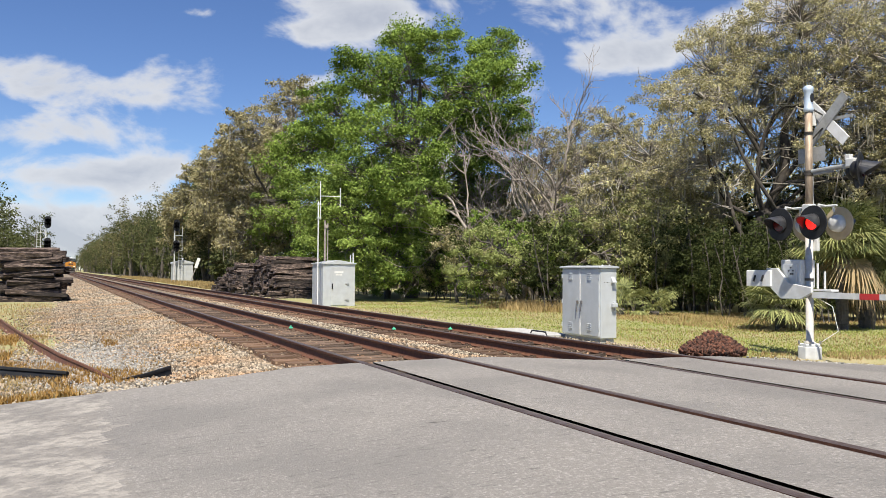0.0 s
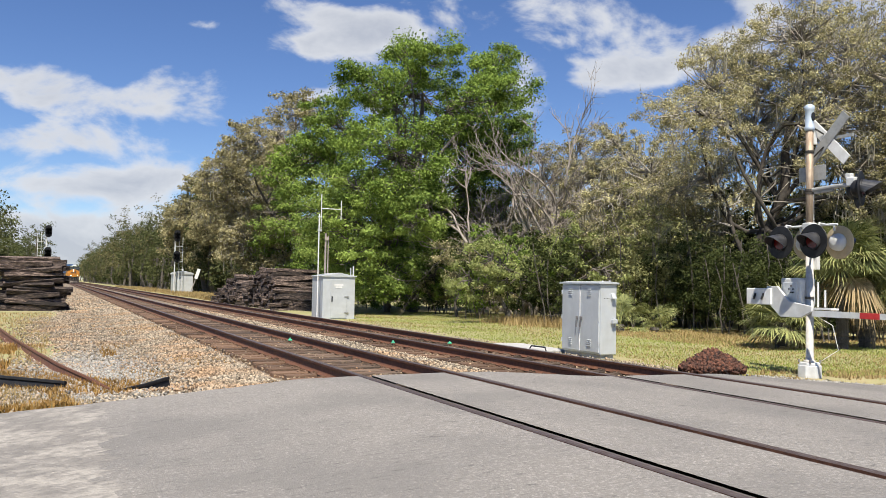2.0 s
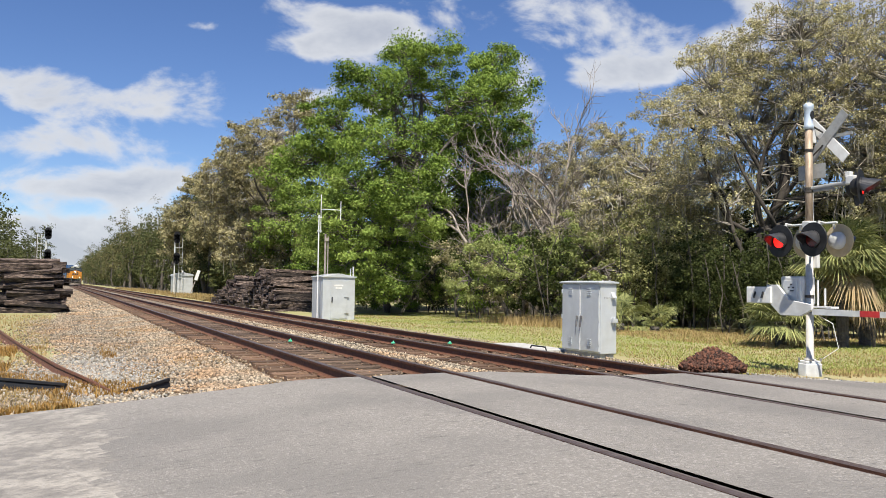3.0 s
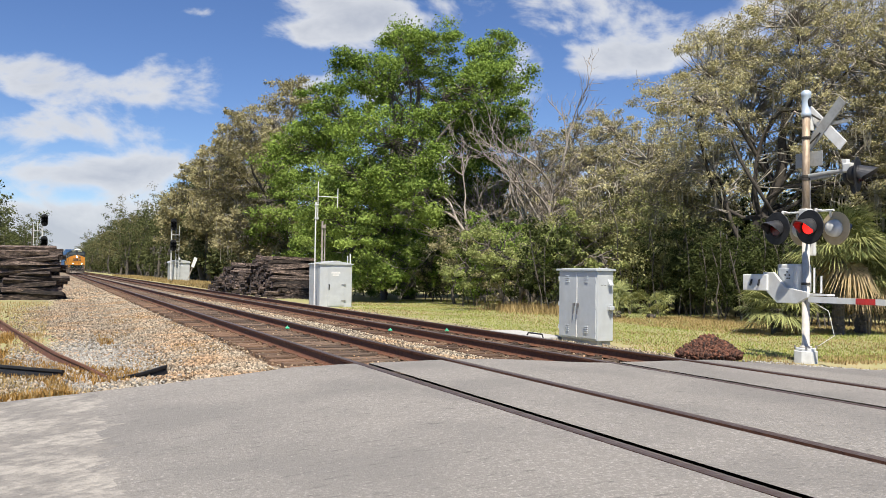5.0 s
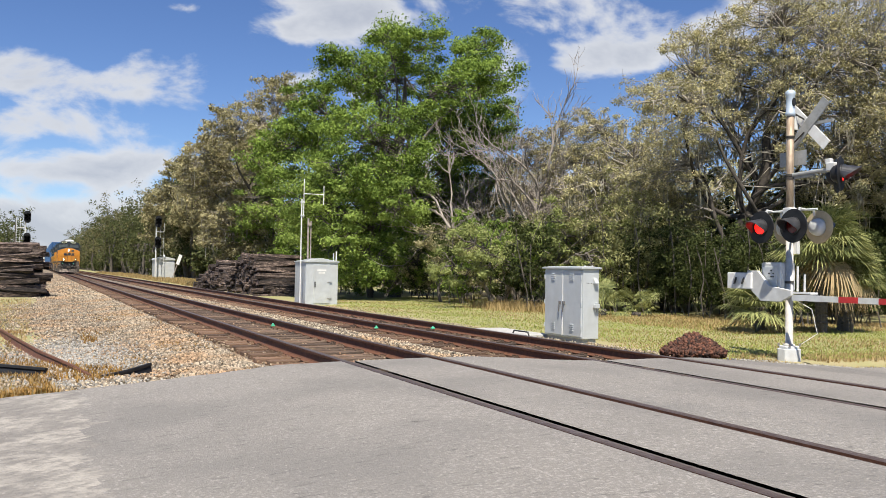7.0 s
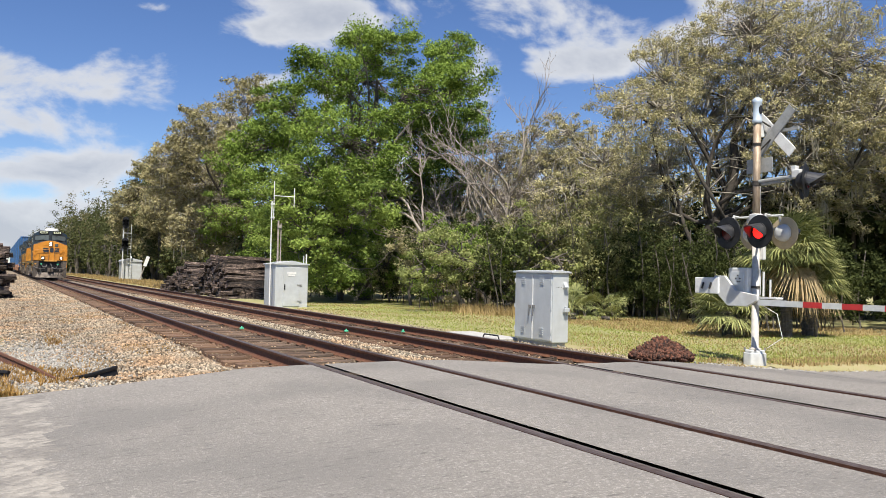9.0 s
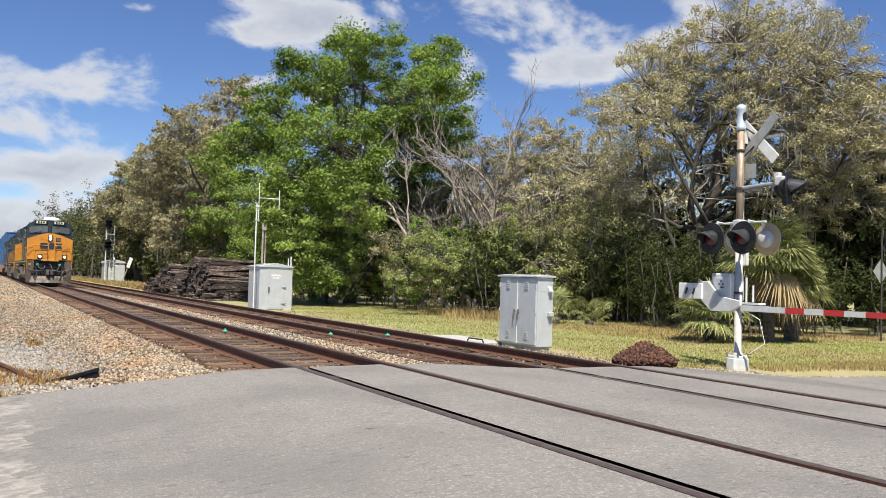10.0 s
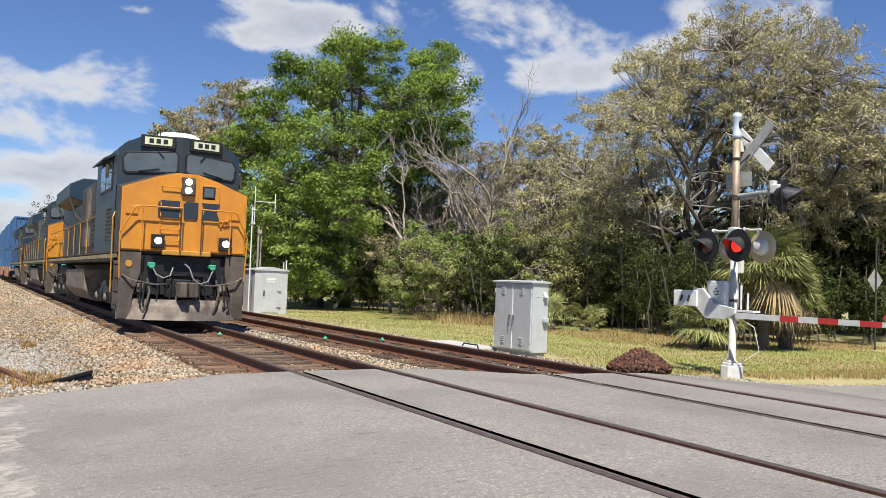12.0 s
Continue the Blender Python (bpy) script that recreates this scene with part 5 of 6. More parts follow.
def container(parent, x, y, z, L=12.19):
    """Corrugated box: corner posts, rails, ribbed sides, door bars at the end."""
    bm = B()
    n = 36
    for s in (-1, 1):
        prev = None
        for k in range(n * 2 + 1):
            yy = y + 0.15 + (L - 0.3) * k / (2 * n)
            dx = 1.20 + (0.03 if (k // 1) % 2 else 0.0)
            a, b = bm.verts.new((x + s * dx, yy, z + 0.15)), bm.verts.new((x + s * dx, yy, z + 2.75))
            if prev:
                bm.faces.new((prev[0], a, b, prev[1]))
            prev = (a, b)
    box(bm, x - 1.18, x + 1.18, y + 0.08, y + L - 0.08, z + 0.1, z + 2.84)
    bmesh.ops.recalc_face_normals(bm, faces=bm.faces)
    c = part("container", bm, M["cont_blue"], parent, "blue corrugated steel container")
    bm = B()
    for s in (-1, 1):
        for yy in (y, y + L - 0.16):
            box(bm, x + s * 1.14 - 0.08, x + s * 1.14 + 0.08, yy, yy + 0.16, z, z + 2.9)
        for zz in (z, z + 2.76):
            box(bm, x + s * 1.16 - 0.06, x + s * 1.16 + 0.06, y, y + L, zz, zz + 0.14)
    for zz in (z, z + 2.76):
        box(bm, x - 1.2, x + 1.2, y - 0.005, y + 0.1, zz, zz + 0.14)
    part("frame", bm, M["cont_blue"], c)
    for dx in (-0.75, -0.3, 0.3, 0.75):
        bm = B()
        rod(bm, (x + dx, y + 0.03, z + 0.1), (x + dx, y + 0.03, z + 2.8), 0.025, seg=6)
        part("door_bar", bm, M["steel"], c)
    for k in range(5):
        part("plain_bar", boxed(x - 0.1, x + 1.0 - 0.1 * (k % 2), y + 0.04, y + 0.06, z + 1.0 + 0.28 * k, z + 1.12 + 0.28 * k), M["white_paint"], c)
    return c


def well_car(label):
    """A well car with two stacked boxes; its front end at y = 0."""
    w = thing("well_car", pose(0, 0, 0), label, "railway wagon", "container wagons of the train")
    for s in (-1, 1):
        part("side_sill", slab([(1.2, 1.05), (2.4, 1.30), (3.0, 1.42), (14.0, 1.42), (14.6, 1.30), (15.8, 1.05), (15.8, 0.9), (14.2, 0.85), (13.8, 0.35), (3.2, 0.35), (2.8, 0.85), (1.2, 0.9)], 0, s * 1.42 - 0.06, s * 1.42 + 0.06, 0.01), M["well_car"], w, "rust-brown well side")
        for k in range(10):
            part("rib", boxed(s * 1.42 - 0.09, s * 1.42 + 0.09, 3.4 + 1.1 * k, 3.48 + 1.1 * k, 0.4, 1.38), M["well_car"], w)
    part("well_floor", boxed(-1.36, 1.36, 3.1, 13.9, 0.34, 0.42), M["well_car"], w)
    for y0, y1 in ((0.3, 3.1), (13.9, 16.7)):
        part("end_platform", boxed(-1.4, 1.4, y0, y1, 0.98, 1.12, bevel=0.02), M["well_car"], w)
        yc = (y0 + y1) / 2
        for dy in (-0.85, 0.85):
            ws = wheelset(w, yc + dy, 0.46)
        for s in (-1, 1):
            part("bogie_frame", slab([(yc - 1.2, 0.5), (yc - 0.9, 0.68), (yc - 0.35, 0.75), (yc + 0.35, 0.75), (yc + 0.9, 0.68), (yc + 1.2, 0.5), (yc + 0.9, 0.36), (yc + 0.3, 0.28), (yc - 0.3, 0.28), (yc - 0.9, 0.36)], 0, s * 0.98 - 0.07, s * 0.98 + 0.07, 0.01), M["truck"], w)
    part("coupler", boxed(-0.15, 0.15, -0.25, 0.35, 0.76, 1.0, bevel=0.03), M["truck"], w)
    container(w, 0, 2.4, 0.43)
    container(w, 0, 2.4, 3.36)
    return w


lead_wheels = []
lead_loco = locomotive("orange-nosed dark blue diesel locomotive with lit headlights", wheels=lead_wheels)
second_loco = locomotive("second dark blue diesel locomotive with an orange nose", lit=False)
third_loco = locomotive("third diesel locomotive in dark grime and blue", front="blue", lit=False)
cars = [well_car("well car stacked with two blue containers")]
for _ in range(7):
    cars.append(copy_thing(cars[0], pose(0, 0, 0)))
TRAIN_SPEED = 23.3
TRAIN_X = 0.04
TRAIN_NOSE = 21.15       # where the nose stands at 12 s
TRAIN = [(lead_loco, 0.0), (second_loco, 22.35), (third_loco, 44.7)] + [(c, 67.3 + 17.4 * k) for k, c in enumerate(cars)]


def nose_at(t):
    return TRAIN_NOSE + TRAIN_SPEED * (12.0 - t)

# ------------------------------------------------------------------ crossing signal


def lamp_unit(parent, x, y, z, heading, back_material, discs):
    """A crossing lamp: round background, housing, hood and a lens disc that shows its lit or its dark side. heading: degrees."""
    m = pose(x, y, z, 0, 0, heading) @ pose(0, 0, 0, 90, 0, 0)      # local z points along the light
    bm = B()
    lathe(bm, [(0.10, -0.02), (0.305, -0.012), (0.312, 0.0), (0.305, 0.008), (0.10, 0.01)], 40, m)
    bg = part("background", bm, M["black"] if back_material is None else back_material, parent, "round black lamp background" if back_material is None else "round weathered back of a lamp")
    bm = B()
    lathe(bm, [(0.04, -0.17), (0.09, -0.165), (0.145, -0.12), (0.165, -0.05), (0.165, -0.012), (0.10, -0.012)], 28, m)
    part("housing", bm, M["alu"] if back_material else M["black"], bg, "pale round lamp housing" if back_material else "black lamp housing", smooth=True)
    bm = B()
    lathe(bm, [(0.134, 0.0), (0.165, 0.0), (0.165, 0.04), (0.142, 0.04), (0.134, 0.0)], 28, m)
    part("lens_ring", bm, M["black"], bg)
    # hood: a half tube, longer at the top
    bm = B()
    rows = []
    n = 18
    for i in range(n + 1):
        a = radians(-20) + radians(220) * i / n
        reach = 0.09 + 0.25 * max(0.0, math.sin(a)) ** 0.7
        ring = []
        for r in (0.160, 0.168):
            ring.append(bm.verts.new(m @ Vector((r * math.cos(a), r * math.sin(a), 0.0))))
            ring.append(bm.verts.new(m @ Vector((r * math.cos(a) * 1.04, r * math.sin(a) * 0.98 - 0.06, reach))))
        rows.append(ring)
    for a, b in zip(rows, rows[1:]):
        bm.faces.new((a[0], b[0], b[1], a[1])), bm.faces.new((a[2], a[3], b[3], b[2])), bm.faces.new((a[1], b[1], b[3], a[3]))
    bmesh.ops.recalc_face_normals(bm, faces=bm.faces)
    part("hood", bm, M["hood"], bg, "black lamp hood, sun glare greyed into its colour")
    bm = B()
    fs = lathe(bm, [(0.132, -0.006), (0.132, 0.006)], 28)
    fs[-1].material_index = 1
    disc = part("lens", bm, [M["red_dark"], M["red_lit"]], parent, "red signal lens")
    disc.matrix_basis = m @ pose(0, 0, 0.022)
    discs.append((disc, m @ pose(0, 0, 0.022)))
    return bg


MAST = (8.33, 11.35, -0.31)
discs_far, discs_near, discs_side = [], [], []


def crossing_signal():
    s = thing("crossing_signal", pose(*MAST), "silver railway crossing signal mast with lamps, bell and gate", "crossing signal")
    bm = B()
    prism(bm, [(0.22 * math.cos(radians(22.5 + 45 * k)), 0.22 * math.sin(radians(22.5 + 45 * k))) for k in range(8)], 2, -0.06, 0.20, 0.012)
    prism(bm, [(0.19 * math.cos(radians(22.5 + 45 * k)), 0.19 * math.sin(radians(22.5 + 45 * k))) for k in range(8)], 2, 0.20, 0.25, 0.01)
    base = part("foundation", bm, M["alu"], s, "pale cast base on gravel")
    for dx in (-1, 1):
        for dy in (-1, 1):
            bm = B()
            rod(bm, (dx * 0.13, dy * 0.13, 0.24), (dx * 0.13, dy * 0.13, 0.30), 0.02, seg=6)
            part("bolt", bm, M["steel"], base)
    bm = B()
    lathe(bm, [(0.105, 0.24), (0.105, 0.285), (0.075, 0.29), (0.072, 0.34), (0.068, 0.345), (0.068, 2.35)], 20)
    part("pole", bm, M["cast"], s, "dull silver lower pole", smooth=True)
    bm = B()
    lathe(bm, [(0.068, 2.35), (0.068, 4.62)], 20)
    part("upper_pole", bm, M["pole_brown"], s, "rust-stained upper pole", smooth=True)
    for z in (2.34, 3.42, 3.47, 4.2, 1.45):
        bm = B()
        lathe(bm, [(0.07, z - 0.025), (0.082, z - 0.02), (0.082, z + 0.02), (0.07, z + 0.025)], 20)
        part("clamp", bm, M["grime"], s)
    bm = B()
    lathe(bm, [(0.075, 4.60), (0.092, 4.62), (0.092, 4.67), (0.08, 4.69), (0.08, 4.98), (0.09, 5.0), (0.09, 5.07), (0.05, 5.10)], 24)
    bell = part("bell", bm, M["bell"], s, "pale blue-grey cylindrical bell", smooth=True)
    part("bell_port", slab([(0.04 * math.cos(k * math.pi / 5), 4.86 + 0.085 * math.sin(k * math.pi / 5)) for k in range(10)], 1, -0.095, -0.07), M["black"], bell)
    bm = B()
    rod(bm, (0.09, 0.02, 0.28), (0.09, 0.03, 2.3), 0.028, seg=8)
    rod(bm, (0.10, 0.02, 2.3), (0.10, 0.03, 3.5), 0.035, seg=8)
    part("conduit", bm, M["alu"], s)
    # lamp bar across the road's line, two lamps each way
    bm = B()
    pipe(bm, [(0, 0.62, 2.80), (0, -0.62, 2.80)], 0.022, 8)
    bar = part("lamp_bar", bm, M["alu"], s, "pale pipe that carries the lamps")
    part("junction_box", boxed(-0.1, 0.1, -0.09, 0.09, 2.72, 2.86, bevel=0.02), M["alu"], s)
    bm = B()
    box(bm, 0.06, 0.14, -0.12, 0.12, 1.98, 2.25, 0.01)
    part("bracket_plate", bm, M["alu"], s)
    for dy in (0.38, -0.38):
        for dx, head, mt, store in ((-0.34, -90, None, discs_far if dy > 0 else discs_near), (0.34, 90, M["cream"], [])):
            bm = B()
            pipe(bm, [(0, dy, 2.80), (dx * 0.55, dy, 2.82), (dx * 0.6, dy, 2.70)], 0.02, 8)
            part("lamp_arm", bm, M["alu"], s)
            lamp_unit(s, dx, dy, 2.49, head, mt, store)
    # the side pair on a short arm
    bm = B()
    pipe(bm, [(0.0, -0.02, 3.47), (0.05, -0.55, 3.50), (0.08, -0.95, 3.50)], 0.04, 10)
    pipe(bm, [(0.02, -0.1, 3.42), (0.05, -0.5, 3.44)], 0.03, 8)
    arm = part("side_arm", bm, M["sign_back"], s, "pale arm for the side lamps")
    bm = B()
    box(bm, -0.06, 0.16, -1.02, -0.84, 3.46, 3.62, 0.02)
    box(bm, -0.02, 0.08, -0.9, -0.8, 3.6, 3.7, 0.01)
    part("arm_head", bm, M["alu"], arm)
    for k in (-1, 1):
        lamp_unit(s, 0.12 + k * 0.19 * 0.66, -0.98 + k * 0.19 * 0.75, 3.40, 27, None, discs_side)
    # crossbuck facing along the road
    cb = part("crossbuck_mount", boxed(0.06, 0.14, -0.05, 0.05, 4.35, 4.62), M["alu"], s)
    for a in (45, -45):
        bm = B()
        box(bm, -0.60, 0.60, -0.1, 0.1, -0.006, 0.006, 0.003)
        for e in (-0.095, 0.095):
            box(bm, -0.60, 0.60, e - 0.006, e + 0.006, 0.006, 0.016)
        bmesh.ops.transform(bm, matrix=pose(0.15 + (0.012 if a > 0 else 0), -0.26, 4.40, 90, 0, 90) @ pose(0, 0, 0, 0, 0, a), verts=bm.verts)
        part("crossbuck_blade", bm, M["white_paint"] if a > 0 else M["sign_back"], cb, "pale crossbuck blade seen from behind" if a > 0 else "dull grey crossbuck blade seen from behind")
    part("crossbuck_strap", boxed(0.17, 0.21, -0.80, 0.05, 4.40, 4.455), M["sign_back"], cb, "dull grey strap across the crossbuck")
    for dz in (-0.34, 0.26):
        bm = B()
        pipe(bm, [(0.07, 0, 4.42 + dz), (0.14, -0.2, 4.42 + dz * 0.4)], 0.016, 6)
        part("brace", bm, M["grime"], cb)
    part("track_sign", boxed(0.10, 0.115, -0.28, 0.34, 3.66, 3.94, bevel=0.005), M["sign_back"], s, "small blank back of a sign panel")
    # gate mechanism, counterweight, arm
    mech = part("gate_mechanism", boxed(-0.18, 0.22, 0.05, 0.52, 1.28, 1.82, bevel=0.03), M["alu"], s, "grey gate mechanism box")
    part("access_cover", boxed(-0.20, -0.175, 0.12, 0.46, 1.36, 1.74, bevel=0.008), M["cabinet"], mech)
    for k in range(5):
        bm = B()
        rod(bm, (-0.215, 0.2 + 0.05 * (k % 3), 1.55 + 0.06 * (k // 2)), (-0.19, 0.2 + 0.05 * (k % 3), 1.55 + 0.06 * (k // 2)), 0.014, seg=8)
        part("bolt", bm, M["black"], mech)
    gate = part("gate_frame", slab([(-0.30, 1.20), (-0.05, 1.08), (0.42, 1.08), (0.76, 1.36), (0.76, 1.66), (0.50, 1.66), (0.22, 1.38), (-0.30, 1.30)], 0, -0.30, -0.24, 0.01), M["alu"], s, "bent plate of the gate arm support")
    part("counterweight", boxed(-0.34, -0.24, 0.62, 1.24, 1.30, 1.62, bevel=0.015), M["white_paint"], s, "pale steel counterweight plates")
    for dy in (0.80, 1.0):
        bm = B()
        rod(bm, (-0.39, dy, 1.40), (-0.34, dy, 1.52), 0.02, seg=8)
        part("weight_bolt", bm, M["black"], s)
    part("gate_platform", boxed(-0.10, 0.1, -0.56, 0.20, 1.235, 1.27), M["white_paint"], s, "pale channel bar of the gate")
    bm = B()
    rod(bm, (0.08, -0.12, 1.28), (0.08, -0.12, 1.75), 0.02, seg=8)
    rod(bm, (0.08, -0.28, 1.28), (0.08, -0.28, 1.60), 0.02, seg=8)
    part("linkage", bm, M["alu"], s)
    ga = part("gate_arm", boxed(-0.28, -0.25, -0.92, -0.30, 1.115, 1.225), M["alu"], s, "lowered red and white striped gate arm")
    for k in range(16):
        y1 = -0.92 - 0.385 * k
        h = 0.052 - 0.0012 * k
        part("stripe", boxed(-0.29, -0.24, y1 - 0.385, y1, 1.168 - h, 1.168 + h), M["red_tape"] if k % 2 else M["white_tape"], ga, "red band" if k % 2 else "white band")
    for y in (-3.3, -5.4):
        bm = B()
        lathe(bm, [(0.05, -0.03), (0.06, 0.0), (0.05, 0.03)], 16, pose(-0.265, y, 1.275, 0, 90, 0))
        part("arm_lamp", bm, M["red_tape"], ga, "small red lamp on the gate arm")
    bm = B()
    pipe(bm, [(0.1, -0.1, 1.1), (0.25, -0.3, 0.95), (0.28, -0.4, 0.5), (0.1, -0.2, 0.3)], 0.006, 6)
    part("cable", bm, M["white_paint"], s)
    return s


M["sign_back"] = mat("dull_sign_back", (0.36, 0.37, 0.36), 0.6, 0.2, color2=(0.26, 0.26, 0.25), scale=5)
M["cream"] = mat("weathered_cream", (0.54, 0.44, 0.28), 0.7, color2=(0.42, 0.34, 0.21), scale=4)
M["bell"] = mat("bell_paint", (0.50, 0.58, 0.66), 0.45, 0.2, color2=(0.42, 0.49, 0.56), scale=6)
crossing_signal()

# ------------------------------------------------------------------ cabinets


def near_cabinet():
    c = thing("signal_cabinet", pose(6.66, 15.66, -0.35, 0, 0, 0), "grey two-door steel equipment cabinet beside the track", "cabinet")
    W_, D, H = 1.55, 0.46, 1.72        # along the track, across it, height
    part("body", boxed(0.02, D, 0, W_, 0.10, H - 0.03, bevel=0.01), M["cabinet"], c)
    part("plinth", boxed(0.06, D - 0.04, 0.05, W_ - 0.05, 0.0, 0.10), M["concrete"], c)
    part("roof", slab([(-0.05, H - 0.03), (D + 0.04, H - 0.03), (D + 0.04, H + 0.01), (D * 0.5, H + 0.035), (-0.05, H + 0.01)], 1, -0.05, W_ + 0.05, 0.006), M["cabinet"], c, "grey lid with a slight overhang")
    for k, (a, b) in enumerate(((0.03, 0.755), (0.795, 1.52))):
        d = part("door", boxed(-0.012, 0.03, a, b, 0.14, H - 0.06, bevel=0.008), M["cabinet"], c, "grey steel cabinet door")
        for zz in (1.42, 0.26):
            for j in range(4):
                part("vent_slot", boxed(-0.03, -0.008, (a + b) / 2 - 0.07, (a + b) / 2 + 0.07, zz + 0.045 * j, zz + 0.022 + 0.045 * j, bevel=0.004), M["cabinet"], d)
        hy = 0.70 if k == 0 else 0.86
        bm = B()
        box(bm, -0.055, -0.01, hy - 0.03, hy + 0.03, 0.86, 0.94, 0.01)
        rod(bm, (-0.05, hy, 0.88), (-0.055, hy, 0.68), 0.014, seg=8)
        part("handle", bm, M["steel"], d, "steel lever handle")
        for zz in (0.3, 0.85, 1.45):
            bm = B()
            yy = a - 0.01 if k == 0 else b + 0.01
            rod(bm, (-0.012, yy, zz), (-0.012, yy, zz + 0.1), 0.014, seg=8)
            part("hinge", bm, M["cabinet"], d)
    part("centre_strip", boxed(-0.02, 0.0, 0.758, 0.792, 0.14, H - 0.06), M["white_paint"], c)
    bm = B()
    box(bm, 0.30, 0.43, -0.10, 0.0, 0.80, 0.90, 0.012)
    box(bm, 0.34, 0.41, -0.06, 0.0, 0.90, 0.93, 0.01)
    part("lock_box", bm, M["cabinet"], c, "padlocked socket box")
    bm = B()
    rod(bm, (0.36, -0.06, 0.80), (0.36, -0.06, 0.72), 0.016, seg=8)
    part("padlock", bm, M["steel"], c)
    part("side_hood", slab([(0.0, 1.50), (-0.10, 1.38), (-0.10, 1.36), (0.0, 1.36)], 0, 0.30, 0.40, 0.005), M["cabinet"], c)
    for x in (0.14, 0.34):
        bm = B()
        lathe(bm, [(0.035, 0), (0.035, 0.02), (0.012, 0.03), (0.012, 0.05)], 10, pose(x, 0.1, H + 0.01))
        part("lifting_eye", bm, M["cabinet"], c)
    bm = B()
    for k in range(4):
        box(bm, 0.12 + 0.04 * k, 0.135 + 0.04 * k, -0.004, 0.0, 1.36, 1.375)
    part("plain_bar", bm, M["grime"], c)
    return c


def far_cabinet():
    c = thing("equipment_bungalow", pose(6.3, 36.0, -0.38), "grey sheet-steel equipment bungalow with a low gabled roof", "bungalow")
    W_, D, H = 1.50, 1.7, 1.98
    part("body", boxed(0, W_, 0, D, 0.0, H - 0.05, bevel=0.015), M["cabinet"], c)
    part("roof", slab([(-0.05, H - 0.06), (W_ + 0.05, H - 0.06), (W_ + 0.05, H - 0.02), (W_ / 2, H + 0.12), (-0.05, H - 0.02)], 1, -0.06, D + 0.06, 0.006), M["cabinet"], c, "low gabled grey roof")
    d = part("door", boxed(0.36, 1.12, -0.025, 0.02, 0.08, H - 0.16, bevel=0.008), M["cabinet"], c, "grey steel door")
    part("door_handle", boxed(0.40, 0.45, -0.06, -0.02, 0.80, 1.05, bevel=0.01), M["black"], d)
    part("latch", boxed(1.0, 1.2, -0.05, -0.02, 1.02, 1.05), M["steel"], d)
    part("latch", boxed(1.0, 1.2, -0.05, -0.02, 0.30, 0.33), M["steel"], d)
    for k, (z, w) in enumerate(((1.56, 0.42), (1.45, 0.30))):
        part("plain_bar", boxed(0.73 - w / 2, 0.73 + w / 2, -0.032, -0.024, z - 0.04, z + 0.04), M["white_paint"], d)
    for x, z in ((1.42, 2.42), (1.30, 2.34)):
        bm = B()
        rod(bm, (x, 0.05, H - 0.08), (x, 0.05, z), 0.03 if x > 1.4 else 0.02, seg=8)
        part("roof_vent", bm, M["white_paint"], c)
    return c


near_cabinet()
far_cabinet()


def antenna_mast():
    a = thing("antenna_mast", pose(6.0, 35.8, -0.4), "thin pale pipe mast with a small loop antenna", "antenna")
    bm = B()
    rod(bm, (0, 0, 0), (0, 0, 4.7), 0.028, seg=10)
    rod(bm, (0.09, 0, 3.9), (0.09, 0, 5.6), 0.018, seg=8)
    part("mast", bm, M["white_paint"], a)
    bm = B()
    pipe(bm, [(0.09, 0, 4.95), (1.0, 0, 4.95)], 0.016, 8)
    pipe(bm, [(1.0, 0, 4.5), (1.0, 0, 5.35)], 0.018, 8)
    part("antenna_element", bm, M["white_paint"], a)
    for z in (3.95, 4.55):
        part("bracket", boxed(-0.05, 0.12, -0.05, 0.05, z, z + 0.06), M["alu"], a)
    return a


def pole_pair():
    a = thing("utility_post", pose(6.95, 37.9, -0.4), "grey weathered double post behind the bungalow", "post")
    for dx in (0, 0.13):
        bm = B()
        rod(bm, (dx, 0, 0), (dx, 0, 4.0 - dx), 0.045 if dx == 0 else 0.028, seg=10)
        part("post", bm, M["dead_wood"], a)
    part("post_box", boxed(-0.05, 0.14, -0.08, 0.02, 3.65, 3.8, bevel=0.01), M["dead_wood"], a)
    return a


antenna_mast()
pole_pair()


def signal_hut():
    c = thing("signal_hut", pose(9.0, 110.0, -0.4), "pale grey relay hut with a pitched roof", "hut")
    part("body", boxed(0, 2.4, 0, 2.4, 0, 2.45, bevel=0.03), M["cabinet"], c)
    part("roof", slab([(-0.12, 2.42), (2.52, 2.42), (2.4, 2.62), (1.3, 2.85), (1.1, 2.85), (0.0, 2.62)], 1, -0.12, 2.5, 0.01), M["cabinet"], c)
    part("door", boxed(0.7, 1.6, -0.03, 0.02, 0.1, 2.1, bevel=0.01), M["cabinet"], c)
    bm = B()
    rod(bm, (1.2, 0.5, 2.8), (1.2, 0.5, 3.1), 0.08, seg=8)
    part("vent", bm, M["white_paint"], c)
    return c


def leaning_panel():
    c = thing("leaning_panel", pose(11.0, 109.6, -0.6, 0, 18, 0), "white panel leaning on a post", "panel")
    part("panel", boxed(-0.2, 0.2, 0, 0.08, 2.2, 3.5, bevel=0.01), M["white_paint"], c)
    part("post", boxed(-0.05, 0.05, 0.082, 0.18, 0, 2.6), M["dead_wood"], c)


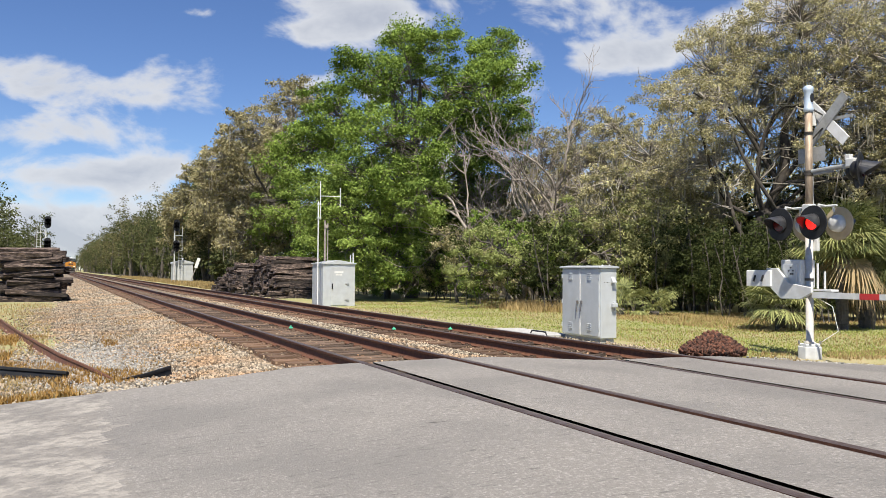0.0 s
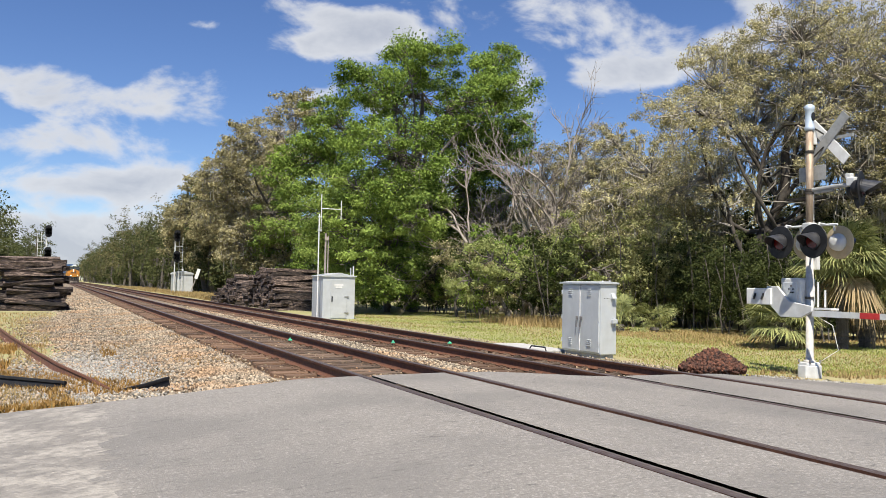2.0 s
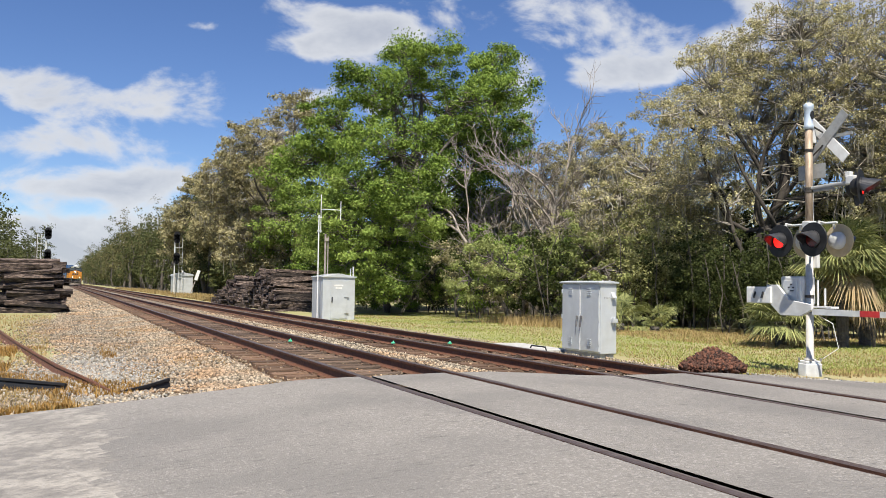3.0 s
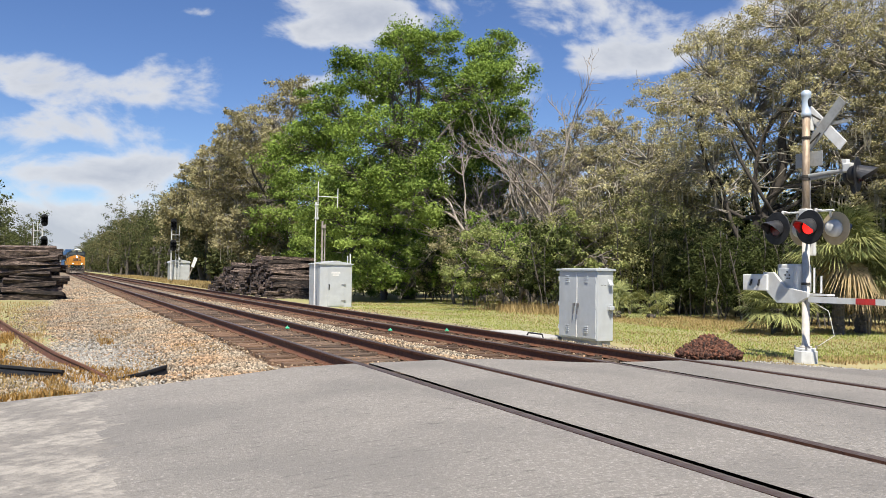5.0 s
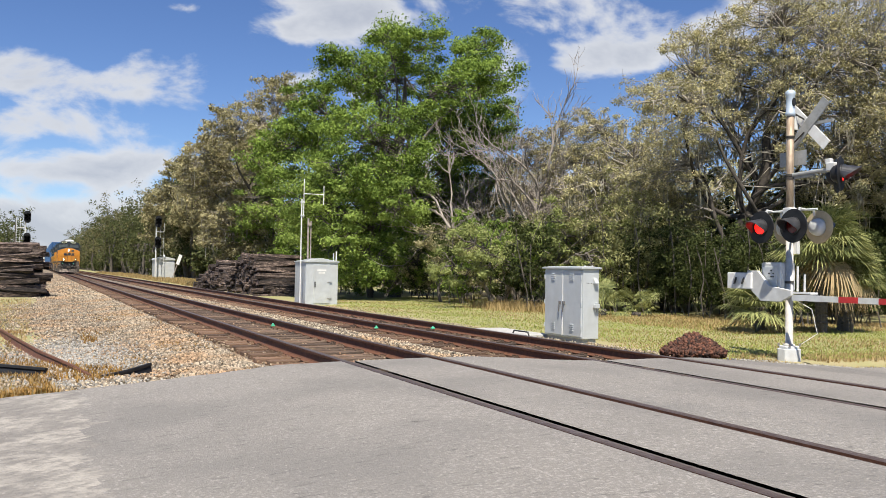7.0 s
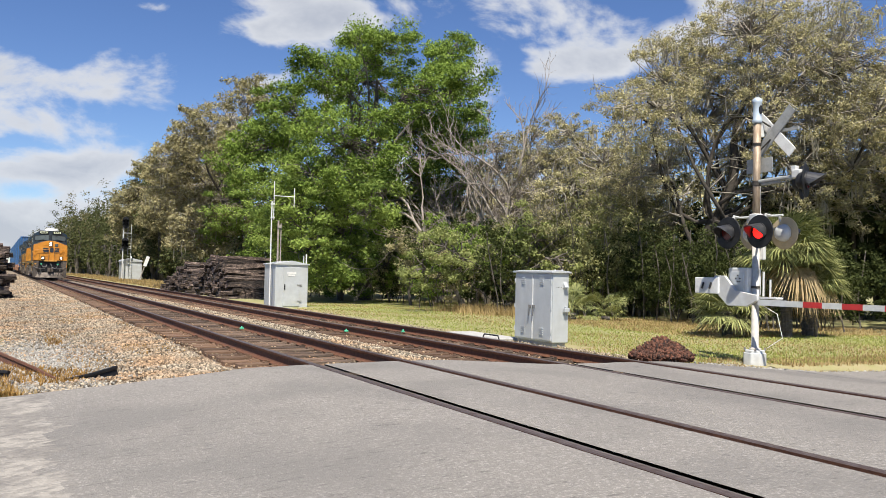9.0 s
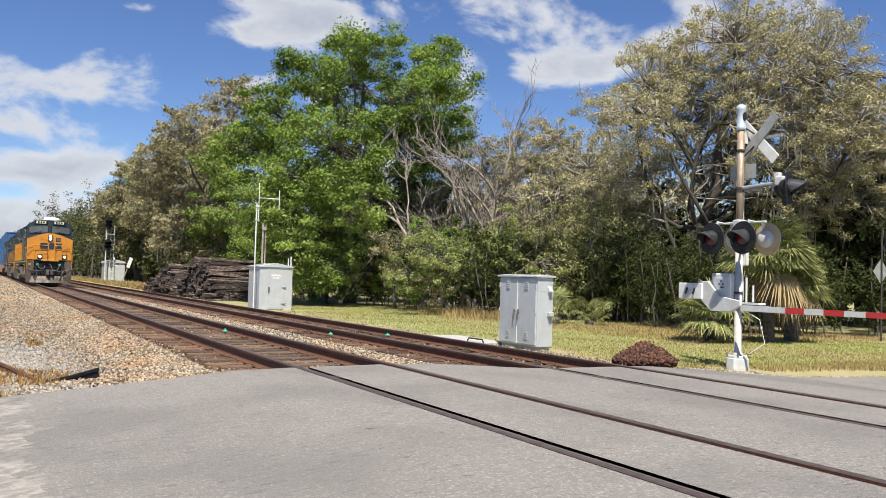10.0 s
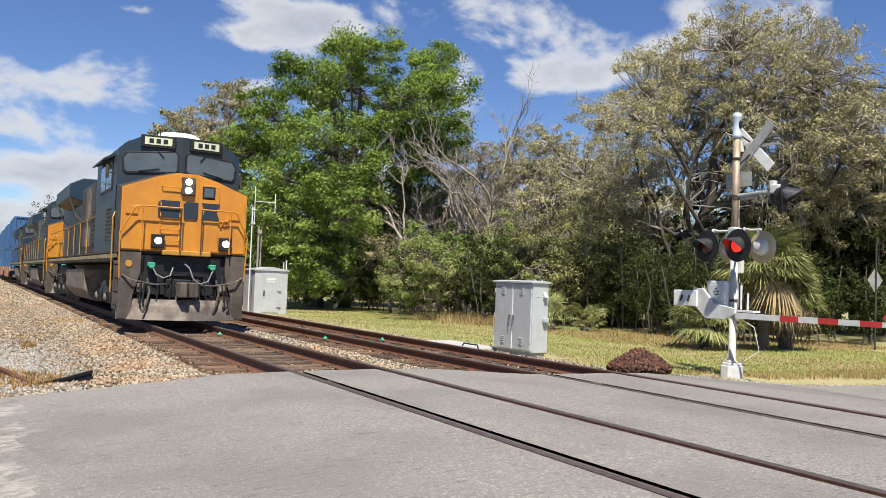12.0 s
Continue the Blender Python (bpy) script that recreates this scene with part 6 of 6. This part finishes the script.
def block_signal(x, y, h, ladder_side, label):
    """A mast with two heads on black backgrounds, a ladder and a small platform."""
    s = thing("block_signal", pose(x, y, -0.4), label, "railway signal", "block signals beside the line")
    bm = B()
    rod(bm, (0, 0, 0), (0, 0, h), 0.08, seg=10)
    part("mast", bm, M["alu"], s)
    for z in (h - 0.3, h - 2.9):
        hd = part("signal_head", boxed(0.05, 0.35, -0.25, 0.15, z - 0.75, z + 0.5, bevel=0.05), M["black"], s, "black signal head")
        bm = B()
        lathe(bm, [(0.38, -0.01), (0.38, 0.01)], 24, pose(0.2, -0.27, z + 0.25, 90, 0, 0))
        lathe(bm, [(0.38, -0.01), (0.38, 0.01)], 24, pose(0.2, -0.27, z - 0.45, 90, 0, 0))
        box(bm, -0.18, 0.58, -0.28, -0.26, z - 0.45, z + 0.25)
        part("background", bm, M["black"], hd)
        for dz in (0.25, -0.1, -0.45):
            bm = B()
            lathe(bm, [(0.13, 0.0), (0.13, 0.25), (0.12, 0.25), (0.12, 0.0)], 14, pose(0.2, -0.27, z + dz, 90, 0, 0))
            part("visor", bm, M["black"], hd)
    for dx in (-0.2, 0.2):
        bm = B()
        rod(bm, (ladder_side * 0.75 + dx, 0.2, 0), (ladder_side * 0.75 + dx, 0.2, h - 0.5), 0.03, seg=6)
        part("ladder_rail", bm, M["alu"], s)
    for k in range(14):
        bm = B()
        rod(bm, (ladder_side * 0.75 - 0.2, 0.2, 0.5 + 0.42 * k), (ladder_side * 0.75 + 0.2, 0.2, 0.5 + 0.42 * k), 0.018, seg=5)
        part("rung", bm, M["alu"], s)
    for z in (h - 1.7, h - 3.6):
        part("platform", boxed(min(0, ladder_side * 0.95), max(0, ladder_side * 0.95), -0.1, 0.3, z, z + 0.06), M["alu"], s)
    return s


signal_hut()
leaning_panel()
block_signal(9.0, 109.2, 7.6, 1, "tall block signal with two black heads beside the hut")
block_signal(-5.6, 110.0, 7.6, -1, "tall block signal with two black heads and a ladder")

# ------------------------------------------------------------------ piles of old ties


def tie_mesh(rnd, L=2.55):
    bm = B()
    w, h = rnd.uniform(0.10, 0.125), rnd.uniform(0.075, 0.095)
    vs = []
    for x in (-L / 2, -L / 6, L / 6, L / 2):
        j = [rnd.uniform(-0.015, 0.015) for _ in range(8)]
        vs.append([bm.verts.new((x + j[4 + k] * (1 if abs(x) > 1 else 0), a * w + j[k], b * h + j[3 - k])) for k, (a, b) in enumerate(((-1, -1), (1, -1), (1, 1), (-1, 1)))])
    for a, b in zip(vs, vs[1:]):
        for i in range(4):
            bm.faces.new((a[i], b[i], b[(i + 1) % 4], a[(i + 1) % 4]))
    e0, e1 = bm.faces.new(vs[0]), bm.faces.new(vs[-1][::-1])
    bmesh.ops.recalc_face_normals(bm, faces=bm.faces)
    e0.material_index = e1.material_index = 1
    return mesh_of("tie", bm, [M["tie_pile"], M["tie_end"]])


rnd = random.Random(8)
TIES = [tie_mesh(rnd) for _ in range(10)]


def tie_pile(x, y, z, length, courses, taper, label, turn=1.2, limit=300):
    """Ties lie across the line, heaped course on course; the heap runs along y."""
    p = thing("tie_pile", pose(x, y, z), label, "timber pile", "piles of old ties")
    n = 0
    for c in range(courses):
        a, b = taper * c * 0.5, length - taper * c * 1.0
        yy = a
        while yy < b and n < limit:
            o = new("tie", TIES[rnd.randrange(10)])
            o.parent = p
            o.matrix_basis = pose(rnd.gauss(0, 0.19), yy + rnd.uniform(-0.07, 0.07), 0.09 + 0.172 * c + rnd.uniform(-0.03, 0.03), rnd.uniform(-30, 30), rnd.gauss(0, turn * 1.2), rnd.gauss(0, turn * 2.4))
            yy += rnd.uniform(0.24, 0.34) if c < courses - 2 else rnd.uniform(0.3, 0.9)
            n += 1
    return p


tie_pile(-5.45, 43.4, -0.40, 1.9, 15, 0.03, "stack of old dark railway ties on bare ground", 3.2)
tie_pile(8.1, 46.6, -0.42, 8.6, 14, 0.24, "long heap of old dark railway ties beside the track", 3.0)
tie_pile(8.1, 55.0, -0.42, 13.0, 12, 0.75, "long heap of old dark railway ties with a sloping end", 2.6)

# ------------------------------------------------------------------ scrap and small things


def rail_piece(name, pts, label, tilt=0, material=None):
    """A cast-off length of rail along a line of points."""
    t = thing(name, pose(*pts[0]), label, "scrap rail", "cast-off rails")
    bm = B()
    ring = None
    P = [Vector(p) - Vector(pts[0]) for p in pts]
    for i, p in enumerate(P):
        d = (P[min(i + 1, len(P) - 1)] - P[max(i - 1, 0)]).normalized()
        side = Vector((d.y, -d.x, 0)).normalized()
        up = side.cross(d)
        side, up = side * math.cos(radians(tilt)) + up * math.sin(radians(tilt)), up * math.cos(radians(tilt)) - side * math.sin(radians(tilt))
        vs = [bm.verts.new(p + side * a + up * (b + 0.186)) for a, b in RAIL]
        if ring:
            for k in range(len(vs)):
                bm.faces.new((ring[k], vs[k], vs[(k + 1) % len(vs)], ring[(k + 1) % len(vs)]))
        else:
            bm.faces.new(vs[::-1])
        ring = vs
    bm.faces.new(ring)
    bmesh.ops.recalc_face_normals(bm, faces=bm.faces)
    part("rail", bm, material or M["rust_rail"], t)
    return t


rail_piece("bent_rail", [(-5.95, 27.0, -0.37), (-5.76, 25.2, -0.36), (-5.27, 21.2, -0.35), (-4.86, 18.1, -0.34), (-4.46, 15.3, -0.34), (-4.26, 14.3, -0.35), (-4.06, 13.5, -0.38), (-3.80, 12.5, -0.45)], "bent rusty rail lying in dry grass", 22)
rail_piece("scrap_rail", [(-6.2, 13.9, -0.33), (-5.2, 13.5, -0.33), (-4.35, 12.95, -0.38)], "dark rusty rail half buried in dry grass", 14, M["black"])
rail_piece("scrap_rail", [(-3.66, 12.4, -0.46), (-3.25, 12.60, -0.40), (-2.92, 12.83, -0.34)], "short black cut-off of rail on the ballast", 12, M["black"])


def spike_heap():
    """A heap of rusty spikes and plates."""
    rng = np.random.default_rng(3)
    n = 1500
    r = np.sqrt(rng.random(n)) * 0.52
    a = rng.uniform(0, 2 * math.pi, n)
    x, y = r * np.cos(a) * 1.15, r * np.sin(a) * 0.9
    z = 0.36 * (1 - (r / 0.56) ** 1.25) * rng.uniform(0.75, 1.0, n)
    v = np.array([[sx * 0.085, sy * 0.011, sz * 0.011] for sx in (-1, 1) for sy in (-1, 1) for sz in (-1, 1)])
    v[4:, 1:] *= 1.9
    f = np.array([[0, 1, 3, 2], [4, 6, 7, 5], [0, 4, 5, 1], [2, 3, 7, 6], [0, 2, 6, 4], [1, 5, 7, 3]])
    V = np.einsum("nij,kj->nki", rot_stack(rng, n), v) + np.stack([x, y, z + 0.02], 1)[:, None]
    F = (f[None] + 8 * np.arange(n)[:, None, None]).reshape(-1, 4)
    h = thing("spike_heap", pose(6.35, 11.75, -0.22), "heap of rusty brown track spikes beside the road", "scrap heap")
    o = new("spike_layer", np_mesh("spike_layer", V.reshape(-1, 3), F, M["scrap_rust"]))
    o.parent = h
    tagged(o, kind="stuff")
    bm = B()
    lathe(bm, [(0.5, -0.14), (0.36, 0.02), (0.2, 0.16), (0.05, 0.26)], 20)
    part("heap_core", bm, M["scrap_rust"], h)


spike_heap()


def cable_slab():
    c = thing("cable_vault", pose(6.15, 17.3, -0.44), "low pale concrete cable vault lid beside the track", "vault")
    part("lid", boxed(0, 0.9, 0.1, 2.6, 0.0, 0.16, bevel=0.015), M["concrete"], c)
    bm = B()
    pipe(bm, [(0.1, 0.7, 0.17), (0.08, 0.6, 0.24), (0.1, -0.0, 0.24), (0.12, -0.1, 0.02)], 0.018, 6)
    part("cable", bm, M["black"], c)


cable_slab()
for x, y, z in ((0.62, 19.67, -0.08), (3.24, 19.63, -0.17), (4.72, 19.44, -0.19)):
    bm = B()
    box(bm, -0.045, 0.045, -0.04, 0.04, -0.06, -0.02, 0.01)
    lathe(bm, [(0.02, -0.02), (0.022, 0.0), (0.01, 0.015)], 10)
    k = tagged(new("rail_marker", mesh_of("rail_marker", bm, M["green_paint"])), "small green painted marker at the rail's foot", "marker", "green markers at the rails")
    k.matrix_world = pose(x, y, z)



def fence_post(x, y, z, hgt, label):
    bm = B()
    lathe(bm, [(0.05, 0.0), (0.055, 0.3), (0.048, hgt - 0.02), (0.03, hgt)], 8)
    o = tagged(new("fence_post", mesh_of("fence_post", bm, M["bark"])), label, "fence post", "old fence posts by the woods")
    o.matrix_world = pose(x, y, z, 2, 1, 0)


fence_post(18.5, 18.3, -0.46, 1.25, "short weathered wooden fence post in the grass")
fence_post(17.55, 17.2, -0.46, 1.2, "short weathered wooden fence post in the grass")


def road_sign():
    c = thing("road_sign", pose(22.3, 17.6, -0.5), "diamond road sign on a thin post, seen from behind", "road sign")
    bm = B()
    rod(bm, (0, 0, 0), (0, 0, 3.9), 0.03, seg=8)
    part("post", bm, M["grime"], c)
    part("panel", slab([(0, 2.0), (0.42, 2.42), (0, 2.84), (-0.42, 2.42)], 1, 0.03, 0.035), M["sign_back"], c, "bare metal back of a sign panel")


road_sign()


def low_fence():
    f = thing("low_fence", pose(18.6, 44.0, -0.45), "short grey rail fence in tall grass", "fence")
    for k in range(4):
        part("post", boxed(0.9 * k - 0.04, 0.9 * k + 0.04, -0.04, 0.04, 0, 0.85), M["dead_wood"], f)
    for z in (0.35, 0.75):
        part("rail", boxed(-0.1, 2.8, -0.06, -0.04, z - 0.05, z + 0.05), M["dead_wood"], f)


low_fence()

# ------------------------------------------------------------------ palms, grass and dry weeds


def fan_leaf(rng, V, F, origin, heading, rise, stalk, size, droop):
    """One fan: a stalk and a spray of narrow folded blades."""
    o = np.asarray(origin, float)
    d = np.array([math.cos(heading) * math.cos(rise), math.sin(heading) * math.cos(rise), math.sin(rise)])
    hub = o + d * stalk
    side = np.array([-math.sin(heading), math.cos(heading), 0])
    up = np.cross(d, side)
    w = side * 0.018
    b = len(V)
    V += [o - w, o + w, hub + w * 0.6, hub - w * 0.6]
    F.append((b, b + 1, b + 2, b + 3))
    n = 30
    for i in range(n):
        a = radians(-115 + 230 * i / (n - 1)) + rng.normal() * 0.03
        e = d * math.cos(a) + side * math.sin(a)
        L = size * (0.72 + 0.28 * math.cos(a * 0.6)) * rng.uniform(0.9, 1.08)
        m_ = hub + e * L * 0.55 + up * 0.05
        t_ = hub + e * L
        t_[2] -= droop * L * rng.uniform(0.6, 1.4)
        m_[2] -= droop * L * 0.2
        q = np.cross(e, up) * size * 0.024
        b = len(V)
        V += [hub, m_ - q, t_, m_ + q]
        F.append((b, b + 1, b + 2, b + 3))


def palm(x, y, h, crown, n, seed, label, dry=8, size=0.75):
    rng = np.random.default_rng(seed)
    p = thing("palm", pose(x, y, -0.42), label, "palm", "palms at the wood's edge")
    bm = B()
    prof, z = [], -0.1
    while z < h:
        prof += [(0.19 + rng.uniform(-0.02, 0.02), z), (0.16, z + 0.09)]
        z += 0.1
    lathe(bm, prof, 12)
    part("trunk", bm, M["bark"], p)
    for nm, cnt, mt, lo, hi in (("fronds", n, "palm", -0.25, 1.3), ("dry_fronds", dry, "palm_dry", -1.25, -0.5)):
        V, F = [], []
        for i in range(cnt):
            fan_leaf(rng, V, F, (0, 0, h + rng.uniform(-0.25, 0.15)), rng.uniform(0, 2 * math.pi), rng.uniform(lo, hi), crown * rng.uniform(0.7, 1.15), size * rng.uniform(0.8, 1.2), 0.3 if nm == "fronds" else 0.7)
        o = new("crown" if nm == "fronds" else "dry_skirt", np_mesh(nm, np.array(V), np.array(F), M[mt]))
        o.parent = p
        tagged(o, "glossy green fan fronds" if nm == "fronds" else "straw-coloured dead fronds")
    return p


palm(16.5, 17.4, 2.5, 0.85, 130, 41, "leafy cabbage palm with fan fronds and a dry skirt", 7, 0.85)
palm(17.7, 17.6, 1.7, 0.8, 60, 42, "leafy cabbage palm with arching fan fronds", 3, 0.7)
palm(14.9, 18.2, 0.75, 0.8, 44, 43, "low palm with hanging fan fronds", 6, 0.7)
palm(15.4, 26.6, 0.25, 0.75, 22, 44, "low saw palmetto at the wood's edge", 6, 0.62)
palm(16.6, 26.0, 0.2, 0.7, 16, 45, "low saw palmetto with straw-coloured fronds", 5, 0.6)


def blades(name, rng, x, y, z, h, material, label, lean=0.5, width=0.012):
    n = len(x)
    a = rng.uniform(0, 2 * math.pi, n)
    d = np.stack([np.cos(a), np.sin(a), np.zeros(n)], 1)
    s = np.stack([-np.sin(a), np.cos(a), np.zeros(n)], 1) * (width * rng.uniform(0.6, 1.6, n))[:, None]
    p = np.stack([x, y, z - 0.02], 1)
    tip = p + d * (h * lean * rng.random(n))[:, None]
    tip[:, 2] += h
    v = np.stack([p - s, p + s, tip], 1).reshape(-1, 3)
    return tagged(new(name, np_mesh(name, v, np.arange(n * 3).reshape(n, 3), M[material])), label, "grass", kind="stuff")


rng = np.random.default_rng(77)


def strip(n, x0, x1, y0, y1, power=1.6):
    return rng.uniform(x0, x1, n), y0 + (y1 - y0) * rng.random(n) ** power


def soil_at(x, y):
    return soil(x, y)


x, y = strip(130000, 6.9, 21, 11.4, 46)
keep = ~((x < 7.5) & (y > 15.3) & (y < 17.6)) & ~((x < 8.4) & (y > 35.5)) & ~((x < 7.2) & (y > 17.2) & (y < 20.2)) & ~((np.abs(x - 8.33) < 0.6) & (y < 11.9))
x, y = x[keep], y[keep]
g = (np.sin(x * 0.9 + 2 * np.sin(y * 0.35)) + np.sin(y * 0.5 + x * 0.3)) * 0.2 + 0.75
dry = rng.random(len(x)) > g
blades("grass", rng, x[~dry], y[~dry], soil_at(x[~dry], y[~dry]), rng.uniform(0.025, 0.075, (~dry).sum()), "grass", "short green grass on the right of way", 0.9, 0.016)
blades("dry_grass", rng, x[dry], y[dry], soil_at(x[dry], y[dry]), rng.uniform(0.025, 0.08, dry.sum()), "grass_dry", "straw-coloured dry grass mixed in the verge", 0.9, 0.014)
x, y = strip(14000, 7.0, 22, 10.75, 12.3, 1.2)
keep = ~((np.abs(x - 8.33) < 0.45) & (np.abs(y - 11.35) < 0.45)) & ~((np.abs(x - 6.35) < 0.7))
x, y = x[keep], y[keep]
blades("verge_grass", rng, x, y, soil_at(x, y), rng.uniform(0.03, 0.11, len(x)), "grass_dry", "dry grass along the road's edge", 0.9, 0.012)
x, y = rng.normal(14.6, 0.9, 3600), rng.normal(31.0, 1.5, 3600)
blades("tall_dry_grass", rng, x, y, soil_at(x, y), rng.uniform(0.15, 0.5, 3600), "grass_dry", "tall straw-coloured grass by the woods", 0.9, 0.012)
x, y = strip(22000, 13.5, 24, 17.5, 27, 1.0)
blades("wood_edge_grass", rng, x, y, soil_at(x, y), rng.uniform(0.03, 0.13, len(x)), "grass_dry", "brown grass at the foot of the trees", 1.1, 0.016)
x, y = strip(34000, -9.5, -3.9, 10.85, 16.5, 1.0)
keep = (x < -3.9 - (y - 10.8) * 0.28) & (rng.random(len(x)) < 0.85)
x, y = x[keep], y[keep]
blades("west_dry_grass", rng, x, y, np.maximum(soil_at(x, y), np.where(x > -5.2, bed_z(x), -9)), rng.uniform(0.03, 0.11, len(x)), "grass_dry", "straw-coloured weeds beside the road", 0.9, 0.013)
x, y = strip(52000, -9.0, -3.3, 10.9, 22, 1.5)
spots = np.sin(x * 2.3 + 1.7 * np.sin(y * 0.9)) + np.sin(y * 1.3 + x) + 0.8 * (x < -4.3 - (y - 12) * 0.1)
keep = (spots > 0.3) & ~((x > -5.2) & (y > 15.5) & (y < 21) & (x < -3.6))
x, y = x[keep], y[keep]
blades("orange_weeds", rng, x, y, np.maximum(soil_at(x, y), np.where(x > -5.2, bed_z(x), -9)) + 0.02, rng.uniform(0.03, 0.10, len(x)), "weed", "withered orange-brown weeds growing through the ballast", 0.9, 0.012)
x, y = strip(9000, -3.6, -1.5, 11.0, 30, 1.7)
keep = np.sin(x * 2.7 + 2 * np.sin(y * 0.8)) + np.sin(y * 1.1 - x * 1.5) > 0.7
x, y = x[keep], y[keep]
blades("ballast_weeds", rng, x, y, bed_z(x) + 0.02, rng.uniform(0.02, 0.07, len(x)), "weed", "thin withered weeds between the shoulder stones", 0.9, 0.010)
x, y = strip(24000, -14, -4.6, 16.5, 44, 1.4)
keep = (rng.random(len(x)) < 0.7) & ~((x > -7.1) & (y > 41))
x, y = x[keep], y[keep]
blades("west_verge", rng, x, y, np.maximum(soil_at(x, y), np.where(x > -5.2, bed_z(x), -9)), rng.uniform(0.04, 0.14, len(x)), "grass_dry", "sparse dry grass west of the track", 0.9, 0.016)
x, y = strip(16000, -30, -7.5, 40, 110, 1.4)
blades("west_weeds", rng, x, y, soil_at(x, y), rng.uniform(0.2, 0.9, len(x)), "grass_dry", "tall weeds west of the track", 0.5, 0.03)
x, y = strip(22000, 7.0, 13, 62, 190, 1.5)
blades("east_weeds", rng, x, y, soil_at(x, y), rng.uniform(0.1, 0.4, len(x)), "grass_dry", "weeds between the line and the woods", 0.5, 0.04)

# ------------------------------------------------------------------ what moves
# lamp cycle: from each time on, which lamp of the pair shows its lit side (1 far, 2 near, 0 none)
FLASH = [(0.0, 2), (0.09, 1), (0.36, 0), (2.12, 2), (2.77, 1), (3.35, 2), (4.0, 1), (4.7, 2), (5.46, 1), (6.07, 2), (6.7, 1), (7.35, 2), (7.95, 1), (8.6, 2), (9.47, 0), (11.1, 1), (11.44, 2)]


def lens_rows(rest, which):
    """The lens disc turns over about its upright axis between its dark and lit sides."""
    def at(a):
        return rest @ pose(0, 0, 0, 0, a, 0)
    on = FLASH[0][1] == which
    a = 0 if on else 180
    rows = [(0.0, at(a))]
    for t, w in FLASH[1:]:
        want = 0 if w == which else 180
        if want != a:
            step = (want - a) / 3
            rows.append((t - 2 / 30, at(a)))
            rows += [(t - 1 / 30, at(a + step)), (t, at(a + 2 * step)), (t + 1 / 30, at(want))]
            a = want
    rows.append((12.0, at(a)))
    return rows


def motions():
    for car, back in TRAIN:
        y0, y1 = nose_at(0.0) + back, nose_at(12.0) + back
        walk(car, [(0.0, pose(TRAIN_X, y0, 0)), (4.0, pose(TRAIN_X, y0 + (y1 - y0) / 3, 0)), (8.0, pose(TRAIN_X, y0 + (y1 - y0) * 2 / 3, 0)), (12.0, pose(TRAIN_X, y1, 0))])
    turn = TRAIN_SPEED / 0.53 / FPS
    for w in lead_wheels:
        x, y, z = w.location
        walk(w, [(k / FPS, Matrix.Translation((x, y, z)) @ Matrix.Rotation(turn * k, 4, "X")) for k in range(361)])
    for store, which in ((discs_far, 1), (discs_near, 2)):
        for disc, rest in store:
            walk(disc, lens_rows(rest, which))
    for (disc, rest), which in zip(discs_side, (1, 2)):
        walk(disc, lens_rows(rest, which))


motions()
